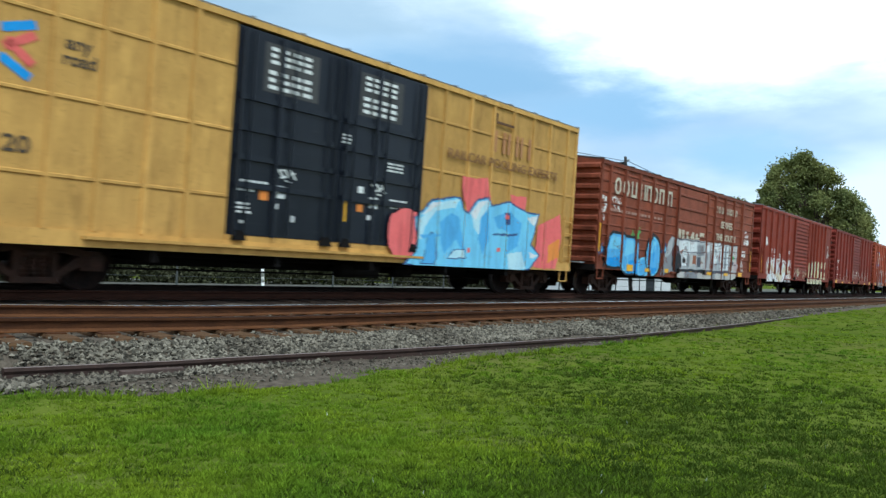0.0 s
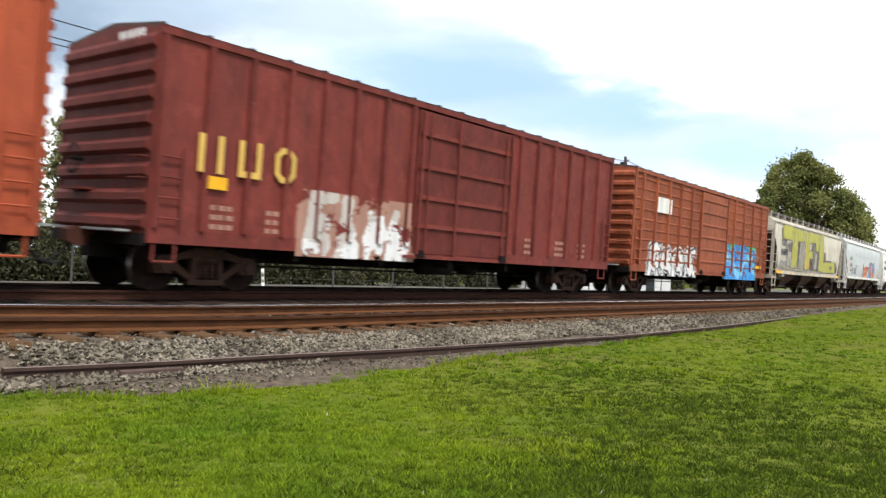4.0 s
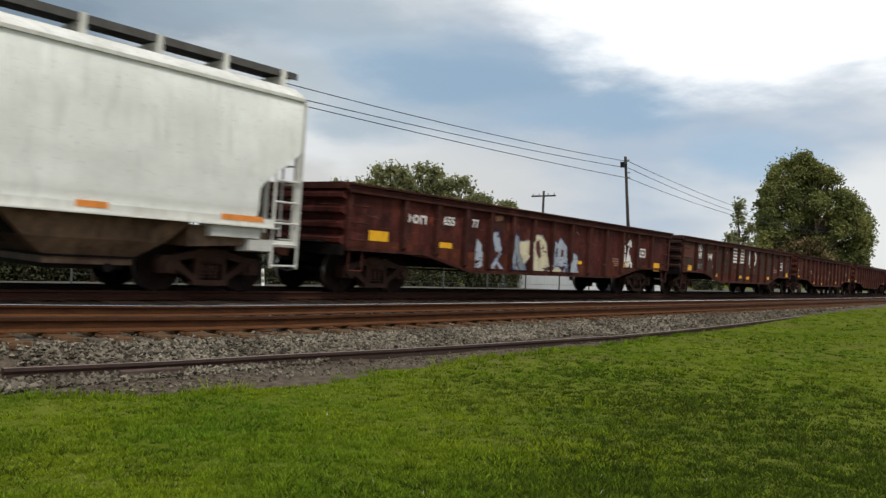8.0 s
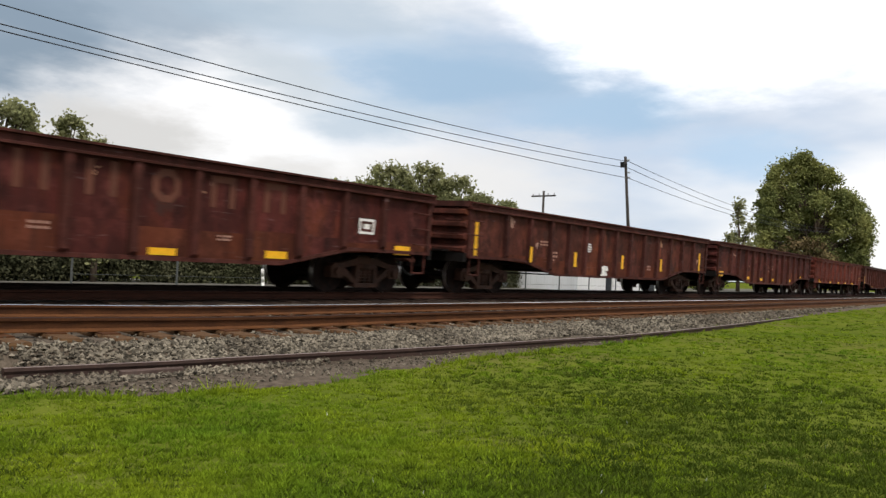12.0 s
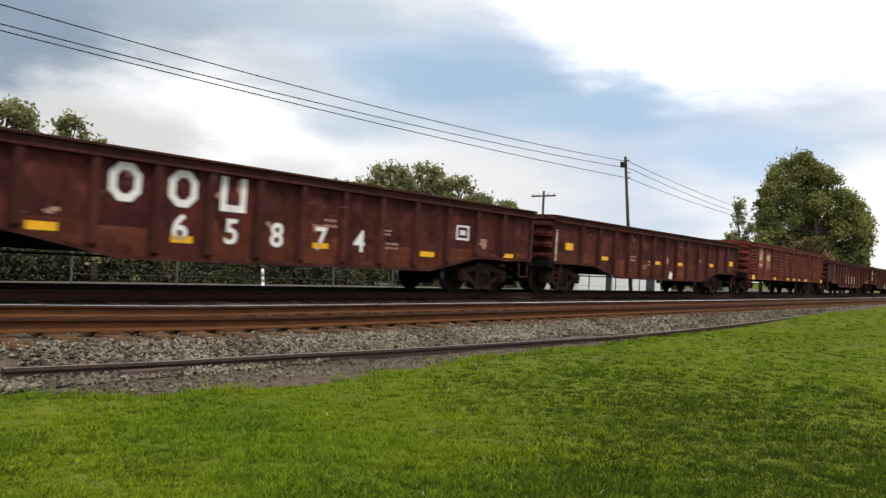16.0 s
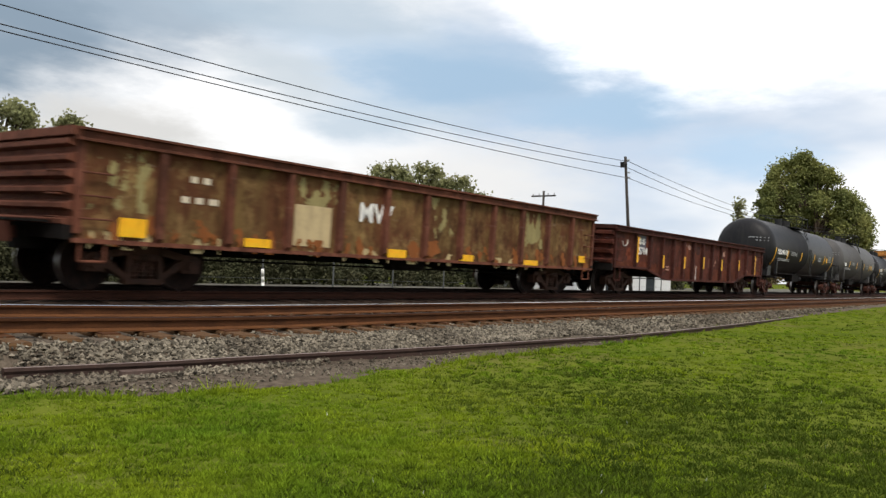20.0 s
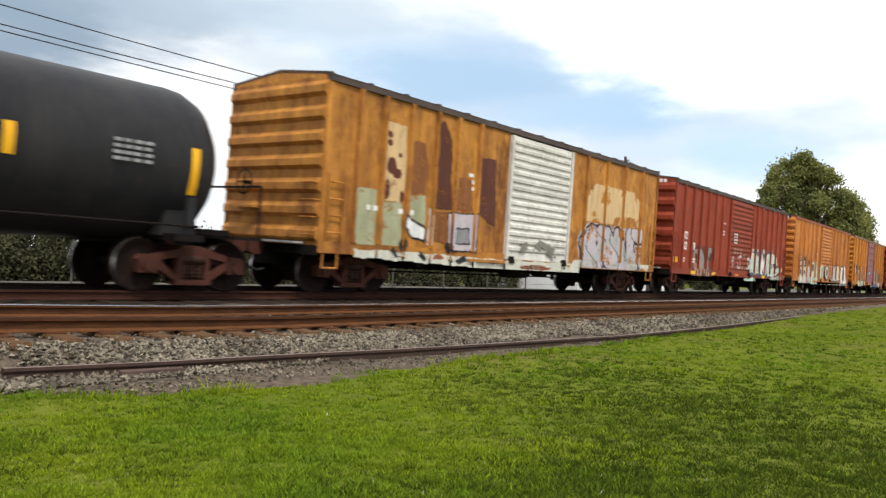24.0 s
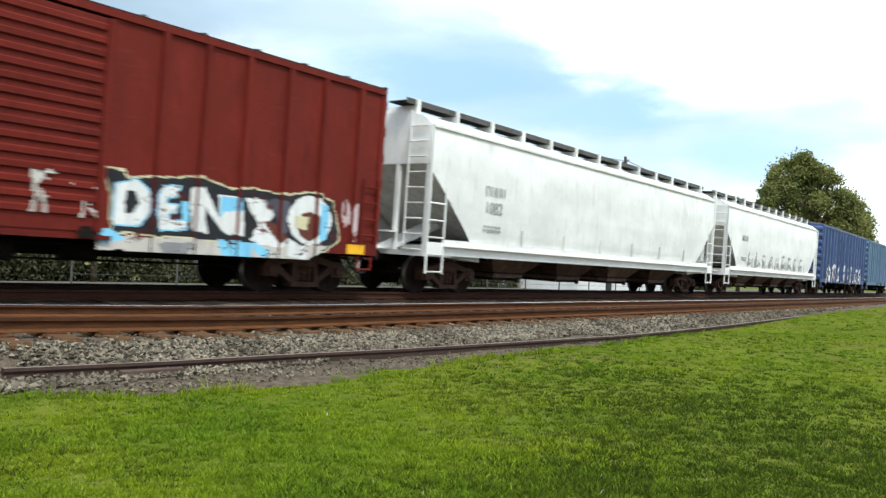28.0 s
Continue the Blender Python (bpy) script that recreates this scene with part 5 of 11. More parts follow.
        for z in [z0 + 0.35 + 0.35 * i for i in range(4)]:
            lg.path([(x, yl - 0.2, z), (x + o * 0.13, yl - 0.2, z), (x + o * 0.13, yl + 0.2, z), (x, yl + 0.2, z)], 0.016)
        part("end_ladder", lg, [trim], car)
    bw = Geo().spin([(0.25, -0.015), (0.28, 0.0), (0.25, 0.015)], 16, 0, "x").rod((0, -0.26, 0), (0, 0.26, 0), 0.014, 6).rod((0, 0, -0.26), (0, 0, 0.26), 0.014, 6).rod((-0.02, 0, 0), (0.2, 0, 0), 0.04, 6)
    part("brake_wheel", bw, [M_UNDER], car, loc=(a - 0.24, 0.65, z0 + 1.4))
    rf = Geo().add([(x, y, z) for x in (a, b) for y, z in ((-HALF - 0.05, H + 0.0), (0, H + roof_up), (HALF + 0.05, H + 0.0), (HALF + 0.05, H - 0.03), (0, H + roof_up - 0.05), (-HALF - 0.05, H - 0.03))],
                   [(i, (i + 1) % 6, (i + 1) % 6 + 6, i + 6) for i in range(6)] + [(5, 4, 3, 2, 1, 0), (6, 7, 8, 9, 10, 11)])
    roof = part("roof", rf, [roof_mt], car)
    for i in range(bays + 1):
        x = a + 0.03 + (L - 0.06) * i / bays
        part("roof_seam", Geo().add([(xx, y, z) for xx in (x - 0.03, x + 0.03) for y, z in ((-HALF - 0.06, H + 0.03), (0, H + roof_up + 0.03), (HALF + 0.06, H + 0.03), (HALF + 0.05, H - 0.0), (0, H + roof_up), (-HALF - 0.05, H - 0.0))],
                                    [(i2, (i2 + 1) % 6, (i2 + 1) % 6 + 6, i2 + 6) for i2 in range(6)] + [(5, 4, 3, 2, 1, 0), (6, 7, 8, 9, 10, 11)]), [roof_mt], roof)
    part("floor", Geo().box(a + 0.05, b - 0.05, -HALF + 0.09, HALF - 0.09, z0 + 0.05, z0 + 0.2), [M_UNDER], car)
    underframe(car, L, z0, trim, sill)
    ladder(car, a + 0.32, z0 + 0.25, z0 + 1.6, trim, n=4)
    ladder(car, b - 0.32, z0 + 0.25, z0 + 1.6, trim, n=4)
    for x in (a + 0.32, b - 0.32):
        part("stirrup", Geo().path([(x - 0.2, -HALF, z0 + 0.05), (x - 0.2, -HALF, z0 - 0.3), (x + 0.2, -HALF, z0 - 0.3), (x + 0.2, -HALF, z0 + 0.05)], 0.022), [trim], car)
    running_gear(car, L, tone)
    return car, xs


def underframe(car, L, z0, trim, sill="straight"):
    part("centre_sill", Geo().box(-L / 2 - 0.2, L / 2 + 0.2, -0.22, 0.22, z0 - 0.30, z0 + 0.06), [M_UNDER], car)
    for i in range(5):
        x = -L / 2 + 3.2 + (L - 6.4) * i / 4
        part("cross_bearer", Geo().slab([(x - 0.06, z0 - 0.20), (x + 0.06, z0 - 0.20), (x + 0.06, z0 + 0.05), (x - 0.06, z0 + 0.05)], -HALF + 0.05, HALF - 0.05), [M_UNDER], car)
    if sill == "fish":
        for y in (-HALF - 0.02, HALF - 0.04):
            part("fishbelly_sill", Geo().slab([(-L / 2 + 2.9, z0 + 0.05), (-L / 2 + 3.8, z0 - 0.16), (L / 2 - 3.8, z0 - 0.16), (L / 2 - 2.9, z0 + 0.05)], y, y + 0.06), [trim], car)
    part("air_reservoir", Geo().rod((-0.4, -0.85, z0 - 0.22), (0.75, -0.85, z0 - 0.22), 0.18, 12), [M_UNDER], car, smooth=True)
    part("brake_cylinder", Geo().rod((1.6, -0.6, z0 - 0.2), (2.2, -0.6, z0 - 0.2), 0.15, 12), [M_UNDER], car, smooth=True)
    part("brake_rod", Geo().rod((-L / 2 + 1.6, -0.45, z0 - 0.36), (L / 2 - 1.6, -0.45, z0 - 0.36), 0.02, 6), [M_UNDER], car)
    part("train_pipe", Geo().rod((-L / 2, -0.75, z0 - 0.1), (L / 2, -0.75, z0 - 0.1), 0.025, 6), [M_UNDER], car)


GON_POSTS = [-6.55, -5.4, -4.28, -3.24, -2.22, -1.2, -0.15, 0.95, 2.05, 3.18, 4.35, 5.5, 6.65]


def gondola(label, L, H, mt, trim, bays=14, ribbed=False, plain=(), fish=True, ends=4, tone="dark", floor_mt=None, seam=0.0):
    """An open gondola with outside posts, a heavy top rim and a side that deepens between the trucks."""
    car = thing("gondola", label, "gondola", "freight cars of the passing train")
    a, b = -L / 2, L / 2
    zc, zb = 0.92, (0.56 if fish else 0.78)
    out = [(a, zc), (a + 2.5, zc), (a + 4.3, zb), (b - 4.3, zb), (b - 2.5, zc), (b, zc)] if fish else [(a, 0.78), (b, 0.78)]
    xs = [a + 0.06 + (L - 0.12) * i / bays for i in range(bays + 1)] if bays else [a + 0.06, *GON_POSTS, b - 0.06]

    def low(x):
        for (x1, z1), (x2, z2) in zip(out, out[1:]):
            if x1 <= x <= x2:
                return z1 + (z2 - z1) * (x - x1) / (x2 - x1)
        return out[0][1]

    for y, sgn in ((-HALF, -1), (HALF, 1)):
        for pi, (u, v) in enumerate(zip(xs, xs[1:])):
            g = Geo().slab([(u, low(u) if not seam else seam - 0.1), (v, low(v) if not seam else seam - 0.1), (v, H - 0.1), (u, H - 0.1)], min(y, y - sgn * 0.03), max(y, y - sgn * 0.03))
            if ribbed and pi not in plain:
                nb = 9
                for q in range(nb):
                    z = 1.12 + (H - 1.38) * q / (nb - 1)
                    if sgn < 0:
                        rb = part("rib", Geo().sweep([(y + sgn * 0.078, z - 0.022), (y + sgn * 0.072, z + 0.004), (y, z + 0.052), (y, z - 0.030)][::-sgn], u + 0.15 + 0.03 * math.sin(9 * u + q), v - 0.15 - 0.03 * math.sin(7 * v + 2 * q)), [mt], car)
            part("side_panel", g, [mt], car)
            if seam:
                zs = seam + 0.05 * math.sin(7.1 * u + 3 * seam)
                lp = Geo().slab([(u, low(u)), (v, low(v)), (v, zs), (u, zs)], min(y + sgn * 0.002, y - sgn * 0.03), max(y + sgn * 0.002, y - sgn * 0.03))
                part("lower_panel", lp, [P_LOWRUST if (pi + int(seam * 100)) % 4 else mt], car)
        for x in xs[1:-1]:
            lo = low(x) + 0.03
            w0, w1 = 0.085, 0.06
            yo = y + sgn * 0.11
            vs = [(x - w0, y, lo), (x + w0, y, lo), (x + w0, y, H - 0.19), (x - w0, y, H - 0.19), (x - w1, yo, lo + 0.1), (x + w1, yo, lo + 0.1), (x + w1, yo, H - 0.19), (x - w1, yo, H - 0.19)]
            part("side_post", Geo().add(vs, [(4, 5, 6, 7), (0, 1, 5, 4), (1, 2, 6, 5), (2, 3, 7, 6), (3, 0, 4, 7), (0, 3, 2, 1)]), [trim], car)
        part("top_rim", Geo().sweep([(y + sgn * 0.13, H - 0.20), (y + sgn * 0.13, H - 0.165), (y + sgn * 0.075, H - 0.155), (y + sgn * 0.075, H - 0.055), (y + sgn * 0.14, H - 0.04), (y + sgn * 0.14, H - 0.005), (y + sgn * 0.12, H), (y - sgn * 0.05, H), (y - sgn * 0.05, H - 0.20)][::-sgn], a - 0.03, b + 0.03), [trim], car)
        part("bottom_flange", Geo().slab([(x, z) for x, z in out] + [(x, z + 0.07) for x, z in out[::-1]], min(y, y + sgn * 0.05), max(y, y + sgn * 0.05)), [trim], car)
    for x, o in ((a, -1), (b, 1)):
        part("end_wall", ribbed_end(x, zc + 0.05, H - 0.1, ends, 0.13, o), [mt], car)
        part("end_rim", Geo().box(min(x - o * 0.04, x + o * 0.12), max(x - o * 0.04, x + o * 0.12), -HALF - 0.05, HALF + 0.05, H - 0.13, H + 0.005), [trim], car)
        for y in (-HALF, HALF):
            part("corner_post", Geo().box(min(x, x - o * 0.12), max(x, x - o * 0.12), y - 0.05, y + 0.05, zc, H - 0.13), [trim], car)
        part("end_sill", Geo().box(min(x, x + o * 0.12), max(x, x + o * 0.12), -HALF, HALF, zc - 0.1, zc + 0.12), [M_UNDER], car)
        lg = Geo()
        for z in (1.15, 1.5, 1.85):
            lg.path([(x, -1.35, z), (x + o * 0.16, -1.35, z), (x + o * 0.16, -0.95, z), (x, -0.95, z)], 0.016)
        part("end_ladder", lg, [trim], car)
        part("crossover_platform", Geo().box(min(x + o * 0.12, x + o * 0.36), max(x + o * 0.12, x + o * 0.36), -1.1, 1.1, zc + 0.14, zc + 0.18), [M_UNDER], car)
    grab_irons(car, (a + 0.33, b - 0.33), (1.15, 1.5, 1.85), trim)
    for x in (a + 0.33, b - 0.33):
        part("stirrup", Geo().path([(x - 0.2, -HALF, zc), (x - 0.2, -HALF, 0.5), (x + 0.2, -HALF, 0.5), (x + 0.2, -HALF, zc)], 0.022), [trim], car)
    part("floor", Geo().box(a + 0.06, b - 0.06, -HALF + 0.035, HALF - 0.035, 0.94, 1.04), [floor_mt or mt], car)
    underframe(car, L, 0.92, trim)
    running_gear(car, L, tone)
    return car, xs


def hopper(label, L, H, mt, trim, under, bays=3, cut="round", tone="dark", zs=1.38, slope_mt=None, pitch=None):
    """A covered hopper with bulging sides, sloped end sheets, chutes below and a walkway on its roof."""
    car = thing("covered_hopper", label, "covered hopper", "freight cars of the passing train")
    a, b = -L / 2, L / 2
    ring = [(-HALF + 0.02, zs), (-HALF - 0.02, 1.6), (-HALF - 0.04, 2.3), (-HALF - 0.01, 3.0), (-HALF + 0.03, H - 0.30), (-HALF + 0.10, H - 0.20), (-HALF + 0.34, H - 0.05), (-0.75, H + 0.03), (0, H + 0.06)]
    full = ring + [(-y, z) for y, z in ring[-2::-1]]
    n = len(full)
    # sides: the lower corners are cut away over the trucks
    def reach(z):
        t = max(0.0, min(1.0, (z - zs) / (H - (0.82 if cut == "round" else 1.3) - zs)))
        if cut == "notch":
            return 0.95 * max(0.0, min(1.0, (2.75 - z) / 0.75))
        if cut == "round":
            return 1.0 * max(0.0, 1 - t ** 1.9) - 0.12 * max(0.0, 1 - t * 4) ** 2
        return 1.75 * (1 - t) if z < H - 1.2 else 0.0
    fine = []
    for (y0, z0), (y1, z1) in zip(ring, ring[1:]):
        k = 6 if z1 < H - 0.6 else 1
        fine += [(y0 + (y1 - y0) * i / k, z0 + (z1 - z0) * i / k) for i in range(k)]
    fine.append(ring[-1])
    for sgn, nm in ((1, "side_sheet"), (-1, "side_sheet")):
        g = Geo()
        k = len(fine)
        v = [(a + reach(z), sgn * y, z) for y, z in fine] + [(b - reach(z), sgn * y, z) for y, z in fine]
        g.add(v, [((i, i + k, i + 1 + k, i + 1) if sgn > 0 else (i + 1, i + 1 + k, i + k, i)) for i in range(k - 1)])
        g.m = [1 if z > H - 0.31 else 0 for _, z in fine[:-1]]
        part(nm, g, [mt, trim], car, smooth=True)
        y0 = sgn * (-HALF)
        part("side_sill", Geo().box(a + (0.9 if cut == "round" else 0.6), b - (0.9 if cut == "round" else 0.6), min(y0, y0 - sgn * 0.07), max(y0, y0 - sgn * 0.07), zs - 0.13, zs + 0.02), [trim], car)
        part("sill_lip", Geo().box(a + (0.9 if cut == "round" else 0.6), b - (0.9 if cut == "round" else 0.6), min(y0 - sgn * 0.03, y0 - sgn * 0.16), max(y0 - sgn * 0.03, y0 - sgn * 0.16), zs - 0.15, zs - 0.125), [trim], car)
        part("top_rail", Geo().box(a + 0.02, b - 0.02, min(y0 * 0.99, y0 * 1.01), max(y0 * 0.93, y0 * 1.03), H - 0.335, H - 0.275), [trim], car)
    for x, o in ((a, -1), (b, 1)):
        # end sheet: upright at the top, then sloping inwards below
        zc = H - (0.8 if cut == "round" else 1.2 if cut == "slope" else 1.3)
        pts = [(y, z) for y, z in full if z > zc]
        yy = HALF + 0.0
        g = Geo()
        top = [(x, y, z) for y, z in pts]
        g.add([(x, -yy, zc)] + top + [(x, yy, zc)], [tuple(range(len(top) + 2))])
        part("end_sheet", g, [mt], car)
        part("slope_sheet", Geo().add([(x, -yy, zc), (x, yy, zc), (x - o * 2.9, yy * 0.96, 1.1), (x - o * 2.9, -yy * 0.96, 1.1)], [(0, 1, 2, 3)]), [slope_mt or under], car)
        part("end_sill", Geo().box(min(x + o * 0.05, x - o * 1.0), max(x + o * 0.05, x - o * 1.0), -HALF, HALF, 0.90, 1.02), [trim], car)
        for y in (-HALF + 0.05, HALF - 0.05, -0.55, 0.55):
            part("end_post", Geo().box(min(x, x - o * 0.10), max(x, x - o * 0.10), y - 0.05, y + 0.05, 1.02, zc + 0.05), [trim], car)
        part("end_brace", Geo().slab([(x - o * 0.1, 1.0), (x - o * 0.25, 1.0), (x - o * 2.2, 1.7), (x - o * 2.1, 1.8)][::o], -0.3, 0.3), [trim], car)
        part("bolster_box", Geo().slab([(x - o * 0.6, 0.92), (x - o * 2.3, 0.82), (x - o * 2.3, 1.2), (x - o * 0.6, 1.15)][::o], -HALF + 0.1, HALF - 0.1), [under], car)
        for yl in (-HALF + 0.02,):
            for xl in (x - o * 0.02, x - o * 0.62):
                part("ladder_rail", Geo().rod((xl, yl - 0.06, 0.5), (xl, yl - 0.06, H - (0.3 if xl == x - o * 0.02 else 1.7)), 0.028, 6), [trim], car)
            for i in range(5):
                part("rung", Geo().rod((x - o * 0.02, yl - 0.06, 0.55 + 0.4 * i), (x - o * 0.62, yl - 0.06, 0.55 + 0.4 * i), 0.02, 6), [trim], car)
        for i in range(9):
            z = 1.05 + 0.36 * i
            if z < H - 0.2:
                part("rung", Geo().rod((x + o * 0.06, -HALF + 0.1, z), (x + o * 0.06, -HALF + 0.62, z), 0.018, 6), [trim], car)
        part("end_ladder_rail", Geo().rod((x + o * 0.06, -HALF + 0.62, 1.1), (x + o * 0.06, -HALF + 0.62, H + 0.05), 0.024, 6), [trim], car)
        part("brake_step", Geo().box(min(x, x + o * 0.32), max(x, x + o * 0.32), -0.7, 0.7, 1.42, 1.46), [trim], car)
    # chutes
    pitch = pitch or (L - 5.2) / bays
    for i in range(bays):
        c = pitch * (i - (bays - 1) / 2)
        g = Geo()
        rings = [(min(1.7, pitch * 0.42), HALF - 0.10, zs - 0.02), (1.15, 1.28, 0.85), (0.72, 1.05, 0.56), (0.72, 1.05, 0.44)]
        for hx, hy, z in rings:
            g.v += [(c - hx, -hy, z), (c + hx, -hy, z), (c + hx, hy, z), (c - hx, hy, z)]
        for q in range(3):
            g.f += [(4 * q + e, 4 * q + 4 + e, 4 * q + 4 + (e + 1) % 4, 4 * q + (e + 1) % 4) for e in range(4)]
        g.f.append((15, 14, 13, 12))
        g.m = [0] * len(g.f)
        ch = part("chute", g, [under], car)
        part("chute_seam", Geo().box(c - 0.78, c + 0.78, -1.11, 1.11, 0.55, 0.585), [M_UNDER], ch)
        part("outlet_gate", Geo().box(c - 0.62, c + 0.62, -0.95, 0.95, 0.36, 0.44).rod((c + 0.2, -1.25, 0.40), (c + 0.2, 1.25, 0.40), 0.035, 8).rod((c + 0.2, -1.27, 0.40), (c + 0.2, -1.19, 0.40), 0.075, 8), [M_UNDER], ch)
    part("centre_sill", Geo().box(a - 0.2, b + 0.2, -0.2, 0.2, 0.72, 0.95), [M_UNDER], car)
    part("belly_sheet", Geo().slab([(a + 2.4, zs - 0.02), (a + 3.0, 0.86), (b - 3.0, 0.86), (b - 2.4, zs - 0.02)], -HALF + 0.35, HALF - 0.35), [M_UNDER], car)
    # walkway
    for y in (-0.62, 0.62):
        part("walkway", Geo().box(a - 0.25, b + 0.25, y - 0.28, y + 0.28, H + 0.24, H + 0.275), [M_UNDER], car)
    part("walkway_edge", Geo().box(a - 0.25, b + 0.25, -0.93, -0.90, H + 0.20, H + 0.33), [M_GRATE], car)
    part("walkway_edge", Geo().box(a - 0.25, b + 0.25, 0.90, 0.93, H + 0.20, H + 0.33), [M_GRATE], car)
    k = 13
    for i in range(k):
        x = a + 0.12 + (L - 0.24) * i / (k - 1)
        part("walkway_bracket", Geo().slab([(x - 0.05, H - 0.08), (x + 0.05, H - 0.08), (x + 0.05, H + 0.34), (x - 0.05, H + 0.34)], -0.99, -0.93), [trim], car)
        part("walkway_bracket", Geo().box(x - 0.04, x + 0.04, -0.93, 0.93, H + 0.05, H + 0.20), [trim], car)
    part("roof_hatch", Geo().box(a + 0.6, b - 0.6, -0.24, 0.24, H + 0.05, H + 0.20), [mt], car)
    running_gear(car, L, tone, 1.55)
    return car


def tank_car(label, L, mt, seed=0, stripes=(), tone="rusty", R=1.50, ZC=2.50, nose=0.16):
    """A tank car: a long shell with dished heads on stub sills, and a railed platform round its manway."""
    car = thing("tank_car", label, "tank car", "freight cars of the passing train")
    hl = L / 2
    g = Geo()
    prof = [(0.0, -hl), (R * 0.45, -hl + 0.06), (R * 0.72, -hl + 0.20), (R * 0.90, -hl + 0.42), (R * 0.98, -hl + 0.68), (R, -hl + 0.95), (R, -0.12), (R + 0.02, -0.1), (R + 0.02, 0.1), (R, 0.12)]
    prof += [(r, -x) for r, x in prof[5::-1]]
    prof = [(r, x - nose if x < -1 else x) for r, x in prof]
    g.spin(prof, 48, 0, "x")
    part("shell", g, [mt], car, smooth=True, loc=(0, 0, ZC))
    for e in (-1, 1):
        c = e * (hl - 0.95)
        part("saddle", Geo().slab([(c - 0.35, 0.98), (c + 0.35, 0.98), (c + 0.25, ZC - R * 0.55), (c - 0.25, ZC - R * 0.55)], -1.15, 1.15), [mt], car)
        part("stub_sill", Geo().box(min(e * (hl - 2.2), e * (hl + 0.75)), max(e * (hl - 2.2), e * (hl + 0.75)), -0.22, 0.22, 0.80, 1.15), [M_UNDER], car)
        part("end_platform", Geo().box(min(e * (hl + 0.02), e * (hl + 0.62)), max(e * (hl + 0.02), e * (hl + 0.62)), -HALF + 0.1, HALF - 0.1, 0.98, 1.04), [M_UNDER], car)
        rail = [(e * (hl + 0.55), -HALF + 0.15, 1.1), (e * (hl + 0.55), -HALF + 0.15, 2.0), (e * (hl + 0.55), HALF - 0.15, 2.0), (e * (hl + 0.55), HALF - 0.15, 1.1)]
        part("end_handrail", Geo().path(rail, 0.022), [M_UNDER], car)
        for y in (-HALF + 0.02, HALF - 0.02):
            part("bolster_arm", Geo().box(c - 0.28, c + 0.28, min(y, 0.3 * y), max(y, 0.3 * y), 0.9, 1.02), [M_UNDER], car)
            part("side_brace", Geo().box(c - 0.08, c + 0.08, min(y, y * 0.94), max(y, y * 0.94), 1.1, ZC - R * 0.42), [mt], car)
    for y in (-HALF, HALF):
        part("side_handrail", Geo().rod((-hl + 0.8, y, 1.16), (hl - 0.8, y, 1.16), 0.02, 6), [M_UNDER], car)
    part("brake_gear", Geo().box(-0.9, 0.5, -0.9, -0.5, 0.75, 1.15).rod((0.7, -0.7, 0.95), (1.5, -0.7, 0.95), 0.16, 10), [M_UNDER], car)
    zt = ZC + R
    part("manway", Geo().rod((0, 0, zt - 0.1), (0, 0, zt + 0.28), 0.36, 16).rod((0, 0, zt + 0.28), (0, 0, zt + 0.36), 0.30, 16), [M_BLACK], car)
    part("valve_housing", Geo().rod((-0.75, 0.1, zt - 0.1), (-0.75, 0.1, zt + 0.42), 0.2, 12), [M_BLACK], car)
    part("valve", Geo().rod((0.7, -0.1, zt - 0.1), (0.7, -0.1, zt + 0.25), 0.1, 10), [M_BLACK], car)
    part("platform", Geo().box(-1.35, 1.35, -1.05, -0.45, zt - 0.10, zt - 0.06).box(-1.35, 1.35, 0.45, 1.05, zt - 0.10, zt - 0.06), [M_BLACK], car)
    for y in (-1.05, 1.05):
        for x in (-1.35, 0.0, 1.35):
            part("rail_post", Geo().rod((x, y, zt - 0.2), (x, y, zt + 0.56), 0.02, 6), [M_BLACK], car)
        for z in (0.56,):
            part("guard_rail", Geo().rod((-1.35, y, zt + z), (1.35, y, zt + z), 0.022, 6), [M_BLACK], car)
    for x in (-1.35, 1.35):
        part("guard_rail", Geo().rod((x, -1.05, zt + 0.56), (x, 1.05, zt + 0.56), 0.022, 6), [M_BLACK], car)
    la = Geo()
    for x in (0.35, 0.75):
        la.path([(x, -R * 1.02, 1.15), (x, -R * 1.03, ZC), (x, -R * 0.8, ZC + R * 0.68), (x, -1.05, zt - 0.1)], 0.02)
    for z in (1.2, 1.5, 1.8, 2.1, 2.4, 2.7):
        la.rod((0.35, -R * 1.03, z), (0.75, -R * 1.03, z), 0.016)
    part("side_ladder", la, [M_BLACK], car)
    for i, (z, n) in enumerate(((2.95, 6), (2.80, 4))):
        hb = Geo()
        for q in range(n):
            y = -1.25 + q * 0.16
            rr = math.hypot(y, z - ZC)
            xh = float(np.interp(rr, [0, R * 0.45, R * 0.72, R * 0.90, R * 0.98], [-hl - nose, -hl - nose + 0.06, -hl - nose + 0.20, -hl - nose + 0.42, -hl - nose + 0.68]))
            hb.box(xh - 0.03, xh - 0.02, y, y + 0.13, z - 0.03, z + 0.03)
        tagged(part("stencil_mark", hb, [M_GREY], car), kind="stuff")
    for x, z0, z1, w in stripes:
        sg = Geo()
        a0, a1 = math.asin((z0 - ZC) / R), math.asin((z1 - ZC) / R)
        k = 8
        vs = []
        for i in range(k + 1):
            t = a0 + (a1 - a0) * i / k
            for xx in (x - w / 2, x + w / 2):
                vs.append((xx, -(R + 0.008) * math.cos(t), ZC + (R + 0.008) * math.sin(t)))
        sg.add(vs, [(2 * i, 2 * i + 1, 2 * i + 3, 2 * i + 2) for i in range(k)])
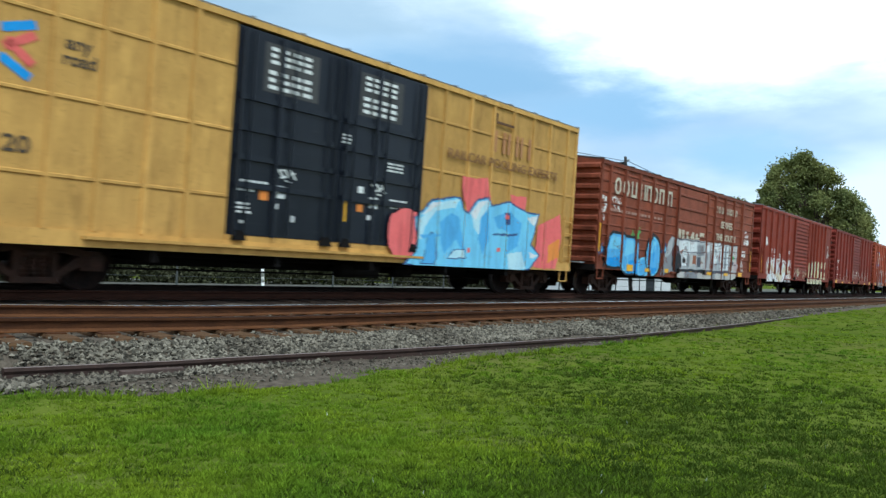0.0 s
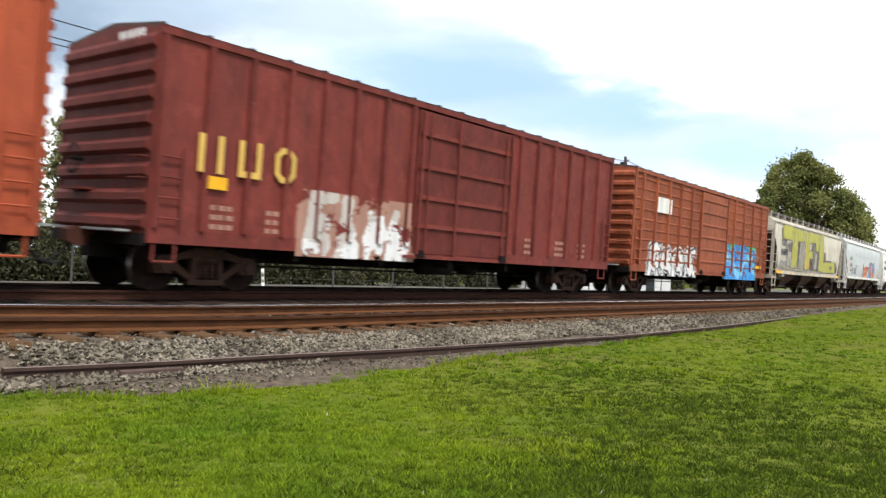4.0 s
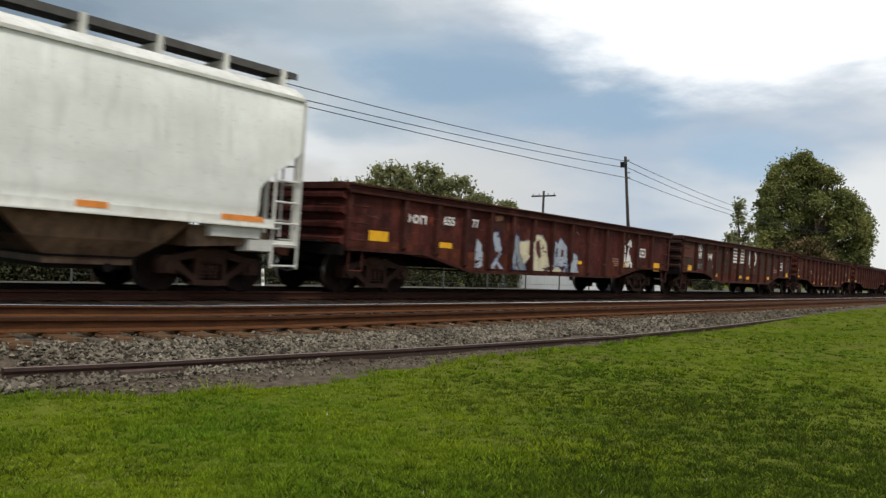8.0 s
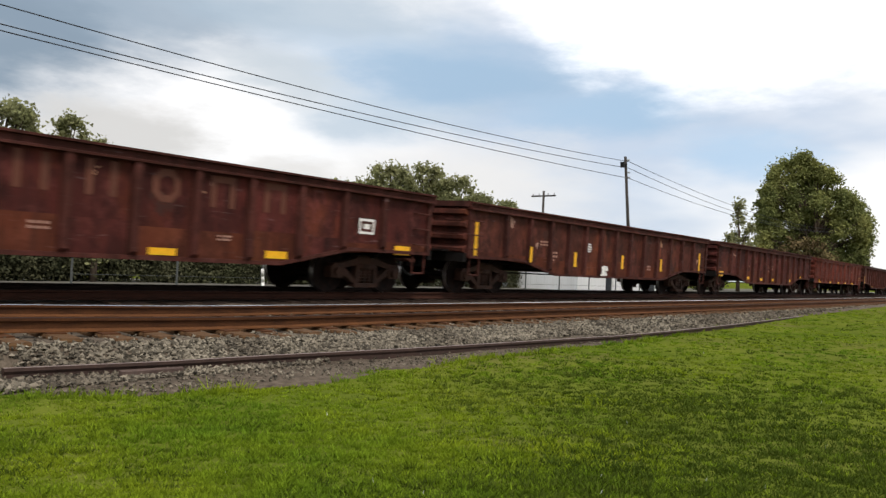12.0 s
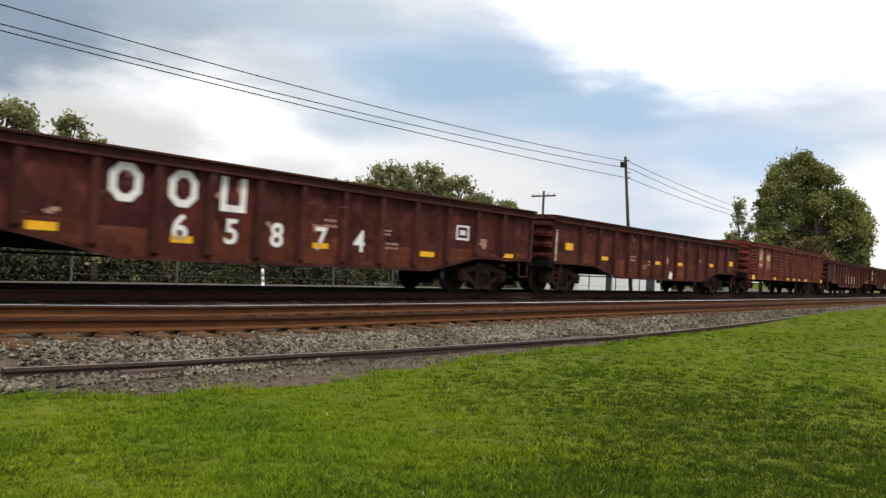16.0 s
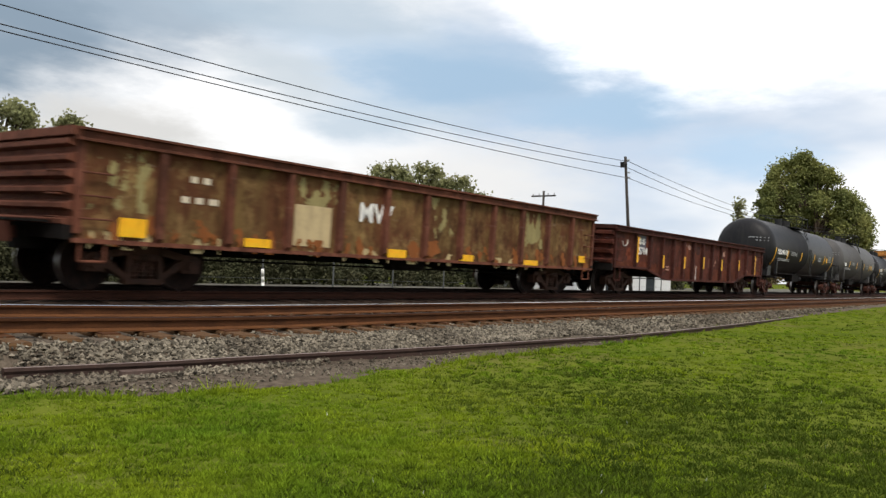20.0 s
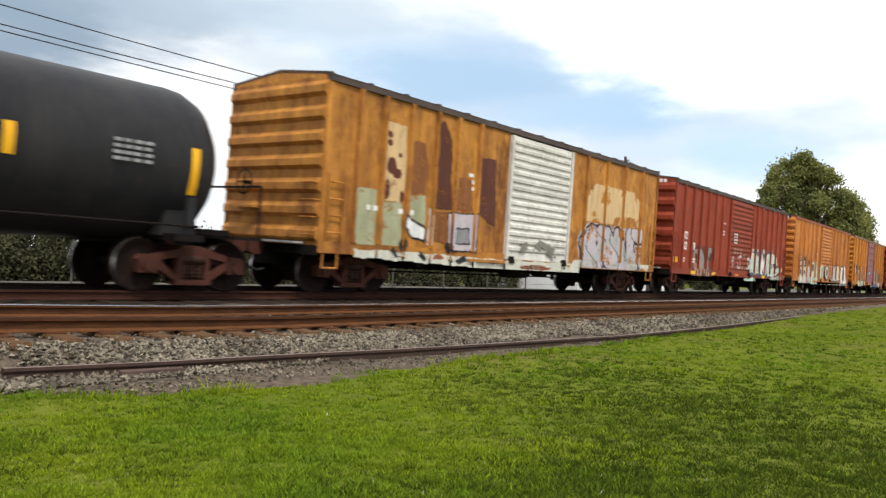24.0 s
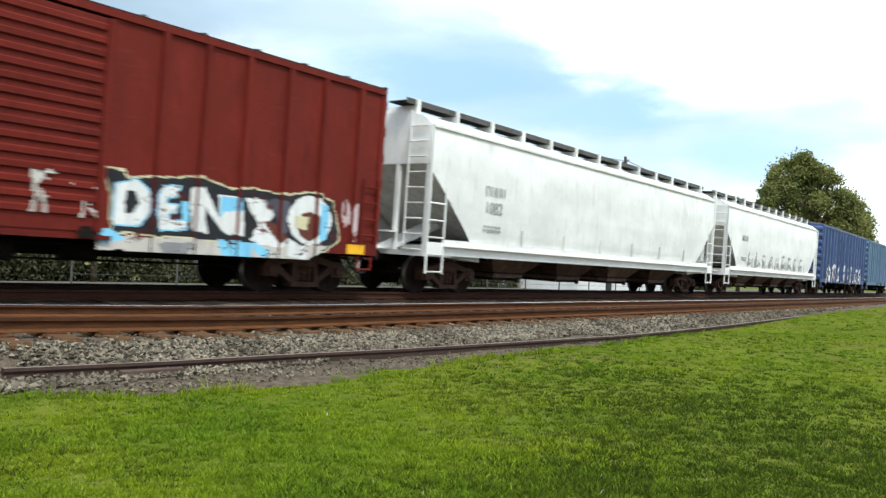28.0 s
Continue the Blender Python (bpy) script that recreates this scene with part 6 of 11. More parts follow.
        part("reflector", sg, [M_YELLOW], car, "yellow reflective stripe")
    running_gear(car, L + 1.2, tone, 1.15, 0.27)
    return car


# ---- the cars, from the front of the train to its rear ----
TRAIN = []


def couple(car, front, rear):
    """Put a car in the train by the arc length of its two ends at the start."""
    mid = (front + rear) / 2
    car.matrix_basis = car_pose(mid)
    TRAIN.append((car, mid))


P_TTX = paint("boxcar_yellow", (0.55, 0.315, 0.085), (0.38, 0.20, 0.055), 0.45, mottle=0.3)
P_TTXD = paint("door_black", (0.006, 0.008, 0.014), (0.016, 0.018, 0.024), 0.5, rough=0.30, mottle=0.25, gloss=0.28)
P_SOU = paint("boxcar_brown", (0.210, 0.056, 0.029), (0.130, 0.041, 0.024), 0.6, mottle=0.4)
P_RED = paint("boxcar_red", (0.215, 0.038, 0.021), (0.130, 0.027, 0.018), 0.5)
P_RED2 = paint("boxcar_deep_red", (0.190, 0.032, 0.021), (0.120, 0.025, 0.018), 0.5)
P_ORANGE = paint("boxcar_orange_red", (0.33, 0.070, 0.031), (0.22, 0.05, 0.028), 0.5, (0.10, 0.04, 0.03), 0.68)
P_KCS = paint("boxcar_dull_red", (0.17, 0.036, 0.028), (0.10, 0.03, 0.025), 0.6, mottle=0.5)
P_TAN = paint("boxcar_rust_brown", (0.30, 0.085, 0.04), (0.17, 0.05, 0.03), 0.6, mottle=0.4)
P_RUSTY = paint("boxcar_rusty_yellow", (0.47, 0.21, 0.04), (0.24, 0.085, 0.028), 0.9, (0.10, 0.034, 0.02), 0.58, mottle=0.6)
P_AMBER = paint("boxcar_amber", (0.53, 0.20, 0.045), (0.30, 0.095, 0.03), 0.8, (0.15, 0.05, 0.025), 0.64)
P_AMBER2 = paint("boxcar_golden", (0.49, 0.19, 0.034), (0.28, 0.095, 0.02), 0.8, (0.16, 0.06, 0.03), 0.70)
P_AGR = paint("boxcar_brick_red", (0.262, 0.049, 0.024), (0.130, 0.025, 0.016), 0.5)
P_AGR2 = paint("boxcar_dark_brick", (0.128, 0.015, 0.010), (0.088, 0.013, 0.009), 0.5)
P_BLUE = paint("boxcar_blue", (0.06, 0.10, 0.22), (0.09, 0.10, 0.16), 0.5)
P_BLUE2 = paint("boxcar_grey_blue", (0.12, 0.19, 0.28), (0.10, 0.14, 0.2), 0.5)
P_ROOF = grit("roof_galvanised", (0.33, 0.33, 0.33), (0.20, 0.16, 0.13), 1.5, 0.7, 0.6, 0.2)
P_ROOFD = grit("roof_dark", (0.10, 0.075, 0.065), (0.05, 0.04, 0.035), 1.5, 0.7, 0.7)
P_PURPLE = paint("door_mauve", (0.235, 0.098, 0.102), (0.150, 0.052, 0.048), 0.7, mottle=0.4)
P_WDOOR = paint("door_white", (0.60, 0.59, 0.55), (0.34, 0.32, 0.27), 0.4, mottle=0.5)
P_G1 = paint("gondola_maroon", (0.080, 0.018, 0.014), (0.026, 0.010, 0.008), 0.9, (0.13, 0.034, 0.016), 0.60, 0.7, mottle=1.0)
P_G2 = paint("gondola_rust", (0.083, 0.022, 0.014), (0.034, 0.014, 0.010), 0.9, (0.16, 0.046, 0.020), 0.60, 0.7, mottle=1.0)
P_G3 = paint("gondola_dark", (0.045, 0.026, 0.021), (0.07, 0.034, 0.024), 0.7, (0.11, 0.042, 0.026), 0.66, 0.7, mottle=0.9)
P_GR = paint("gondola_red", (0.150, 0.034, 0.021), (0.080, 0.023, 0.017), 0.8, (0.055, 0.024, 0.02), 0.60, 0.7, mottle=0.8)
P_OLIVE = paint("gondola_olive", (0.158, 0.102, 0.037), (0.070, 0.026, 0.013), 1.0, (0.092, 0.032, 0.016), 0.50, 0.8, mottle=1.0)
P_RIM = paint("rim_dark_rust", (0.068, 0.020, 0.015), (0.034, 0.014, 0.010), 0.7, rough=0.75, mottle=0.9)
P_LOWRUST = paint("sheet_bright_rust", (0.098, 0.026, 0.013), (0.050, 0.017, 0.011), 0.8, (0.19, 0.060, 0.026), 0.62, 0.75, mottle=1.0)
P_RIM2 = paint("rim_rust", (0.14, 0.05, 0.03), (0.07, 0.03, 0.02), 0.7, rough=0.75, mottle=0.9)
P_HGREY = paint("hopper_pale_grey", (0.616, 0.572, 0.473), (0.396, 0.363, 0.286), 0.5, mottle=0.2)
P_HCREAM = paint("hopper_cream_trim", (0.50, 0.46, 0.38), (0.20, 0.16, 0.12), 0.6, mottle=0.5)
P_CHORD = paint("chord_worn_brown", (0.22, 0.125, 0.06), (0.10, 0.05, 0.03), 0.9, (0.48, 0.42, 0.34), 0.62, mottle=1.0)
P_LIME = paint("faded_lime", (0.45, 0.43, 0.095), (0.26, 0.24, 0.075), 0.45, mottle=0.2)
P_GRIME = paint("streaked_grime", (0.20, 0.185, 0.155), (0.035, 0.030, 0.026), 1.0, mottle=0.5)
P_WASH = paint("grey_wash", (0.391, 0.365, 0.315), (0.136, 0.119, 0.098), 0.75, mottle=0.3)
P_HBLUE = paint("hopper_grey", (0.41, 0.44, 0.44), (0.33, 0.34, 0.33), 0.22, mottle=0.08)
P_HWHITE = paint("hopper_white", (0.67, 0.68, 0.64), (0.56, 0.55, 0.50), 0.25, mottle=0.06)
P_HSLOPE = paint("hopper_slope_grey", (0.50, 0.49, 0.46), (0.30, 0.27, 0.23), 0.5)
P_HBRIGHT = paint("hopper_bright_white", (0.68, 0.68, 0.67), (0.58, 0.57, 0.53), 0.25, mottle=0.05)
P_HTRIM = paint("hopper_trim", (0.62, 0.62, 0.58), (0.40, 0.36, 0.30), 0.4, mottle=0.15)
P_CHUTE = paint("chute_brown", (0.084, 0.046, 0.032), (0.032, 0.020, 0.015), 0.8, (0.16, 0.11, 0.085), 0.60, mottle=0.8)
P_TANK = paint("tank_black", (0.017, 0.017, 0.019), (0.038, 0.036, 0.034), 0.5, rough=0.42, mottle=0.1)
P_TANK2 = paint("tank_charcoal", (0.062, 0.060, 0.060), (0.10, 0.093, 0.088), 0.6, rough=0.5, mottle=0.15)


G_BLUE, G_PALE, G_WHITE, G_RED = flat("spray_blue", (0.05, 0.30, 0.72)), flat("spray_sky_blue", (0.22, 0.55, 0.80)), flat("spray_white", (0.72, 0.73, 0.72)), flat("spray_red", (0.75, 0.14, 0.12))
G_SILVER, G_BLACK, G_CREAM, G_GREEN = flat("spray_silver", (0.42, 0.42, 0.42)), flat("spray_black", (0.022, 0.022, 0.026)), flat("spray_cream", (0.62, 0.55, 0.38)), flat("spray_green", (0.10, 0.38, 0.10))
G_MINT, G_ORANGE, G_DIRT = flat("spray_mint", (0.45, 0.58, 0.48)), flat("spray_orange", (0.75, 0.25, 0.05)), flat("dirt_streak", (0.20, 0.19, 0.16))
G_PINK, G_NAVY, G_PALEW, G_FADE = flat("spray_coral", (0.78, 0.26, 0.20)), flat("spray_navy", (0.05, 0.09, 0.22)), flat("spray_chalk", (0.50, 0.47, 0.43)), flat("faded_chalk", (0.36, 0.20, 0.15))
G_DARKR, G_GREY, G_OVER, G_PATCH = flat("overpaint_dark", (0.09, 0.03, 0.03)), flat("spray_grey", (0.24, 0.24, 0.25)), flat("overpaint_rust", (0.28, 0.09, 0.04)), flat("bare_rust", (0.10, 0.035, 0.022))
G_SMOKE, G_EMBER = flat("smoke_stain", (0.050, 0.019, 0.014), 0.8), flat("bright_rust", (0.155, 0.038, 0.017), 0.8)
G_SAGEP = flat("spray_dull_sage", (0.27, 0.29, 0.22))
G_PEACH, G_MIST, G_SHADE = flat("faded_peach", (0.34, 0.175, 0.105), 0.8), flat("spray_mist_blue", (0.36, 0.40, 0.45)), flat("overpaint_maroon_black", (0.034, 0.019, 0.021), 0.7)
G_LEMON, G_SLATE, G_LILACW = flat("spray_pale_lemon", (0.60, 0.56, 0.36)), flat("spray_slate", (0.085, 0.085, 0.11)), flat("spray_pale_lilac", (0.52, 0.40, 0.40))
G_DULLBLUE, G_ORANGE2, G_BROWNR = flat("spray_dull_blue", (0.10, 0.22, 0.46)), flat("spray_brick_orange", (0.36, 0.09, 0.035)), flat("repaint_red_brown", (0.125, 0.042, 0.03))
G_STRAWP = flat("weathered_placard", (0.46, 0.36, 0.20), 0.8)
BOX_POSTS = [-7.16, -5.99, -4.81, -3.67, -2.48, 2.72, 4.05, 5.35, 6.67]

# 1
c, xs = boxcar("yellow boxcar with tall black double plug doors and blue graffiti", 16.6, 4.98, P_TTX, P_TTX, P_ROOF, "plug", (-3.82, 1.34), [-7.75, -6.95, -6.19, -5.4, -4.63, 2.05, 3.06, 4.02, 4.93, 5.9, 6.78, 7.74], 9, hlines=[1.75, 2.92, 4.08], door_mt=P_TTXD, post_half=0.05, post_deep=0.05, bays=14, z0=0.72, door_up=0.36, rails=(1.98, 2.48, 3.0, 3.56))
couple(c, 3.65, 20.25)
px = [2.05, 3.06, 4.02, 4.93, 5.9, 6.78, 7.74]
G_SKY, G_CORAL, G_ICE = flat("spray_clear_blue", (0.13, 0.40, 0.72)), flat("spray_rose_coral", (0.78, 0.15, 0.14)), flat("spray_ice_blue", (0.50, 0.72, 0.80))
mural(c, [(G_CORAL, [(0.24, 1.49), (0.33, 1.74), (0.76, 1.96), (1.16, 1.89), (1.28, 1.02), (1.02, 0.81), (0.54, 0.84), (0.29, 1.14)], None, 0),
          (G_CORAL, [(2.82, 2.88), (3.89, 2.96), (4.08, 2.28), (3.15, 1.93), (2.90, 2.44)], None, 0),
          (G_CORAL, [(4.92, 2.65), (5.69, 2.67), (5.70, 2.13), (5.15, 2.18)], None, 0),
          (G_CORAL, [(6.38, 1.93), (7.53, 2.36), (7.69, 1.64), (7.47, 0.76), (6.28, 0.77)], None, 0),
          (G_ORANGE, [(6.97, 1.44), (7.60, 1.64), (7.59, 1.10), (7.00, 0.92)], None, 0)],
      px, "rose-coral spray-painted patches", depth=0.012, base=HALF + 0.041, door=(0.0, 1.55), worn=-0.1)
mural(c, [(G_PALE, [(1.11, 1.76), (1.53, 2.05), (1.78, 2.23), (2.45, 2.34), (2.82, 2.36), (2.94, 2.11), (3.14, 2.02), (3.48, 2.36), (3.94, 2.48), (4.12, 2.30), (4.94, 2.46), (5.83, 2.24), (6.39, 2.27), (6.25, 1.87), (6.07, 1.40), (6.54, 1.10), (6.06, 0.72), (5.34, 0.64), (1.42, 0.66), (0.85, 0.68), (1.14, 0.93), (1.25, 1.27)], G_NAVY, 0.022),
          (G_ICE, [(1.21, 1.65), (1.78, 2.16), (2.77, 2.32), (2.62, 2.10), (1.94, 2.00), (1.48, 1.58), (1.42, 1.28), (1.23, 1.27)], None, 0),
          (G_ICE, [(3.30, 2.01), (3.61, 2.31), (4.03, 2.42), (4.00, 2.27), (3.62, 1.87), (3.78, 1.42), (3.41, 1.67)], None, 0),
          (G_WHITE, [(1.30, 1.82), (1.78, 2.16), (2.12, 2.22), (1.68, 1.94)], None, 0),
          (G_WHITE, [(3.22, 2.02), (3.57, 2.33), (3.95, 2.41), (3.66, 2.15), (3.47, 1.86)], None, 0),
          (G_SKY, [(1.41, 0.74), (1.75, 1.47), (1.93, 1.44), (2.05, 0.93), (1.94, 0.73)], G_NAVY, 0.012),
          (G_SKY, [(2.04, 1.71), (2.49, 1.96), (2.82, 1.90), (3.11, 1.02), (2.70, 1.36), (2.32, 0.98), (2.15, 1.24)], None, 0),
          (G_ICE, [(2.47, 0.89), (2.66, 1.11), (3.05, 1.12), (3.15, 0.91)], G_NAVY, 0.012),
          (G_SKY, [(3.69, 1.97), (4.01, 2.18), (4.06, 1.43), (3.87, 1.05), (3.63, 1.41)], None, 0),
          (G_SKY, [(4.24, 2.01), (4.97, 2.22), (5.54, 1.92), (5.44, 1.32), (4.85, 1.09), (4.95, 1.68), (4.44, 1.74)], None, 0),
          (G_NAVY, [(4.72, 2.15), (4.94, 2.18), (5.02, 1.88), (4.81, 1.86)], None, 0),
          (G_NAVY, [(4.21, 1.58), (5.39, 1.66), (5.40, 1.60), (4.22, 1.53)], None, 0),
          (G_WHITE, [(5.80, 2.09), (6.36, 2.24), (6.21, 1.91)], None, 0),
          (G_WHITE, [(6.00, 1.19), (6.50, 1.10), (6.12, 0.99)], None, 0),
          (G_ICE, [(4.94, 1.10), (5.63, 1.18), (5.87, 0.73), (5.08, 0.66)], None, 0),
          (G_SKY, [(1.34, 1.38), (2.97, 1.55), (2.98, 1.48), (1.38, 1.31)], None, 0),
          (G_RED, (3.25, 1.11, 0.07, 0.06), None, 0),
          (G_RED, (4.83, 2.06, 0.08, 0.07), None, 0),
          (G_RED, (4.54, 1.18, 0.08, 0.06), None, 0)],
      px, "light blue and white spray-painted lettering", HALF + 0.046, 0.013, door=(0.0, 1.55), worn=-0.1)
for x, z, rz, mt in ((-7.46, 3.78, 18, G_BLUE), (-7.43, 3.58, 32, G_RED), (-7.43, 3.42, -38, G_RED), (-7.48, 3.20, -30, G_BLUE)):
    part("emblem_bar", Geo().box(-0.24, 0.24, -0.006, 0.0, -0.065, 0.065), [mt], c, loc=Matrix.Translation((x, -HALF - 0.004, z)) @ Matrix.Rotation(-radians(rz), 4, "Y"))
letters(c, "any", -6.6, 3.72, 0.20, M_INK)
letters(c, "road", -6.57, 3.48, 0.20, M_INK)
letters(c, "20", -7.39, 2.12, 0.24, M_INK, wide=1.15)
letters(c, "RAILCAR POOLING EXPERTS", 4.7, 3.38, 0.22, flat("mark_faded_brown", (0.25, 0.13, 0.05)), y=-HALF - 0.05, wide=1.25)
blocks(c, [4.3, 4.9, 5.5], 3.95, 0.5, 0.55, flat("mark_faded_red", (0.40, 0.19, 0.08)), y=-HALF - 0.045, kinds="tth")
part("placard_bracket", Geo().slab([(4.06, 4.66), (4.12, 4.66), (4.12, 4.46), (4.86, 4.46), (4.86, 4.40), (4.06, 4.40)], -HALF - 0.07, -HALF - 0.05), [flat("bracket_brown", (0.12, 0.06, 0.03))], c)
for x in (-2.57, -0.11):
    part("stencil_panel", Geo().box(x - 0.66, x + 0.66, -HALF - 0.034, -HALF - 0.031, 3.74, 4.64), [P_TANK2], c)
    marks(c, x, 4.42, 1.05, 0.36, 3, 4, M_WHITE, y=-HALF - 0.035)
    marks(c, x, 3.97, 1.10, 0.40, 3, 4, M_WHITE, y=-HALF - 0.035)
for x, z, w, h, mt in ((-3.06, 1.83, 0.19, 0.17, G_ORANGE), (-2.69, 1.93, 0.24, 0.23, M_WHITE), (-0.58, 1.82, 0.17, 0.16, G_ORANGE), (-0.58, 2.2, 0.15, 0.14, M_WHITE), (-0.17, 1.96, 0.24, 0.24, M_WHITE), (-1.02, 1.74, 0.11, 0.46, M_YELLOW), (-2.77, 1.66, 0.10, 0.10, M_WHITE), (-0.28, 1.64, 0.12, 0.10, M_WHITE), (-2.34, 1.45, 0.07, 0.12, M_WHITE), (-3.50, 1.32, 0.10, 0.06, M_WHITE)):
    part("placard", Geo().box(x - w / 2, x + w / 2, -HALF - 0.045, -HALF - 0.031, z - h / 2, z + h / 2), [mt], c)
for x, z in ((-2.65, 1.95), (-0.13, 1.98)):
    part("stencil_mark", Geo().box(x - 0.04, x + 0.05, -HALF - 0.048, -HALF - 0.046, z - 0.05, z + 0.06), [G_BLACK], c)
for x, z, w, rows in ((-3.28, 2.06, 0.62, 1), (-3.45, 1.93, 0.4, 2), (-3.47, 1.57, 0.34, 3), (-1.05, 3.19, 0.26, 3), (0.46, 2.78, 0.52, 3), (0.62, 2.07, 0.6, 1), (0.5, 1.95, 0.3, 2)):
    marks(c, x, z, w, 0.075 * rows, rows, max(2, int(w / 0.12)), M_WHITE, y=-HALF - 0.035, seed=2)
for x, z in ((-2.56, 2.26), (-0.06, 2.26)):
    g = Geo()
    for u0, w0, u1, w1 in ((-0.22, 0.06, -0.04, 0.10), (-0.20, 0.09, -0.06, -0.06), (-0.04, 0.10, 0.06, -0.05), (-0.14, -0.06, 0.08, 0.0), (0.0, 0.0, 0.20, 0.06), (0.10, 0.10, 0.22, -0.06), (-0.02, -0.10, 0.10, -0.12)):
        g.rod((x + u0, -HALF - 0.036, z + w0), (x + u1, -HALF - 0.036, z + w1), 0.022, 4)
    part("spray_mark", g, [M_WHITE], c, "white spray-painted scribble")

# 2
c, xs = boxcar("weathered brown boxcar with faded lettering and blue and silver graffiti", 15.65, 4.32, P_SOU, P_SOU, P_ROOFD, "plain", (-1.57, 1.67), [-7.24, -6.13, -5.01, -3.85, -2.66, 2.56, 3.76, 4.94, 6.15], 10, hlines=9, sill="fish", bays=14)
couple(c, 21.92, 37.57)
px = [-7.24, -6.13, -5.01, -3.85, -2.66, 2.56, 3.76, 4.94, 6.15]
blocks(c, [-6.67, -6.04, -5.43, -4.71, -4.22, -3.68, -3.09, -2.33], 3.58, 0.42, 0.54, M_CREAM, y=-HALF - 0.03, kinds="soutnspn")
marks(c, -5.0, 2.78, 4.4, 0.16, 1, 16, G_FADE, y=-HALF - 0.025)
blocks(c, [2.76, 3.12, 3.48, 3.84, 4.20, 4.56, 4.92, 5.28], 3.64, 0.22, 0.28, M_CREAM, y=-HALF - 0.03, kinds="southspn")
letters(c, "SERVES", 4.01, 3.01, 0.28, M_CREAM, y=-HALF - 0.06, wide=1.2)
letters(c, "THE SOUTH", 4.00, 2.47, 0.27, M_CREAM, y=-HALF - 0.06, wide=1.2)
mural(c, [(G_SKY, [(-7.85, 1.5), (-7.5, 1.65), (-7.4, 1.45), (-7.7, 1.3)], G_NAVY, 0.03),
          (G_SKY, [(-7.38, 0.95), (-7.35, 1.5), (-7.2, 1.85), (-6.78, 2.07), (-6.1, 2.07), (-5.8, 1.98), (-5.15, 2.0), (-4.86, 1.64), (-4.7, 1.3), (-4.36, 1.15), (-4.2, 0.72), (-5.7, 0.72), (-6.1, 0.92)], G_BLACK, 0.05),
          (G_PALE, [(-7.2, 1.5), (-6.8, 1.95), (-6.2, 1.95), (-6.15, 1.55)], None, 0), (G_PALE, [(-5.9, 1.3), (-5.7, 1.9), (-5.2, 1.9), (-4.95, 1.5)], None, 0), (None, (-5.9, 1.15, 0.3, 0.3), G_PALE, 0.03), (G_SKY, (-4.35, 0.95, 0.4, 0.36), G_PALE, 0.04),
          (G_SKY, (-3.5, 1.42, 0.62, 0.72), G_BLACK, 0.07), (None, (-3.5, 1.4, 0.56, 0.66), G_PALE, 0.025), (G_PALE, [(-3.95, 1.5), (-3.7, 1.95), (-3.3, 1.95), (-3.35, 1.55)], None, 0), (G_BLUE, (-3.45, 1.5, 0.05, 0.32), None, 0), (G_PALE, [(-2.8, 1.56), (-2.65, 1.82), (-2.45, 1.92), (-2.5, 1.65)], G_NAVY, 0.03), (G_BLUE, [(-7.3, 1.2), (-6.2, 1.3), (-6.2, 0.95), (-7.2, 0.98)], None, 0), (G_BLUE, [(-5.7, 0.75), (-5.5, 1.2), (-4.9, 1.2), (-4.8, 0.75)], None, 0), (G_BLUE, [(-3.9, 1.0), (-3.1, 1.0), (-3.3, 0.78), (-3.7, 0.78)], None, 0)],
      px, "bright blue spray-painted lettering", HALF + 0.024)
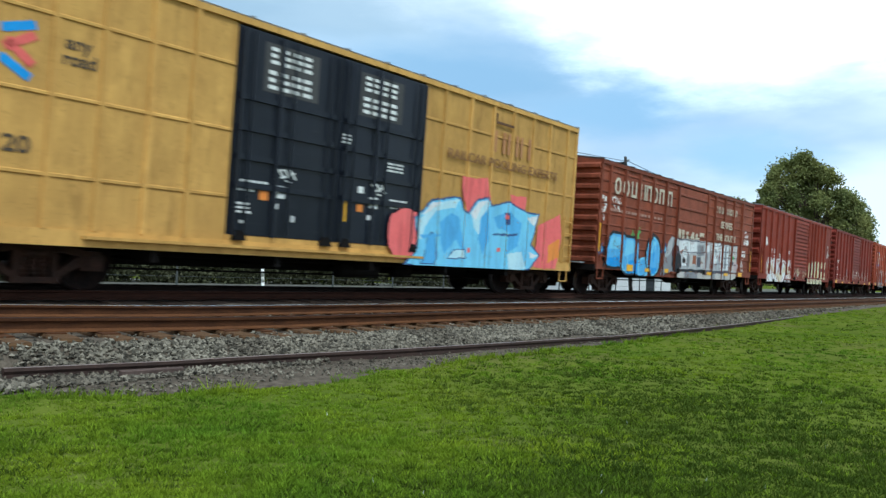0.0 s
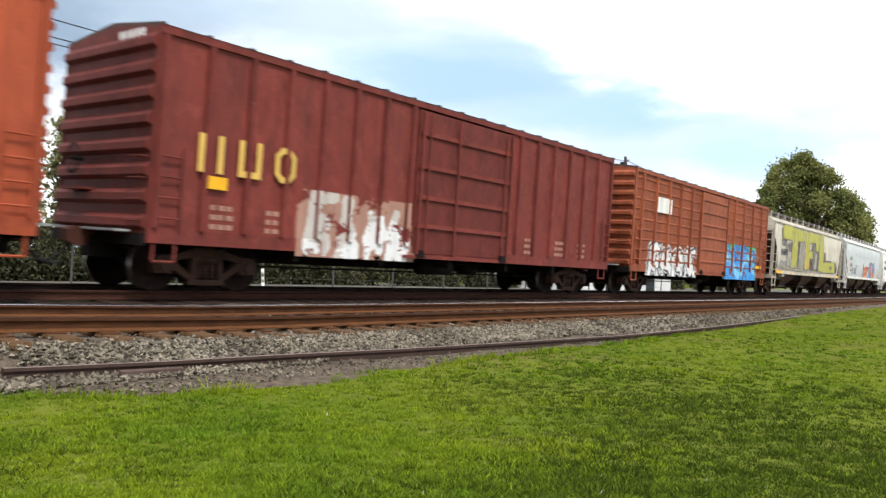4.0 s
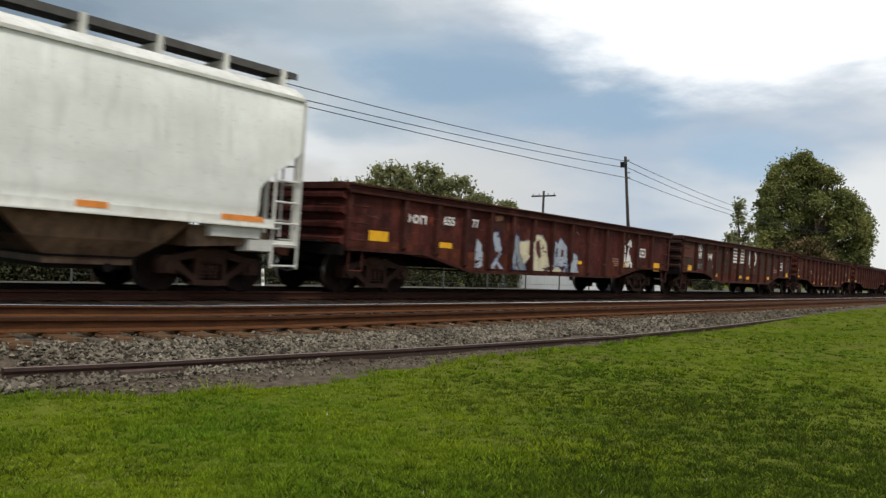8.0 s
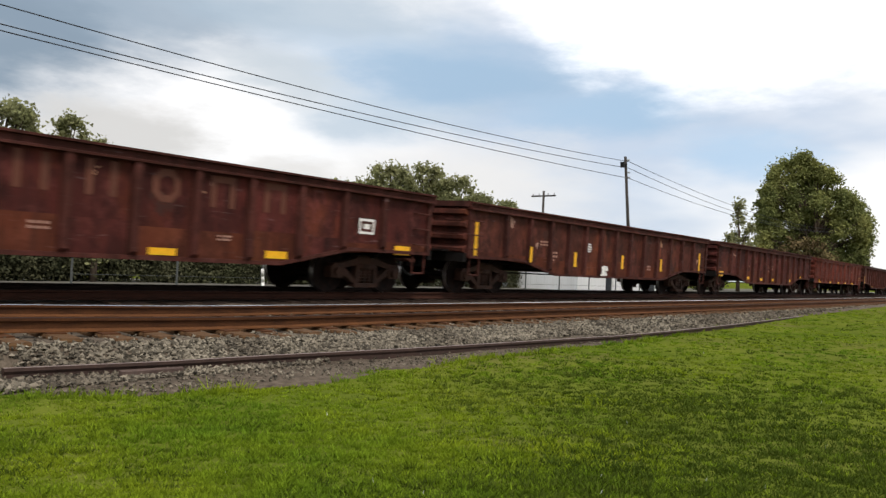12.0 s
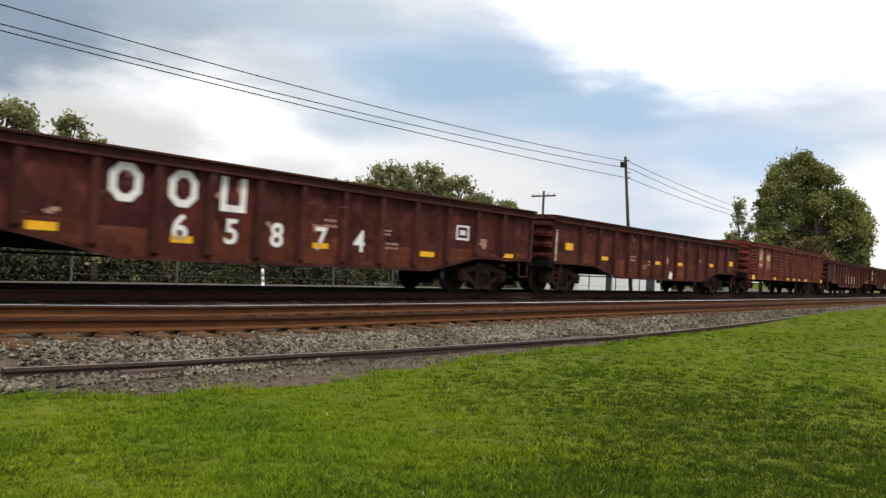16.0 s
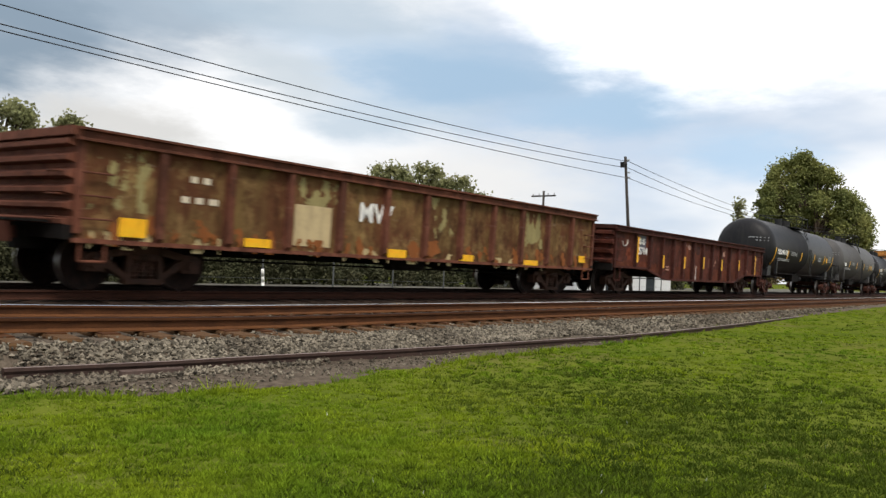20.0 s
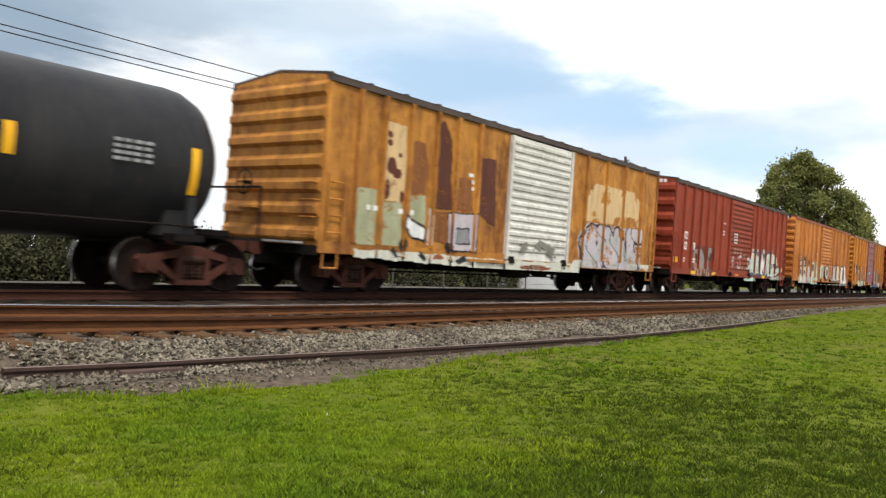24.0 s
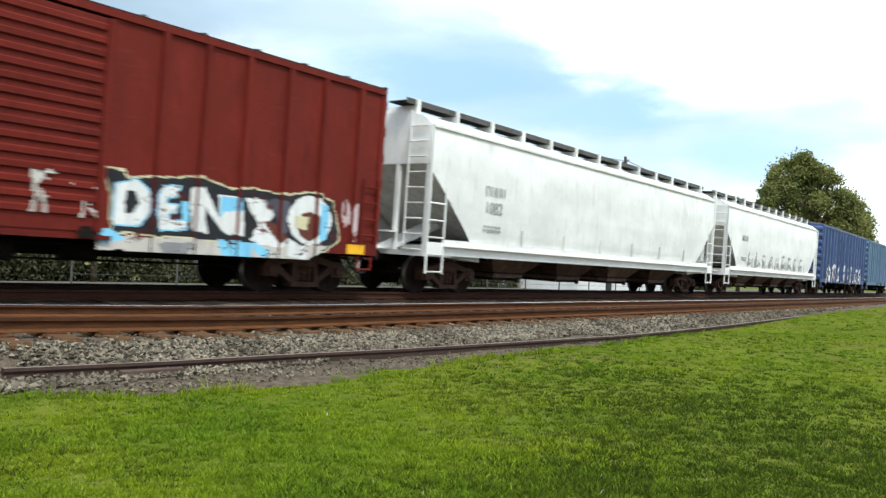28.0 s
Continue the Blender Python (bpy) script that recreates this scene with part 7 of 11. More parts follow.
mural(c, [(G_GREY, [(-2.83, 0.74), (-2.72, 1.18), (-2.43, 1.52), (-2.13, 2.06), (-1.90, 2.22), (-1.57, 2.18), (-1.47, 0.93)], None, 0),
          (G_SILVER, [(-2.56, 1.38), (-2.20, 1.97), (-1.92, 2.20), (-1.71, 2.18), (-1.85, 1.65), (-2.48, 1.30)], None, 0),
          (G_SILVER, [(-1.57, 2.18), (-0.62, 2.20), (0.63, 2.22), (1.48, 2.21), (1.59, 0.98), (-1.47, 0.93)], None, 0),
          (G_WHITE, [(-1.33, 2.11), (-0.19, 2.12), (-0.16, 1.64), (-1.06, 1.60), (-1.30, 1.74)], None, 0),
          (G_WHITE, [(-0.14, 2.10), (0.54, 2.12), (0.56, 1.74), (-0.11, 1.69)], None, 0),
          (G_BLACK, [(-1.78, 1.65), (-1.62, 1.92), (-1.31, 1.87), (-1.23, 1.64), (-1.05, 1.52), (-0.98, 1.12), (-1.25, 1.01), (-1.73, 0.96)], None, 0),
          (G_DARKR, [(-1.82, 1.71), (-1.54, 1.91), (-1.35, 1.80), (-1.52, 1.55), (-1.77, 1.45)], None, 0),
          (G_OVER, [(-1.24, 1.71), (-0.87, 1.77), (-0.84, 1.66), (-1.06, 1.59)], None, 0),
          (G_WHITE, [(-1.02, 1.58), (-0.47, 1.57), (-0.48, 1.16), (-0.98, 1.15)], None, 0),
          (G_BLACK, [(-0.93, 1.46), (-0.63, 1.47), (-0.61, 1.26), (-0.91, 1.25)], None, 0),
          (G_GREY, [(-0.44, 1.57), (-0.16, 1.59), (-0.19, 1.13), (-0.47, 1.14)], None, 0),
          (G_PALEW, [(-0.14, 1.60), (0.17, 1.59), (0.16, 1.15), (-0.15, 1.15)], None, 0),
          (G_OVER, [(0.14, 1.58), (0.51, 1.58), (0.51, 1.24), (0.15, 1.26)], None, 0),
          (G_SLATE, [(0.59, 1.55), (1.03, 1.55), (1.02, 1.16), (0.63, 1.17)], None, 0),
          (G_GREY, [(0.60, 2.03), (1.32, 2.05), (1.33, 1.62), (1.03, 1.59), (0.63, 1.63)], None, 0),
          (G_PALEW, [(1.03, 1.57), (1.36, 1.60), (1.37, 1.12), (1.07, 1.15)], None, 0),
          (G_BLACK, [(-1.70, 1.01), (-0.52, 1.03), (1.59, 1.06), (1.60, 0.94), (-0.52, 0.93), (-1.69, 0.92)], None, 0),
          (G_PALEW, [(-1.35, 0.91), (-0.64, 0.93), (-0.60, 0.69), (-1.30, 0.68)], None, 0),
          (G_GREY, [(-0.61, 0.92), (0.00, 0.92), (0.74, 0.92), (0.78, 0.67), (-0.60, 0.69)], None, 0),
          (G_PALEW, [(0.76, 0.90), (1.60, 0.91), (1.63, 0.61), (1.17, 0.58), (0.79, 0.66)], None, 0),
          (G_SLATE, [(-1.53, 1.68), (1.58, 1.76), (1.58, 1.72), (-1.52, 1.64)], None, 0),
          (G_SLATE, [(-1.56, 2.17), (1.48, 2.19), (1.49, 2.15), (-1.56, 2.13)], None, 0)],
      px, "silver and black spray-painted lettering", HALF + 0.024, door=(-1.6, 1.7), worn=0.14)
mural(c, [(M_CREAM, [(-1.47, 2.52), (-1.21, 2.53), (-1.20, 2.22), (-1.45, 2.21)], None, 0),
          (M_CREAM, [(-1.12, 2.52), (-0.85, 2.54), (-0.87, 2.18), (-1.09, 2.19)], None, 0),
          (M_CREAM, [(-0.77, 2.46), (-0.39, 2.48), (-0.51, 2.34), (-0.35, 2.23), (-0.62, 2.18), (-0.61, 2.33)], None, 0),
          (M_CREAM, [(-0.24, 2.26), (-0.09, 2.52), (0.12, 2.51), (0.18, 2.22), (0.04, 2.21), (-0.01, 2.31), (-0.09, 2.21)], None, 0),
          (M_CREAM, [(0.28, 2.42), (0.51, 2.48), (0.53, 2.30), (0.81, 2.33), (0.80, 2.25), (0.30, 2.22)], None, 0),
          (M_CREAM, [(0.75, 2.51), (1.24, 2.54), (1.23, 2.38), (0.76, 2.37)], None, 0)],
      (), "worn cream lettering", HALF + 0.10, worn=0.2)
mural(c, [(G_SILVER, [(1.48, 2.19), (2.25, 2.19), (2.31, 2.07), (2.30, 1.04), (1.59, 1.04)], G_PALEW, 0.02),
          (G_GREY, [(1.58, 1.76), (2.03, 1.73), (2.04, 1.15), (1.63, 1.15)], None, 0),
          (G_WHITE, [(1.60, 2.09), (2.20, 2.10), (2.20, 1.81), (1.62, 1.83)], None, 0),
          (G_WHITE, [(2.37, 2.18), (3.50, 2.23), (3.47, 1.93), (3.07, 1.27), (2.47, 1.35)], G_SILVER, 0.02),
          (G_SILVER, [(2.48, 1.32), (3.04, 1.26), (3.36, 1.79), (3.52, 1.04), (2.48, 1.05)], None, 0),
          (G_GREY, [(2.85, 1.96), (3.09, 1.96), (3.00, 1.63)], None, 0),
          (G_WHITE, [(3.48, 2.15), (4.60, 2.20), (4.66, 1.10), (3.57, 1.08)], G_SILVER, 0.02),
          (G_GREY, [(3.88, 2.09), (4.31, 2.10), (4.35, 1.14), (3.92, 1.15)], None, 0),
          (G_PALEW, [(4.72, 2.17), (5.70, 2.19), (5.70, 1.05), (4.81, 1.05)], G_SILVER, 0.025),
          (G_GREEN, [(4.91, 1.74), (5.38, 1.76), (5.37, 1.59), (4.92, 1.59)], None, 0),
          (G_SLATE, [(4.82, 1.51), (5.34, 1.53), (5.36, 1.36), (4.83, 1.36)], None, 0),
          (G_LILACW, [(5.31, 1.43), (5.71, 1.50), (5.97, 1.37), (5.73, 1.07), (5.35, 1.07)], None, 0),
          (G_PALEW, [(1.60, 0.91), (2.42, 0.92), (4.15, 0.95), (5.74, 0.96), (5.63, 0.80), (5.17, 0.65), (1.63, 0.61)], None, 0),
          (G_GREY, [(2.44, 0.94), (2.95, 0.94), (2.98, 0.62), (2.47, 0.62)], None, 0),
          (G_GREY, [(3.96, 0.94), (4.29, 0.93), (4.29, 0.64), (3.99, 0.63)], None, 0),
          (G_SLATE, [(1.59, 1.04), (4.76, 1.06), (4.77, 0.98), (1.60, 0.94)], None, 0),
          (G_SLATE, [(2.40, 2.09), (5.68, 2.23), (5.68, 2.21), (2.40, 2.06)], None, 0),
          (G_SLATE, [(2.43, 1.84), (5.71, 1.95), (5.71, 1.92), (2.43, 1.82)], None, 0),
          (G_SLATE, [(2.45, 1.59), (5.74, 1.66), (5.74, 1.63), (2.45, 1.57)], None, 0),
          (G_SLATE, [(2.47, 1.35), (5.77, 1.37), (5.77, 1.34), (2.48, 1.32)], None, 0)],
      px, "silver and white spray-painted lettering", HALF + 0.024, worn=0.14)
blotch(c, -5.35, -4.6, 1.95, 2.35, G_GREEN, px, 3, 0.1)
graffiti(c, -7.9, -7.35, 2.4, 3.4, [6], [M_WHITE], None, px, None, 4, 0.16)
graffiti(c, -7.0, -6.3, 2.75, 3.2, [4, 7], [M_WHITE], None, px, None, 6, 0.2)
graffiti(c, 6.6, 7.4, 2.3, 2.9, [6, 4], [M_WHITE], None, px, None, 6, 0.16)
graffiti(c, 6.15, 7.0, 1.75, 2.05, [4, 2, 0], [M_WHITE], None, px, None, 8, 0.12)
graffiti(c, 6.0, 6.9, 1.05, 1.7, [6, 5], [G_PALEW], None, px, None, 9, 0.14)
reflectors(c, [(-7.72, 1.85, 0.14, 0.9), (7.72, 1.6, 0.14, 0.95)], -HALF - 0.03)
reflectors(c, [(-5.46, 0.94, 0.48, 0.22), (-3.97, 0.90, 0.48, 0.12), (-2.37, 0.92, 0.47, 0.14), (-0.06, 0.92, 0.5, 0.12), (2.2, 0.92, 0.5, 0.12), (4.3, 0.92, 0.5, 0.12), (6.2, 0.95, 0.5, 0.18)], -HALF - 0.062)


def plain_box(label, u, v, mt, roof, door="single", ends=8, dm=None, tone="dark", H=4.42, trim=None, hl=0, chord=None, posts=None):
    c, _ = boxcar(label, v - u, H, mt, trim or mt, roof, door, (-1.5, 1.75), posts or BOX_POSTS, ends, door_mt=dm, bays=14, hlines=hl, tone=tone, chord=chord)
    couple(c, u, v)
    return c


def end_number(c, L, H, mt=M_WHITE, plate=None):
    """Bars of lettering high on the front end."""
    g = Geo()
    for i in range(5):
        g.box(-L / 2 - 0.075, -L / 2 - 0.07, -1.2 + i * 0.17, -1.08 + i * 0.17, H - 0.16, H - 0.03)
    if plate:
        part("number_panel", Geo().box(-L / 2 - 0.069, -L / 2 - 0.06, -1.32, -0.28, H - 0.24, H + 0.04), [plate], c)
    part("stencil_mark", g, [mt], c)


LOW = [(-6.93, 0.95, 0.5, 0.22), (-4.61, 0.9, 0.5, 0.11), (-2.23, 0.9, 0.5, 0.11), (-0.23, 0.9, 0.5, 0.11), (2.13, 0.9, 0.5, 0.11), (4.62, 0.9, 0.5, 0.11), (6.96, 0.95, 0.5, 0.2)]
PX = BOX_POSTS
# 3
PX = [-7.20, -6.10, -5.00, -3.90, -2.75, 1.99, 2.67, 3.46, 4.24, 5.20, 6.11]
c = plain_box("red boxcar with a ribbed sliding door and white graffiti", 38.9, 54.7, P_RED, P_ROOF, ends=7, posts=PX)
graffiti(c, -6.4, -1.9, 0.72, 1.75, [5, 1, 2, 0, 4], [G_WHITE, G_CREAM, G_WHITE], G_FADE, PX, None, 11, 0.5, worn=0.6, label="white and cream spray-painted lettering")
mural(c, [(G_LEMON, [(2.20, 1.06), (2.18, 1.72), (2.30, 1.82), (2.46, 1.89), (2.59, 1.88), (2.65, 1.14), (2.52, 1.08)], None, 0),
          (G_SLATE, [(2.66, 1.14), (2.64, 1.93), (2.78, 1.95), (2.80, 1.11)], None, 0),
          (G_LEMON, [(2.81, 1.08), (2.81, 1.61), (3.01, 1.82), (3.19, 1.86), (3.24, 1.77), (3.23, 1.99), (3.38, 2.01), (3.46, 1.16)], G_PALEW, 0.02),
          (G_SLATE, [(3.46, 1.18), (3.44, 1.99), (3.60, 2.01), (3.63, 1.12)], None, 0),
          (G_LEMON, [(3.64, 1.10), (3.64, 1.89), (3.77, 2.03), (4.09, 2.07), (4.21, 2.01), (4.23, 1.47), (4.22, 1.07)], None, 0),
          (M_YELLOW, [(4.14, 1.08), (4.13, 1.46), (4.25, 1.47), (4.26, 1.08)], None, 0),
          (M_YELLOW, [(2.08, 1.14), (2.08, 1.49), (2.17, 1.50), (2.19, 1.13)], None, 0),
          (G_SLATE, [(4.28, 1.32), (4.28, 1.72), (4.43, 1.74), (4.45, 1.31)], None, 0),
          (G_LEMON, [(4.49, 1.08), (4.50, 1.74), (4.62, 2.01), (4.81, 2.09), (4.94, 1.95), (5.09, 1.94), (5.12, 1.28), (5.01, 1.07)], None, 0)],
      PX, "pale lemon spray-painted blocks", base=HALF + 0.002)
mural(c, [(G_LEMON, [(5.38, 0.98), (5.36, 1.62), (5.49, 2.01), (5.77, 2.07), (5.90, 1.78), (5.94, 1.46), (5.96, 1.07)], None, 0),
          (G_DARKR, [(5.33, 1.65), (5.90, 1.69), (5.92, 1.48), (5.35, 1.45)], None, 0),
          (G_LEMON, [(6.23, 0.98), (6.21, 1.65), (6.56, 2.02), (6.73, 2.11), (6.82, 2.02), (6.73, 1.70), (6.76, 1.00)], None, 0),
          (G_DARKR, [(6.19, 1.60), (6.74, 1.62), (6.76, 1.41), (6.21, 1.40)], None, 0),
          (G_GREEN, [(6.28, 1.53), (6.48, 1.55), (6.49, 1.42), (6.29, 1.40)], None, 0),
          (G_LEMON, [(1.90, 0.96), (3.11, 0.97), (4.56, 0.96), (5.77, 0.96), (5.85, 0.70), (3.72, 0.68), (1.92, 0.70)], None, 0),
          (G_SAGEP, (3.03, 0.87, 0.19, 0.05), None, 0),
          (G_SAGEP, (4.13, 0.83, 0.32, 0.04), None, 0),
          (G_BLACK, (4.80, 1.05, 0.15, 0.10), None, 0)],
      PX, base=HALF + 0.004)
mural(c, [(G_OVER, (2.46, 0.83, 0.21, 0.04), None, 0),
          (G_SAGEP, (5.34, 0.82, 0.31, 0.05), None, 0),
          (G_LILACW, (2.19, 1.85, 0.11, 0.09), None, 0),
          (G_LILACW, (2.86, 1.93, 0.06, 0.08), None, 0),
          (G_LILACW, (3.67, 2.05, 0.08, 0.07), None, 0),
          (G_LILACW, (4.40, 1.91, 0.09, 0.10), None, 0),
          (G_LILACW, (5.37, 2.02, 0.08, 0.12), None, 0),
          (G_LILACW, (6.33, 1.97, 0.12, 0.08), None, 0)],
      PX, base=HALF + 0.006)
graffiti(c, 7.0, 7.6, 2.35, 3.05, [6, 2], [G_PALEW], None, PX, None, 6, 0.1)
graffiti(c, -1.4, 1.6, 0.9, 1.55, [6, 1, 7, 3, 5], [G_PALEW, G_LEMON, G_FADE], None, (), None, 13, 0.10, worn=0.9, base=HALF + 0.086)
graffiti(c, -7.2, -6.5, 2.5, 3.05, [2, 0], [M_WHITE], None, PX, None, 2, 0.16)
letters(c, "151", -5.97, 1.95, 0.22, M_WHITE)
letters(c, "774", -5.07, 1.95, 0.22, M_WHITE)
blocks(c, [-6.05, -5.75, -5.2, -4.95], 2.3, 0.2, 0.22, M_WHITE, kinds="phtn")
marks(c, -4.12, 2.06, 0.3, 0.25, 3, 2, M_WHITE)
marks(c, -2.2, 2.35, 0.3, 0.2, 2, 1, M_WHITE)
reflectors(c, [(-7.5, 1.6, 0.12, 0.9)], -HALF - 0.003)
end_number(c, 15.8, 4.42)
PX = BOX_POSTS
# 4
c = plain_box("dark red boxcar with a ribbed sliding door and scuffed sides", 56.27, 71.83, P_RED2, P_ROOFD, ends=11)
letters(c, "153", -6.6, 1.84, 0.22, M_WHITE)
letters(c, "775", -5.79, 1.86, 0.22, M_WHITE)
blocks(c, [-6.68, -6.44, -5.98, -5.74], 2.31, 0.2, 0.22, M_WHITE, kinds="phtn")
marks(c, -6.5, 1.42, 0.5, 0.12, 1, 3, M_WHITE)
marks(c, -5.6, 1.42, 0.5, 0.12, 1, 3, M_WHITE)
part("steel_patch", Geo().tray(-3.57, -3.0, -HALF - 0.012, -HALF, 1.42, 1.82, 0.02), [G_GREY], c, "grey riveted patch plate")
reflectors(c, LOW, -HALF - 0.037)
marks(c, -2.24, 2.79, 0.3, 0.26, 1, 1, M_WHITE)
marks(c, -4.45, 2.12, 0.3, 0.28, 3, 2, M_WHITE)
for x0, x1, z0, z1, gl, sd in ((-1.3, 1.5, 1.1, 1.9, [7, 5, 1, 4], 3), (1.9, 6.5, 1.05, 1.95, [6, 4, 0, 2, 1], 4), (-7.0, -5.2, 1.0, 1.35, [5, 1, 2], 5), (-4.6, -2.6, 0.95, 1.45, [0, 4, 6], 6)):
    graffiti(c, x0, x1, z0, z1, gl, [G_FADE, G_PALEW, G_FADE], None, PX if not -1.5 < x0 < 1 else (), None, sd, 0.11, worn=0.9, base=HALF if not -1.5 < x0 < 1 else HALF + 0.086)
end_number(c, 15.56, 4.42)
# 5
PX = [-7.10, -6.14, -4.93, -3.76, -2.52, 2.52, 3.54, 4.82, 5.87, 6.91]
c = plain_box("orange-red boxcar with a ribbed door and white graffiti", 73.34, 89.23, P_ORANGE, P_ORANGE, ends=11, posts=PX)
mural(c, [(G_DULLBLUE, [(-7.11, 2.48), (-7.11, 3.39), (-6.93, 3.62), (-6.29, 3.68), (-5.99, 3.71), (-5.36, 3.73), (-5.03, 3.62), (-5.01, 2.58), (-5.58, 2.44), (-6.97, 2.40)], None, 0),
          (G_CREAM, [(-7.02, 2.89), (-7.03, 3.50), (-6.81, 3.49), (-6.61, 3.28), (-6.68, 3.11), (-6.43, 2.99), (-6.39, 2.75), (-6.71, 2.60), (-6.97, 2.62)], G_PALEW, 0.02),
          (G_ORANGE2, [(-6.95, 3.33), (-6.75, 3.29), (-6.76, 3.10), (-6.92, 3.11)], None, 0),
          (G_ORANGE2, [(-6.88, 2.87), (-6.58, 2.92), (-6.56, 2.74), (-6.84, 2.69)], None, 0),
          (G_ORANGE2, [(-6.46, 3.08), (-6.53, 3.45), (-6.36, 3.58), (-6.14, 3.53), (-6.14, 3.14), (-6.03, 2.74), (-6.32, 2.69), (-6.48, 2.83)], G_CREAM, 0.03),
          (G_ORANGE2, [(-6.02, 3.16), (-5.91, 3.65), (-5.74, 3.42), (-5.59, 3.25), (-5.59, 2.81), (-5.91, 2.74)], G_CREAM, 0.03),
          (G_CREAM, [(-5.53, 2.82), (-5.59, 3.44), (-5.35, 3.66), (-5.09, 3.47), (-5.07, 2.79), (-5.31, 2.65)], G_PALEW, 0.02),
          (G_ORANGE2, [(-5.46, 3.42), (-5.23, 3.41), (-5.25, 3.18), (-5.44, 3.19)], None, 0),
          (G_ORANGE2, [(-5.46, 3.01), (-5.24, 3.05), (-5.24, 2.89), (-5.41, 2.89)], None, 0),
          (G_BROWNR, [(-7.02, 1.11), (-7.03, 2.38), (-6.19, 2.41), (-5.04, 2.48), (-5.04, 0.73), (-6.06, 0.88)], None, 0)],
      PX, "cream and orange bubble lettering on blue", base=HALF + 0.002)
graffiti(c, -4.4, -1.95, 2.3, 3.85, [0, 6, 0], [G_WHITE, G_PALEW], None, PX, None, 16, 0.075, worn=0.5)
mural(c, [(G_PALEW, [(-5.04, 0.69), (-5.01, 2.05), (-4.54, 2.16), (-3.70, 2.15), (-2.90, 2.28), (-2.06, 2.09), (-1.86, 0.65), (-3.46, 0.63)], None, 0),
          (G_SLATE, [(-4.96, 1.98), (-4.55, 2.03), (-4.36, 1.40), (-4.54, 1.17), (-4.88, 1.08)], G_BLACK, 0.02),
          (G_SLATE, [(-4.41, 1.89), (-4.07, 2.07), (-3.84, 1.73), (-3.81, 1.22), (-4.20, 0.83), (-4.46, 1.25)], G_BLACK, 0.02),
          (G_SLATE, [(-3.80, 1.29), (-3.71, 1.59), (-3.23, 1.41), (-3.25, 0.69), (-4.77, 0.72), (-4.70, 0.92), (-3.97, 0.88)], None, 0),
          (G_GREY, [(-3.69, 2.03), (-2.97, 2.08), (-2.84, 1.82), (-3.09, 1.49), (-3.59, 1.49)], None, 0),
          (G_BLACK, [(-3.56, 2.02), (-3.37, 2.04), (-3.37, 1.83), (-3.52, 1.82)], None, 0),
          (G_BLACK, [(-3.21, 2.05), (-3.02, 2.05), (-3.02, 1.84), (-3.17, 1.85)], None, 0),
          (G_SLATE, [(-2.96, 0.70), (-2.87, 1.74), (-2.62, 1.53), (-2.32, 0.92), (-2.37, 0.66)], G_BLACK, 0.02),
          (G_SLATE, (-2.33, 1.98, 0.20, 0.14), G_PALEW, 0.02),
          (G_OVER, [(-2.72, 1.52), (-2.02, 1.73), (-1.91, 0.94), (-2.28, 0.92)], None, 0),
          (G_CREAM, [(-2.28, 0.92), (-1.92, 1.06), (-1.86, 0.68), (-2.22, 0.67)], None, 0)],
      PX, "dark grey and white spray-painted lettering", base=HALF + 0.002)
mural(c, [(G_WHITE, [(1.67, 4.11), (2.26, 4.28), (2.51, 4.06), (2.63, 2.47), (2.21, 2.27), (1.75, 2.44)], G_DULLBLUE, 0.03),
          (G_ORANGE2, [(1.93, 3.84), (2.22, 3.94), (2.38, 2.92), (2.12, 2.78)], None, 0),
          (G_WHITE, [(2.71, 4.08), (3.53, 4.27), (3.73, 3.32), (3.35, 2.91), (3.62, 2.37), (2.92, 2.24), (2.68, 2.45), (3.13, 2.97), (2.71, 3.45)], G_DULLBLUE, 0.03),
          (G_ORANGE2, [(3.03, 3.88), (3.35, 3.93), (3.44, 3.18), (3.14, 3.10)], None, 0),
          (G_PALEW, [(3.76, 4.18), (4.60, 4.27), (5.00, 2.30), (4.06, 2.26)], G_DULLBLUE, 0.03),
          (G_ORANGE2, [(4.07, 3.94), (4.36, 3.98), (4.63, 2.58), (4.27, 2.56)], None, 0),
          (G_PALEW, [(4.95, 4.17), (5.80, 4.26), (5.99, 3.63), (5.61, 3.18), (6.09, 2.27), (5.19, 2.16), (4.98, 3.10)], G_DULLBLUE, 0.03),
          (G_ORANGE2, [(5.18, 4.01), (5.64, 4.04), (5.64, 3.52), (5.26, 3.37)], None, 0),
          (G_ORANGE2, [(5.25, 2.84), (5.65, 2.84), (5.66, 2.48), (5.34, 2.45)], None, 0),
          (G_WHITE, [(6.03, 4.19), (6.61, 4.18), (6.75, 3.73), (6.34, 3.27), (6.91, 3.23), (7.01, 2.48), (6.29, 2.15)], G_DULLBLUE, 0.03),
          (G_ORANGE2, [(6.21, 4.02), (6.48, 4.00), (6.49, 3.64), (6.27, 3.54)], None, 0),
          (G_ORANGE2, [(6.42, 2.97), (6.73, 2.98), (6.73, 2.67), (6.46, 2.60)], None, 0)],
      PX, "white and blue bubble lettering", HALF + 0.002, worn=0.22)
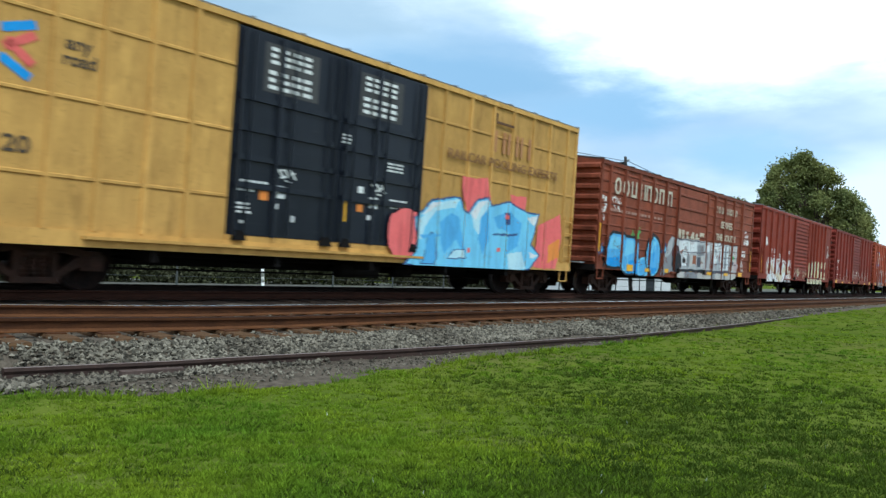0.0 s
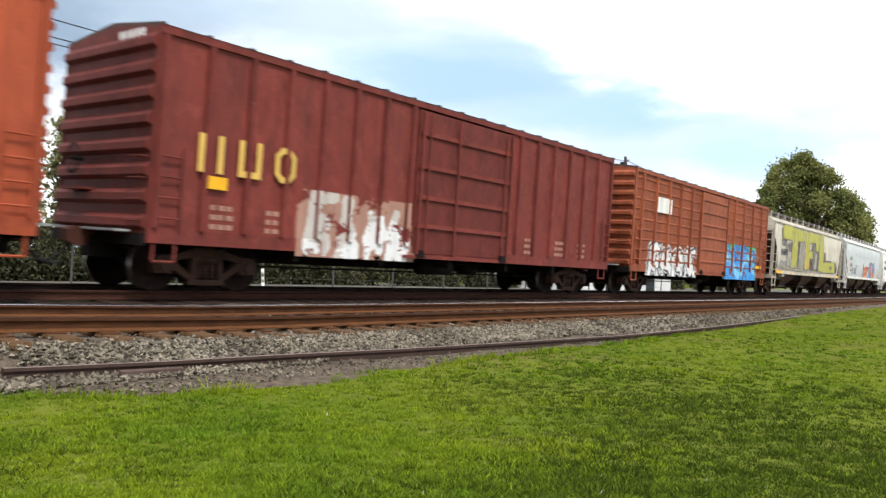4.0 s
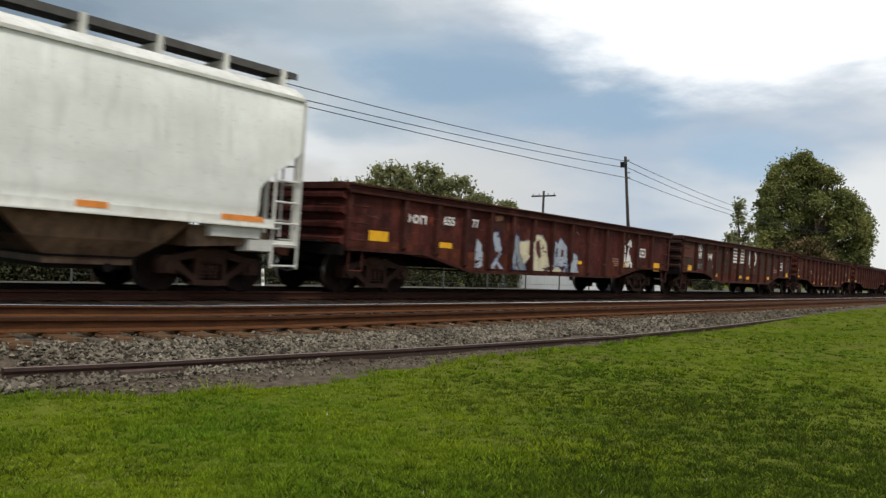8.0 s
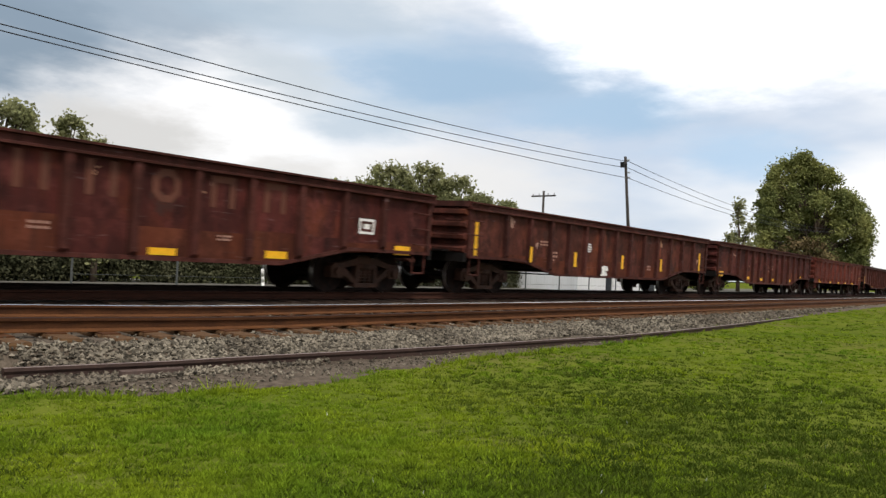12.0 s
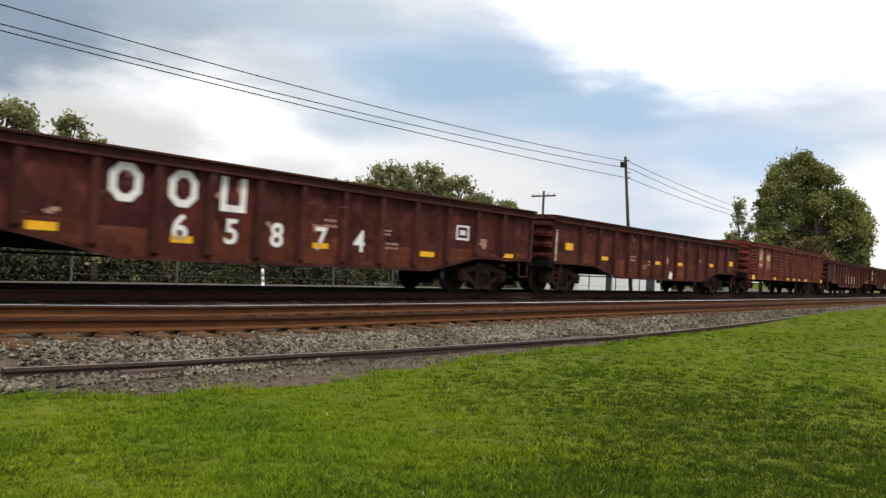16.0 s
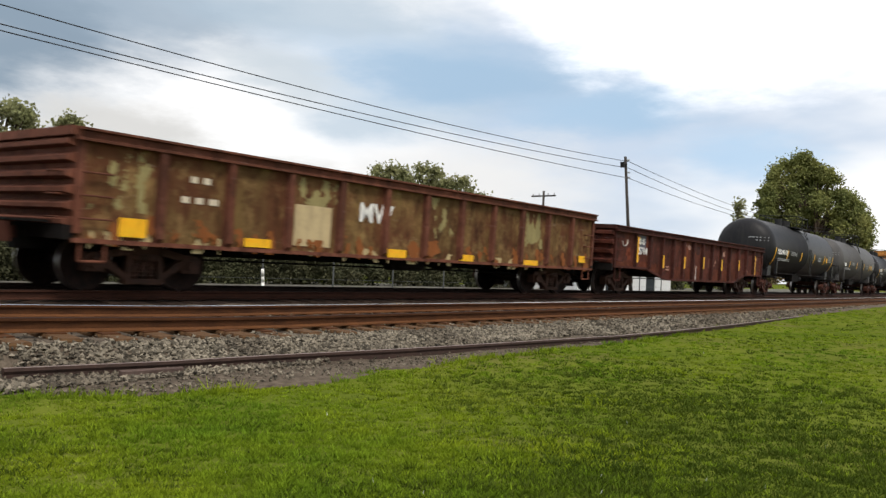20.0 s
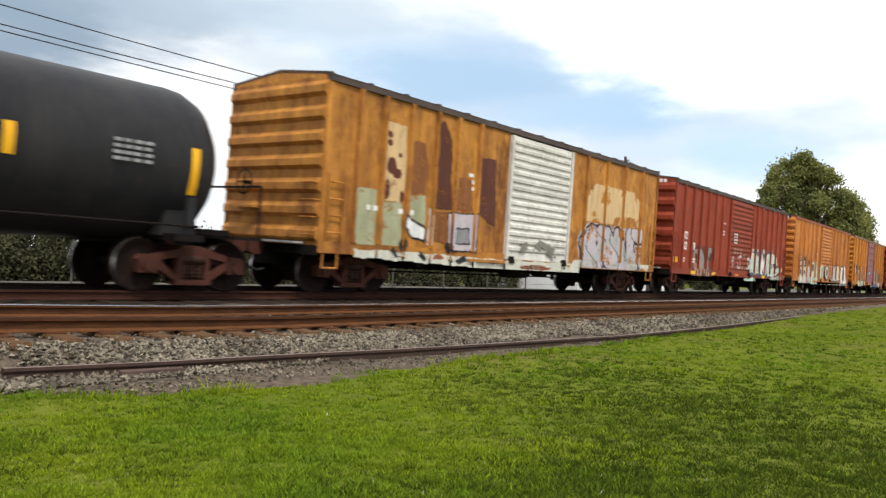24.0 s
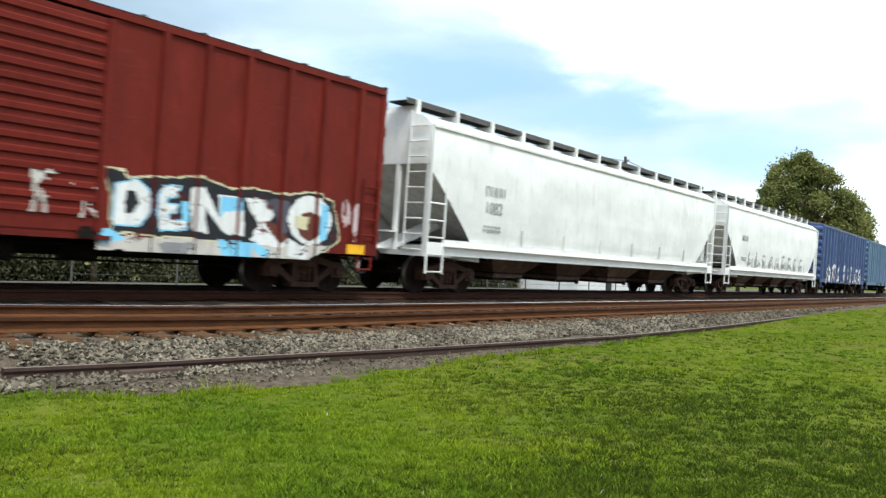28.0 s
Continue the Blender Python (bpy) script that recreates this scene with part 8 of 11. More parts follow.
mural(c, [(G_PALEW, [(2.72, 2.07), (3.41, 2.09), (3.43, 1.27), (2.91, 1.28)], None, 0),
          (G_ORANGE2, [(2.96, 1.87), (3.22, 1.87), (3.19, 1.66), (2.95, 1.67)], None, 0),
          (G_PALEW, [(4.01, 1.97), (4.71, 1.95), (4.64, 1.62), (4.01, 1.48)], None, 0),
          (G_CREAM, [(5.20, 1.85), (5.84, 1.85), (5.83, 1.37), (5.26, 1.36)], None, 0),
          (G_SLATE, [(5.32, 1.71), (5.75, 1.71), (5.72, 1.64), (5.33, 1.64)], None, 0),
          (G_SLATE, [(5.34, 1.54), (5.77, 1.55), (5.74, 1.48), (5.35, 1.48)], None, 0),
          (G_SAGEP, [(6.19, 1.92), (6.87, 1.92), (6.82, 1.50), (6.30, 1.52)], None, 0),
          (G_PALEW, [(3.14, 0.89), (4.33, 0.89), (4.26, 0.67), (3.16, 0.68)], None, 0)],
      PX, base=HALF + 0.002, worn=0.22)
mural(c, [(G_PALEW, [(-0.96, 1.95), (0.29, 2.02), (0.27, 1.80), (-0.42, 1.78), (-0.95, 1.76)], None, 0),
          (G_FADE, [(-0.94, 1.72), (0.48, 1.77), (0.49, 1.66), (-0.93, 1.60)], None, 0),
          (G_PALEW, [(-0.73, 1.47), (0.41, 1.51), (0.37, 1.21), (-0.71, 1.19)], None, 0),
          (G_SLATE, [(-1.01, 1.37), (-0.73, 1.43), (-0.71, 1.19), (-1.02, 1.20)], None, 0)],
      (), base=HALF + 0.088, worn=0.3)
letters(c, "152", -6.57, 1.81, 0.22, M_WHITE)
letters(c, "556", -5.71, 1.84, 0.22, M_WHITE)
blocks(c, [-6.65, -6.4, -5.95, -5.7], 2.3, 0.2, 0.2, M_WHITE, kinds="phtn")
reflectors(c, LOW, -HALF - 0.037)
end_number(c, 15.9, 4.42, M_WHITE, M_UNDER)
PX = BOX_POSTS
# 6
c, _ = boxcar("dull red boxcar with a plain plug door and large yellow letters", 16.02, 4.4, P_KCS, P_KCS, P_ROOFD, "plug1", (-1.56, 2.22), None, 8, bays=18)
couple(c, 90.95, 106.97)
blocks(c, [-6.95, -6.13, -5.32], 2.43, 0.5, 0.66, flat("mark_yellow", (0.62, 0.40, 0.10)), y=-HALF - 0.062, kinds="hus")
reflectors(c, [(-6.8, 1.94, 0.42, 0.22)], -HALF - 0.06)
graffiti(c, -4.7, -1.6, 0.75, 1.9, [5, 1, 2, 3], [G_WHITE, G_PALEW], None, [-7.9 + 0.879 * i for i in range(19)], G_FADE, 23, 0.3)
for x in (-6.6, -5.4, 3.4, 5.0, 6.3):
    marks(c, x, 1.35, 0.5, 0.5, 3, 3, G_FADE)
end_number(c, 16.02, 4.4)
# 7
c = plain_box("rust-brown boxcar with blue and green graffiti", 108.72, 124.24, P_TAN, P_ROOFD, "plain", 10, H=4.38, hl=9)
graffiti(c, -0.6 + 2.4, 6.1, 0.72, 2.15, [5, 6, 0, 5, 4], [G_BLUE, G_PALE, G_BLUE], G_NAVY, PX, G_GREEN, 25, 0.5, label="blue lettering with a green cloud")
graffiti(c, -6.5, -1.8, 0.72, 1.8, [5, 1, 3, 5], [G_WHITE], G_BLACK, PX, None, 26, 0.4)
part("placard", Geo().box(-5.9, -4.6, -HALF - 0.07, -HALF - 0.062, 3.0, 3.55), [M_WHITE], c)
reflectors(c, [(6.49, 1.36, 0.85, 0.13)], -HALF - 0.065)
marks(c, 6.3, 1.75, 0.8, 0.3, 4, 5, G_FADE, y=-HALF - 0.06)
# 8
c = hopper("pale grey covered hopper with faded yellow painted panels", 17.15, 4.12, P_HGREY, P_HCREAM, P_CHUTE, 3, "round", zs=1.30, pitch=4.43)
couple(c, 125.51, 142.66)
mural(c, [(P_WASH, [(-6.28, 2.67), (-4.89, 3.06), (-4.84, 2.50), (-5.04, 1.59), (-5.87, 1.61), (-6.08, 2.18)], None, 0),
          (P_GRIME, [(-5.74, 2.73), (-4.93, 2.97), (-4.94, 2.40), (-5.51, 2.36)], None, 0),
          (P_GRIME, [(-3.79, 2.98), (-3.12, 2.98), (-3.02, 2.53), (-3.26, 1.96), (-3.35, 1.48), (-3.88, 1.50)], None, 0),
          (P_WASH, [(-3.12, 2.98), (-2.15, 3.01), (-2.14, 1.47), (-3.35, 1.46), (-3.20, 2.06)], None, 0),
          (P_GRIME, [(0.04, 3.11), (0.72, 3.12), (1.62, 3.06), (1.72, 1.46), (-0.82, 1.49), (-0.78, 2.16)], None, 0),
          (P_WASH, [(0.80, 2.54), (1.38, 2.57), (1.30, 1.60), (0.43, 1.63), (0.79, 2.11)], None, 0),
          (P_GRIME, [(2.95, 2.77), (3.24, 2.66), (3.69, 2.75), (3.73, 2.11), (3.04, 2.05)], None, 0),
          (P_GRIME, [(6.47, 2.24), (7.28, 1.89), (7.14, 1.47), (6.47, 1.49)], None, 0),
          (P_WASH, [(-7.56, 1.56), (-4.38, 1.51), (-2.21, 1.46), (2.90, 1.44), (2.91, 1.33), (-2.49, 1.35), (-7.55, 1.46)], None, 0)],
      (), "black and grey grime streaks", HALF + 0.043, worn=0.12, cell=0.024)
mural(c, [(P_LIME, [(-6.98, 3.68), (-6.92, 3.03), (-5.89, 3.02), (-4.92, 3.01), (-4.90, 3.74), (-5.64, 3.76), (-6.38, 3.79)], P_GRIME, 0.012),
          (P_LIME, [(-4.87, 3.72), (-3.82, 3.73), (-3.64, 3.04), (-3.72, 1.51), (-4.97, 1.50), (-4.88, 3.00)], P_GRIME, 0.014),
          (P_LIME, [(-3.81, 3.67), (-2.23, 3.72), (-2.19, 3.08), (-3.64, 3.02)], P_GRIME, 0.01),
          (P_LIME, [(-1.92, 3.70), (1.54, 3.72), (1.57, 2.67), (0.78, 2.66), (0.72, 3.15), (-0.80, 3.07), (-0.83, 2.63), (0.09, 2.66), (0.09, 2.17), (-0.83, 2.16), (-0.88, 1.52), (-1.99, 1.50), (-1.89, 2.66)], P_GRIME, 0.018),
          (G_ORANGE, [(-0.90, 2.15), (-0.69, 2.15), (-0.78, 1.55), (-0.98, 1.56)], None, 0),
          (P_LIME, [(1.84, 3.76), (2.82, 3.78), (3.07, 2.52), (3.01, 1.45), (1.78, 1.49), (1.90, 2.53)], P_GRIME, 0.018),
          (P_LIME, [(3.00, 2.05), (4.21, 2.12), (6.48, 2.15), (6.47, 1.49), (3.01, 1.43)], P_GRIME, 0.012),
          (P_GRIME, [(-5.04, 1.55), (-4.94, 2.31), (-4.91, 2.99), (-4.81, 3.01), (-4.85, 2.24), (-4.93, 1.51)], None, 0),
          (P_GRIME, [(-2.08, 1.51), (-1.98, 2.65), (-1.95, 3.52), (-1.83, 3.52), (-1.85, 2.62), (-1.91, 1.50)], None, 0),
          (P_GRIME, [(3.48, 2.21), (5.48, 2.24), (5.49, 2.17), (3.49, 2.12)], None, 0),
          (G_BLACK, [(4.95, 1.87), (5.58, 1.87), (5.53, 1.65), (4.98, 1.66)], None, 0),
          (G_PALEW, [(5.17, 1.81), (5.38, 1.81), (5.36, 1.72), (5.18, 1.72)], None, 0),
          (P_GRIME, [(-4.58, 3.55), (-4.48, 3.55), (-4.49, 2.88), (-4.56, 2.87)], None, 0),
          (P_WASH, [(-4.54, 1.63), (-3.89, 1.60), (-3.90, 1.52), (-4.62, 1.53)], None, 0),
          (P_HCREAM, [(-2.19, 3.73), (-1.97, 3.71), (-1.95, 2.65), (-2.06, 1.49), (-2.18, 1.48), (-2.11, 2.64)], None, 0),
          (P_HCREAM, [(1.56, 3.72), (1.81, 3.73), (1.85, 2.58), (1.74, 1.49), (1.61, 1.50), (1.70, 2.62)], None, 0)],
      (), "faded lime paint panels", HALF + 0.046, worn=0.05, cell=0.024)
blocks(c, [-6.94, -6.66, -6.4, -6.15], 2.82, 0.2, 0.34, G_SLATE, y=-HALF - 0.055, kinds="puph")
letters(c, "845575", -6.42, 2.3, 0.32, G_SLATE, y=-HALF - 0.055)
marks(c, -6.5, 1.75, 1.4, 0.25, 2, 8, M_GREY, y=-HALF - 0.055)
reflectors(c, [(-7.4, 1.25, 1.2, 0.14), (7.4, 1.25, 0.9, 0.12), (4.4, 1.25, 0.5, 0.09), (-4.75, 1.25, 0.35, 0.1), (-0.2, 1.25, 0.35, 0.06)], -HALF - 0.072)
part("jacking_pad", Geo().tray(-6.85, -6.35, -HALF - 0.10, -HALF + 0.2, 0.98, 1.28, 0.03), [P_HCREAM], c)
part("jacking_pad", Geo().tray(6.35, 6.75, -HALF - 0.10, -HALF + 0.2, 0.98, 1.28, 0.03), [P_HCREAM], c)
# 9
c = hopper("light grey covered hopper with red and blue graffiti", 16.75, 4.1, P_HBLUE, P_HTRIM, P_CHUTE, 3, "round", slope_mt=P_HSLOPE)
couple(c, 144.3, 161.05)
G_BRICK, G_TANGO = flat("spray_brick_red", (0.46, 0.075, 0.045)), flat("spray_tangerine", (0.62, 0.17, 0.055))
mural(c, [(G_CREAM, [(-0.80, 2.39), (-0.52, 2.51), (-0.42, 2.61), (-0.34, 2.40), (-0.31, 2.13), (0.05, 2.26), (0.61, 2.27), (0.74, 2.35), (1.82, 2.21), (1.56, 1.70), (1.21, 1.33), (-0.73, 1.41)], None, 0),
          (G_BRICK, [(-0.79, 2.30), (-0.45, 2.51), (-0.45, 2.26), (-0.18, 2.00), (-0.14, 1.79), (-0.17, 1.59), (-0.74, 1.55)], G_DARKR, 0.012),
          (G_CREAM, (-0.56, 1.98, 0.07, 0.08), None, 0),
          (G_CREAM, (-0.52, 1.73, 0.07, 0.07), None, 0),
          (G_BRICK, [(-0.25, 2.14), (0.12, 2.22), (0.54, 2.22), (0.46, 2.01), (0.31, 1.45), (-0.08, 1.60), (-0.02, 1.94)], G_DARKR, 0.012),
          (G_CREAM, [(0.06, 1.97), (0.20, 1.97), (0.16, 1.79), (0.05, 1.80)], None, 0),
          (G_BRICK, [(0.35, 2.05), (0.45, 2.17), (0.61, 1.96), (0.75, 1.64), (0.53, 1.54), (0.38, 1.43)], G_DARKR, 0.012),
          (G_BRICK, [(0.69, 2.28), (1.76, 2.19), (1.55, 1.90), (1.19, 1.91), (1.03, 1.52), (0.79, 1.50), (0.85, 1.95), (0.63, 2.06)], G_DARKR, 0.012),
          (G_CREAM, [(1.16, 1.88), (1.40, 1.88), (1.19, 1.69), (1.11, 1.71)], None, 0),
          (G_RED, [(-0.74, 1.50), (0.50, 1.47), (1.98, 1.40), (1.96, 1.32), (0.51, 1.35), (-0.73, 1.31)], None, 0)],
      (), "red spray-painted lettering with a cream outline", HALF + 0.042, worn=0.04)
mural(c, [(G_SLATE, [(2.23, 2.51), (2.56, 2.67), (3.14, 2.65), (3.48, 2.62), (4.29, 2.61), (4.91, 2.48), (4.92, 1.92), (4.79, 1.33), (1.99, 1.35), (2.16, 1.72)], None, 0),
          (G_SKY, [(2.27, 2.46), (2.52, 2.62), (2.68, 2.49), (2.57, 2.22), (2.67, 1.50), (2.05, 1.37), (2.13, 1.63), (2.32, 1.81), (2.34, 2.19)], G_NAVY, 0.012),
          (G_TANGO, [(2.69, 2.58), (3.03, 2.56), (2.95, 2.38), (3.20, 2.14), (3.25, 1.50), (2.92, 1.52), (2.79, 1.94), (2.61, 2.25)], G_DARKR, 0.012),
          (G_SKY, [(3.12, 2.40), (3.50, 2.58), (3.90, 2.59), (3.95, 1.99), (3.67, 1.72), (3.65, 1.34), (3.26, 1.35), (3.31, 1.92)], G_NAVY, 0.012),
          (G_SLATE, [(3.53, 2.30), (3.70, 2.35), (3.69, 2.04), (3.55, 1.99)], None, 0),
          (G_TANGO, [(3.96, 2.35), (4.53, 2.59), (4.67, 2.24), (4.25, 2.11), (4.18, 1.77), (4.67, 2.05), (4.80, 1.74), (4.42, 1.36), (3.69, 1.35), (3.77, 1.73), (3.99, 1.99)], G_DARKR, 0.012),
          (G_SLATE, (4.21, 1.85, 0.10, 0.10), None, 0),
          (G_SKY, [(4.36, 2.54), (4.86, 2.47), (4.81, 1.98), (4.70, 1.34), (4.47, 1.35), (4.67, 1.97), (4.64, 2.30)], G_NAVY, 0.012),
          (G_SKY, [(2.30, 1.59), (2.68, 2.16), (2.78, 2.05), (2.44, 1.45), (2.06, 1.40)], None, 0),
          (G_SLATE, [(1.64, 2.46), (1.85, 2.56), (1.90, 2.53), (1.70, 2.44)], None, 0),
          (G_SLATE, [(1.60, 2.29), (1.81, 2.39), (1.86, 2.36), (1.66, 2.26)], None, 0),
          (G_SLATE, [(1.76, 2.21), (1.98, 2.31), (2.03, 2.28), (1.82, 2.19)], None, 0),
          (G_SLATE, [(1.96, 2.42), (2.18, 2.52), (2.24, 2.49), (2.03, 2.39)], None, 0),
          (G_SLATE, [(2.04, 2.57), (2.26, 2.68), (2.32, 2.65), (2.11, 2.55)], None, 0),
          (G_SLATE, [(1.83, 2.02), (2.05, 2.11), (2.10, 2.08), (1.90, 1.99)], None, 0),
          (G_SLATE, [(1.71, 1.83), (1.93, 1.92), (1.98, 1.89), (1.78, 1.80)], None, 0),
          (G_SLATE, [(1.94, 2.14), (2.16, 2.24), (2.22, 2.21), (2.01, 2.12)], None, 0),
          (G_SLATE, [(4.70, 2.51), (5.01, 2.62), (5.08, 2.59), (4.79, 2.47)], None, 0),
          (G_SLATE, [(4.96, 2.45), (5.28, 2.57), (5.35, 2.54), (5.06, 2.42)], None, 0),
          (G_SLATE, [(5.07, 2.15), (5.39, 2.26), (5.46, 2.22), (5.17, 2.11)], None, 0),
          (G_SLATE, [(4.87, 2.27), (5.18, 2.38), (5.25, 2.35), (4.96, 2.24)], None, 0),
          (G_SLATE, [(5.04, 1.90), (5.35, 2.01), (5.43, 1.97), (5.13, 1.87)], None, 0),
          (G_SLATE, [(4.75, 2.62), (5.05, 2.74), (5.12, 2.71), (4.84, 2.59)], None, 0),
          (G_SLATE, [(4.58, 2.63), (4.88, 2.75), (4.95, 2.72), (4.67, 2.60)], None, 0)],
      (), "blue and orange spray-painted lettering", HALF + 0.042, worn=0.02)
graffiti(c, -5.5, -3.5, 1.45, 2.05, [4, 1, 7, 6], [G_GREY], None, (), None, 33, 0.15, base=HALF + 0.042)
marks(c, -3.85, 2.22, 1.1, 0.1, 2, 9, G_PINK, y=-HALF - 0.047)
blocks(c, [-6.46, -6.25, -6.03, -5.82], 2.68, 0.16, 0.24, M_GREY, y=-HALF - 0.045, kinds="uphn")
letters(c, "12702", -6.16, 2.22, 0.25, M_GREY, y=-HALF - 0.045)
marks(c, -6.2, 1.85, 0.9, 0.2, 2, 7, M_GREY, y=-HALF - 0.04)
part("reflector", Geo().box(-7.43, -7.30, -HALF - 0.045, -HALF - 0.035, 1.65, 2.48), [G_ORANGE], c, "orange reflective strip")
part("reflector", Geo().box(6.70, 6.82, -HALF - 0.045, -HALF - 0.035, 1.50, 2.15), [G_ORANGE], c, "orange reflective strip")
# 10
c = hopper("off-white covered hopper with black lettering", 16.15, 4.05, P_HWHITE, P_HTRIM, paint("chute_tan", (0.20, 0.125, 0.078), (0.07, 0.046, 0.034), 0.8, mottle=0.7), 3, "notch", pitch=4.3)
couple(c, 162.25, 178.4)
for e in (-1, 1):
    part("bolster_plate", Geo().tray(min(e * 6.1, e * 7.2), max(e * 6.1, e * 7.2), -HALF - 0.06, -HALF + 0.3, 1.0, 1.30, 0.03), [P_HTRIM], c)
    part("jacking_pad", Geo().tray(min(e * 6.9, e * 7.5), max(e * 6.9, e * 7.5), -HALF - 0.05, -HALF + 0.3, 0.78, 1.04, 0.03), [P_HTRIM], c)
blocks(c, [-6.56, -6.29, -6.01, -5.75], 2.96, 0.2, 0.28, M_BLACK, y=-HALF - 0.045, kinds="sohh")
letters(c, "475034", -5.96, 2.43, 0.33, M_BLACK, y=-HALF - 0.045)
for x, z, w, h in ((-6.33, 1.87, 0.9, 0.2), (-1.98, 1.95, 0.6, 0.34), (1.9, 2.01, 0.45, 0.34), (-4.0, 2.9, 0.25, 0.3), (0.5, 2.3, 0.4, 0.3)):
    marks(c, x, z, w, h, 4, 4, M_GREY, y=-HALF - 0.043)
for x, w in ((-6.6, 0.85), (-4.39, 0.36), (-1.47, 0.45), (1.5, 0.4), (4.0, 0.5), (6.75, 0.9)):
    part("reflector", Geo().box(x - w / 2, x + w / 2, -HALF - 0.08, -HALF - 0.072, 1.33, 1.43), [G_ORANGE], c, "orange reflective strip")


def std_gon(label, u, v, mt, H=2.32, refl=(), vert=(), sq=None, **kw):
    c, xs = gondola(label, v - u, H, mt, P_RIM, 0, seam=1.0 + 0.25 * (u * 0.37 % 1.0), **kw)
    couple(c, u, v)
    reflectors(c, refl)
    for x, z, w, h in vert:
        near = min(GON_POSTS, key=lambda q: abs(q - x))
        if abs(near - x) < 0.4:
            reflectors(c, [(near, z, min(w, 0.115), h)], -HALF - 0.112)
        else:
            reflectors(c, [(x, z, w, h)])
    if sq:
        x, z, w, h = sq
        part("stencil_frame", Geo().box(x - w / 2, x + w / 2, -HALF - 0.006, -HALF - 0.002, z - h / 2, z - h / 2 + 0.05).box(x - w / 2, x + w / 2, -HALF - 0.006, -HALF - 0.002, z + h / 2 - 0.05, z + h / 2).box(x - w / 2, x - w / 2 + 0.05, -HALF - 0.006, -HALF - 0.002, z - h / 2 + 0.05, z + h / 2 - 0.05).box(x + w / 2 - 0.05, x + w / 2, -HALF - 0.006, -HALF - 0.002, z - h / 2 + 0.05, z + h / 2 - 0.05).box(x - w / 5, x + w / 5, -HALF - 0.006, -HALF - 0.002, z - h / 6, z + h / 6), [M_WHITE], c)
    rnd = random.Random(int(u * 10))
    for _ in range(7):
        x, z = rnd.uniform(-7.4, 6.6), rnd.uniform(0.9, 1.7)
        blotch(c, x, x + rnd.uniform(0.4, 0.9), z, z + rnd.uniform(0.2, 0.5), rnd.choice([G_PATCH, G_SMOKE, G_EMBER]), GON_POSTS, rnd.randint(1, 99), 0.35, 0.028, depth=-0.0, name="rust_patch")
    ends = [-7.9, *GON_POSTS, 7.9]
    for p, q in zip(ends, ends[1:]):
        for k in range(rnd.choice((1, 1, 2, 2))):
            x, z = rnd.uniform(p + 0.12, max(p + 0.13, q - 0.65)), rnd.choice((rnd.uniform(1.62, 1.80), rnd.uniform(1.0, 1.3)))
            blotch(c, x, x + rnd.uniform(0.35, 0.55), z, z + rnd.uniform(0.16, 0.36), rnd.choice((G_PEACH, G_FADE, G_FADE)), GON_POSTS, rnd.randint(1, 99), 0.62, 0.018, depth=-0.0, name="paint_fleck", base=HALF + 0.003)
    for _ in range(4):
        x = rnd.uniform(-5, 6)
        marks(c, x, rnd.uniform(0.95, 1.5), rnd.uniform(0.3, 0.5), rnd.uniform(0.12, 0.25), 2, 3, G_FADE)
    return c


# 11 to 26: the gondolas
c = std_gon("maroon open gondola with pale graffiti and white numerals", 179.65, 196.25, P_G1, refl=[(-7.31, 1.27, 0.6, 0.22), (-5.04, 1.19, 0.6, 0.13), (4.55, 1.0, 0.4, 0.12), (7.3, 1.02, 0.5, 0.3), (1.5, 1.0, 0.47, 0.1), (-1.6, 1.0, 0.4, 0.11)], sq=(6.07, 1.48, 0.45, 0.3))
letters(c, "655", -4.9, 1.76, 0.2, M_WHITE)
letters(c, "77", -3.85, 1.78, 0.2, M_WHITE)
blocks(c, [-6.41, -6.12, -5.86], 1.73, 0.22, 0.2, M_WHITE, kinds="sop")
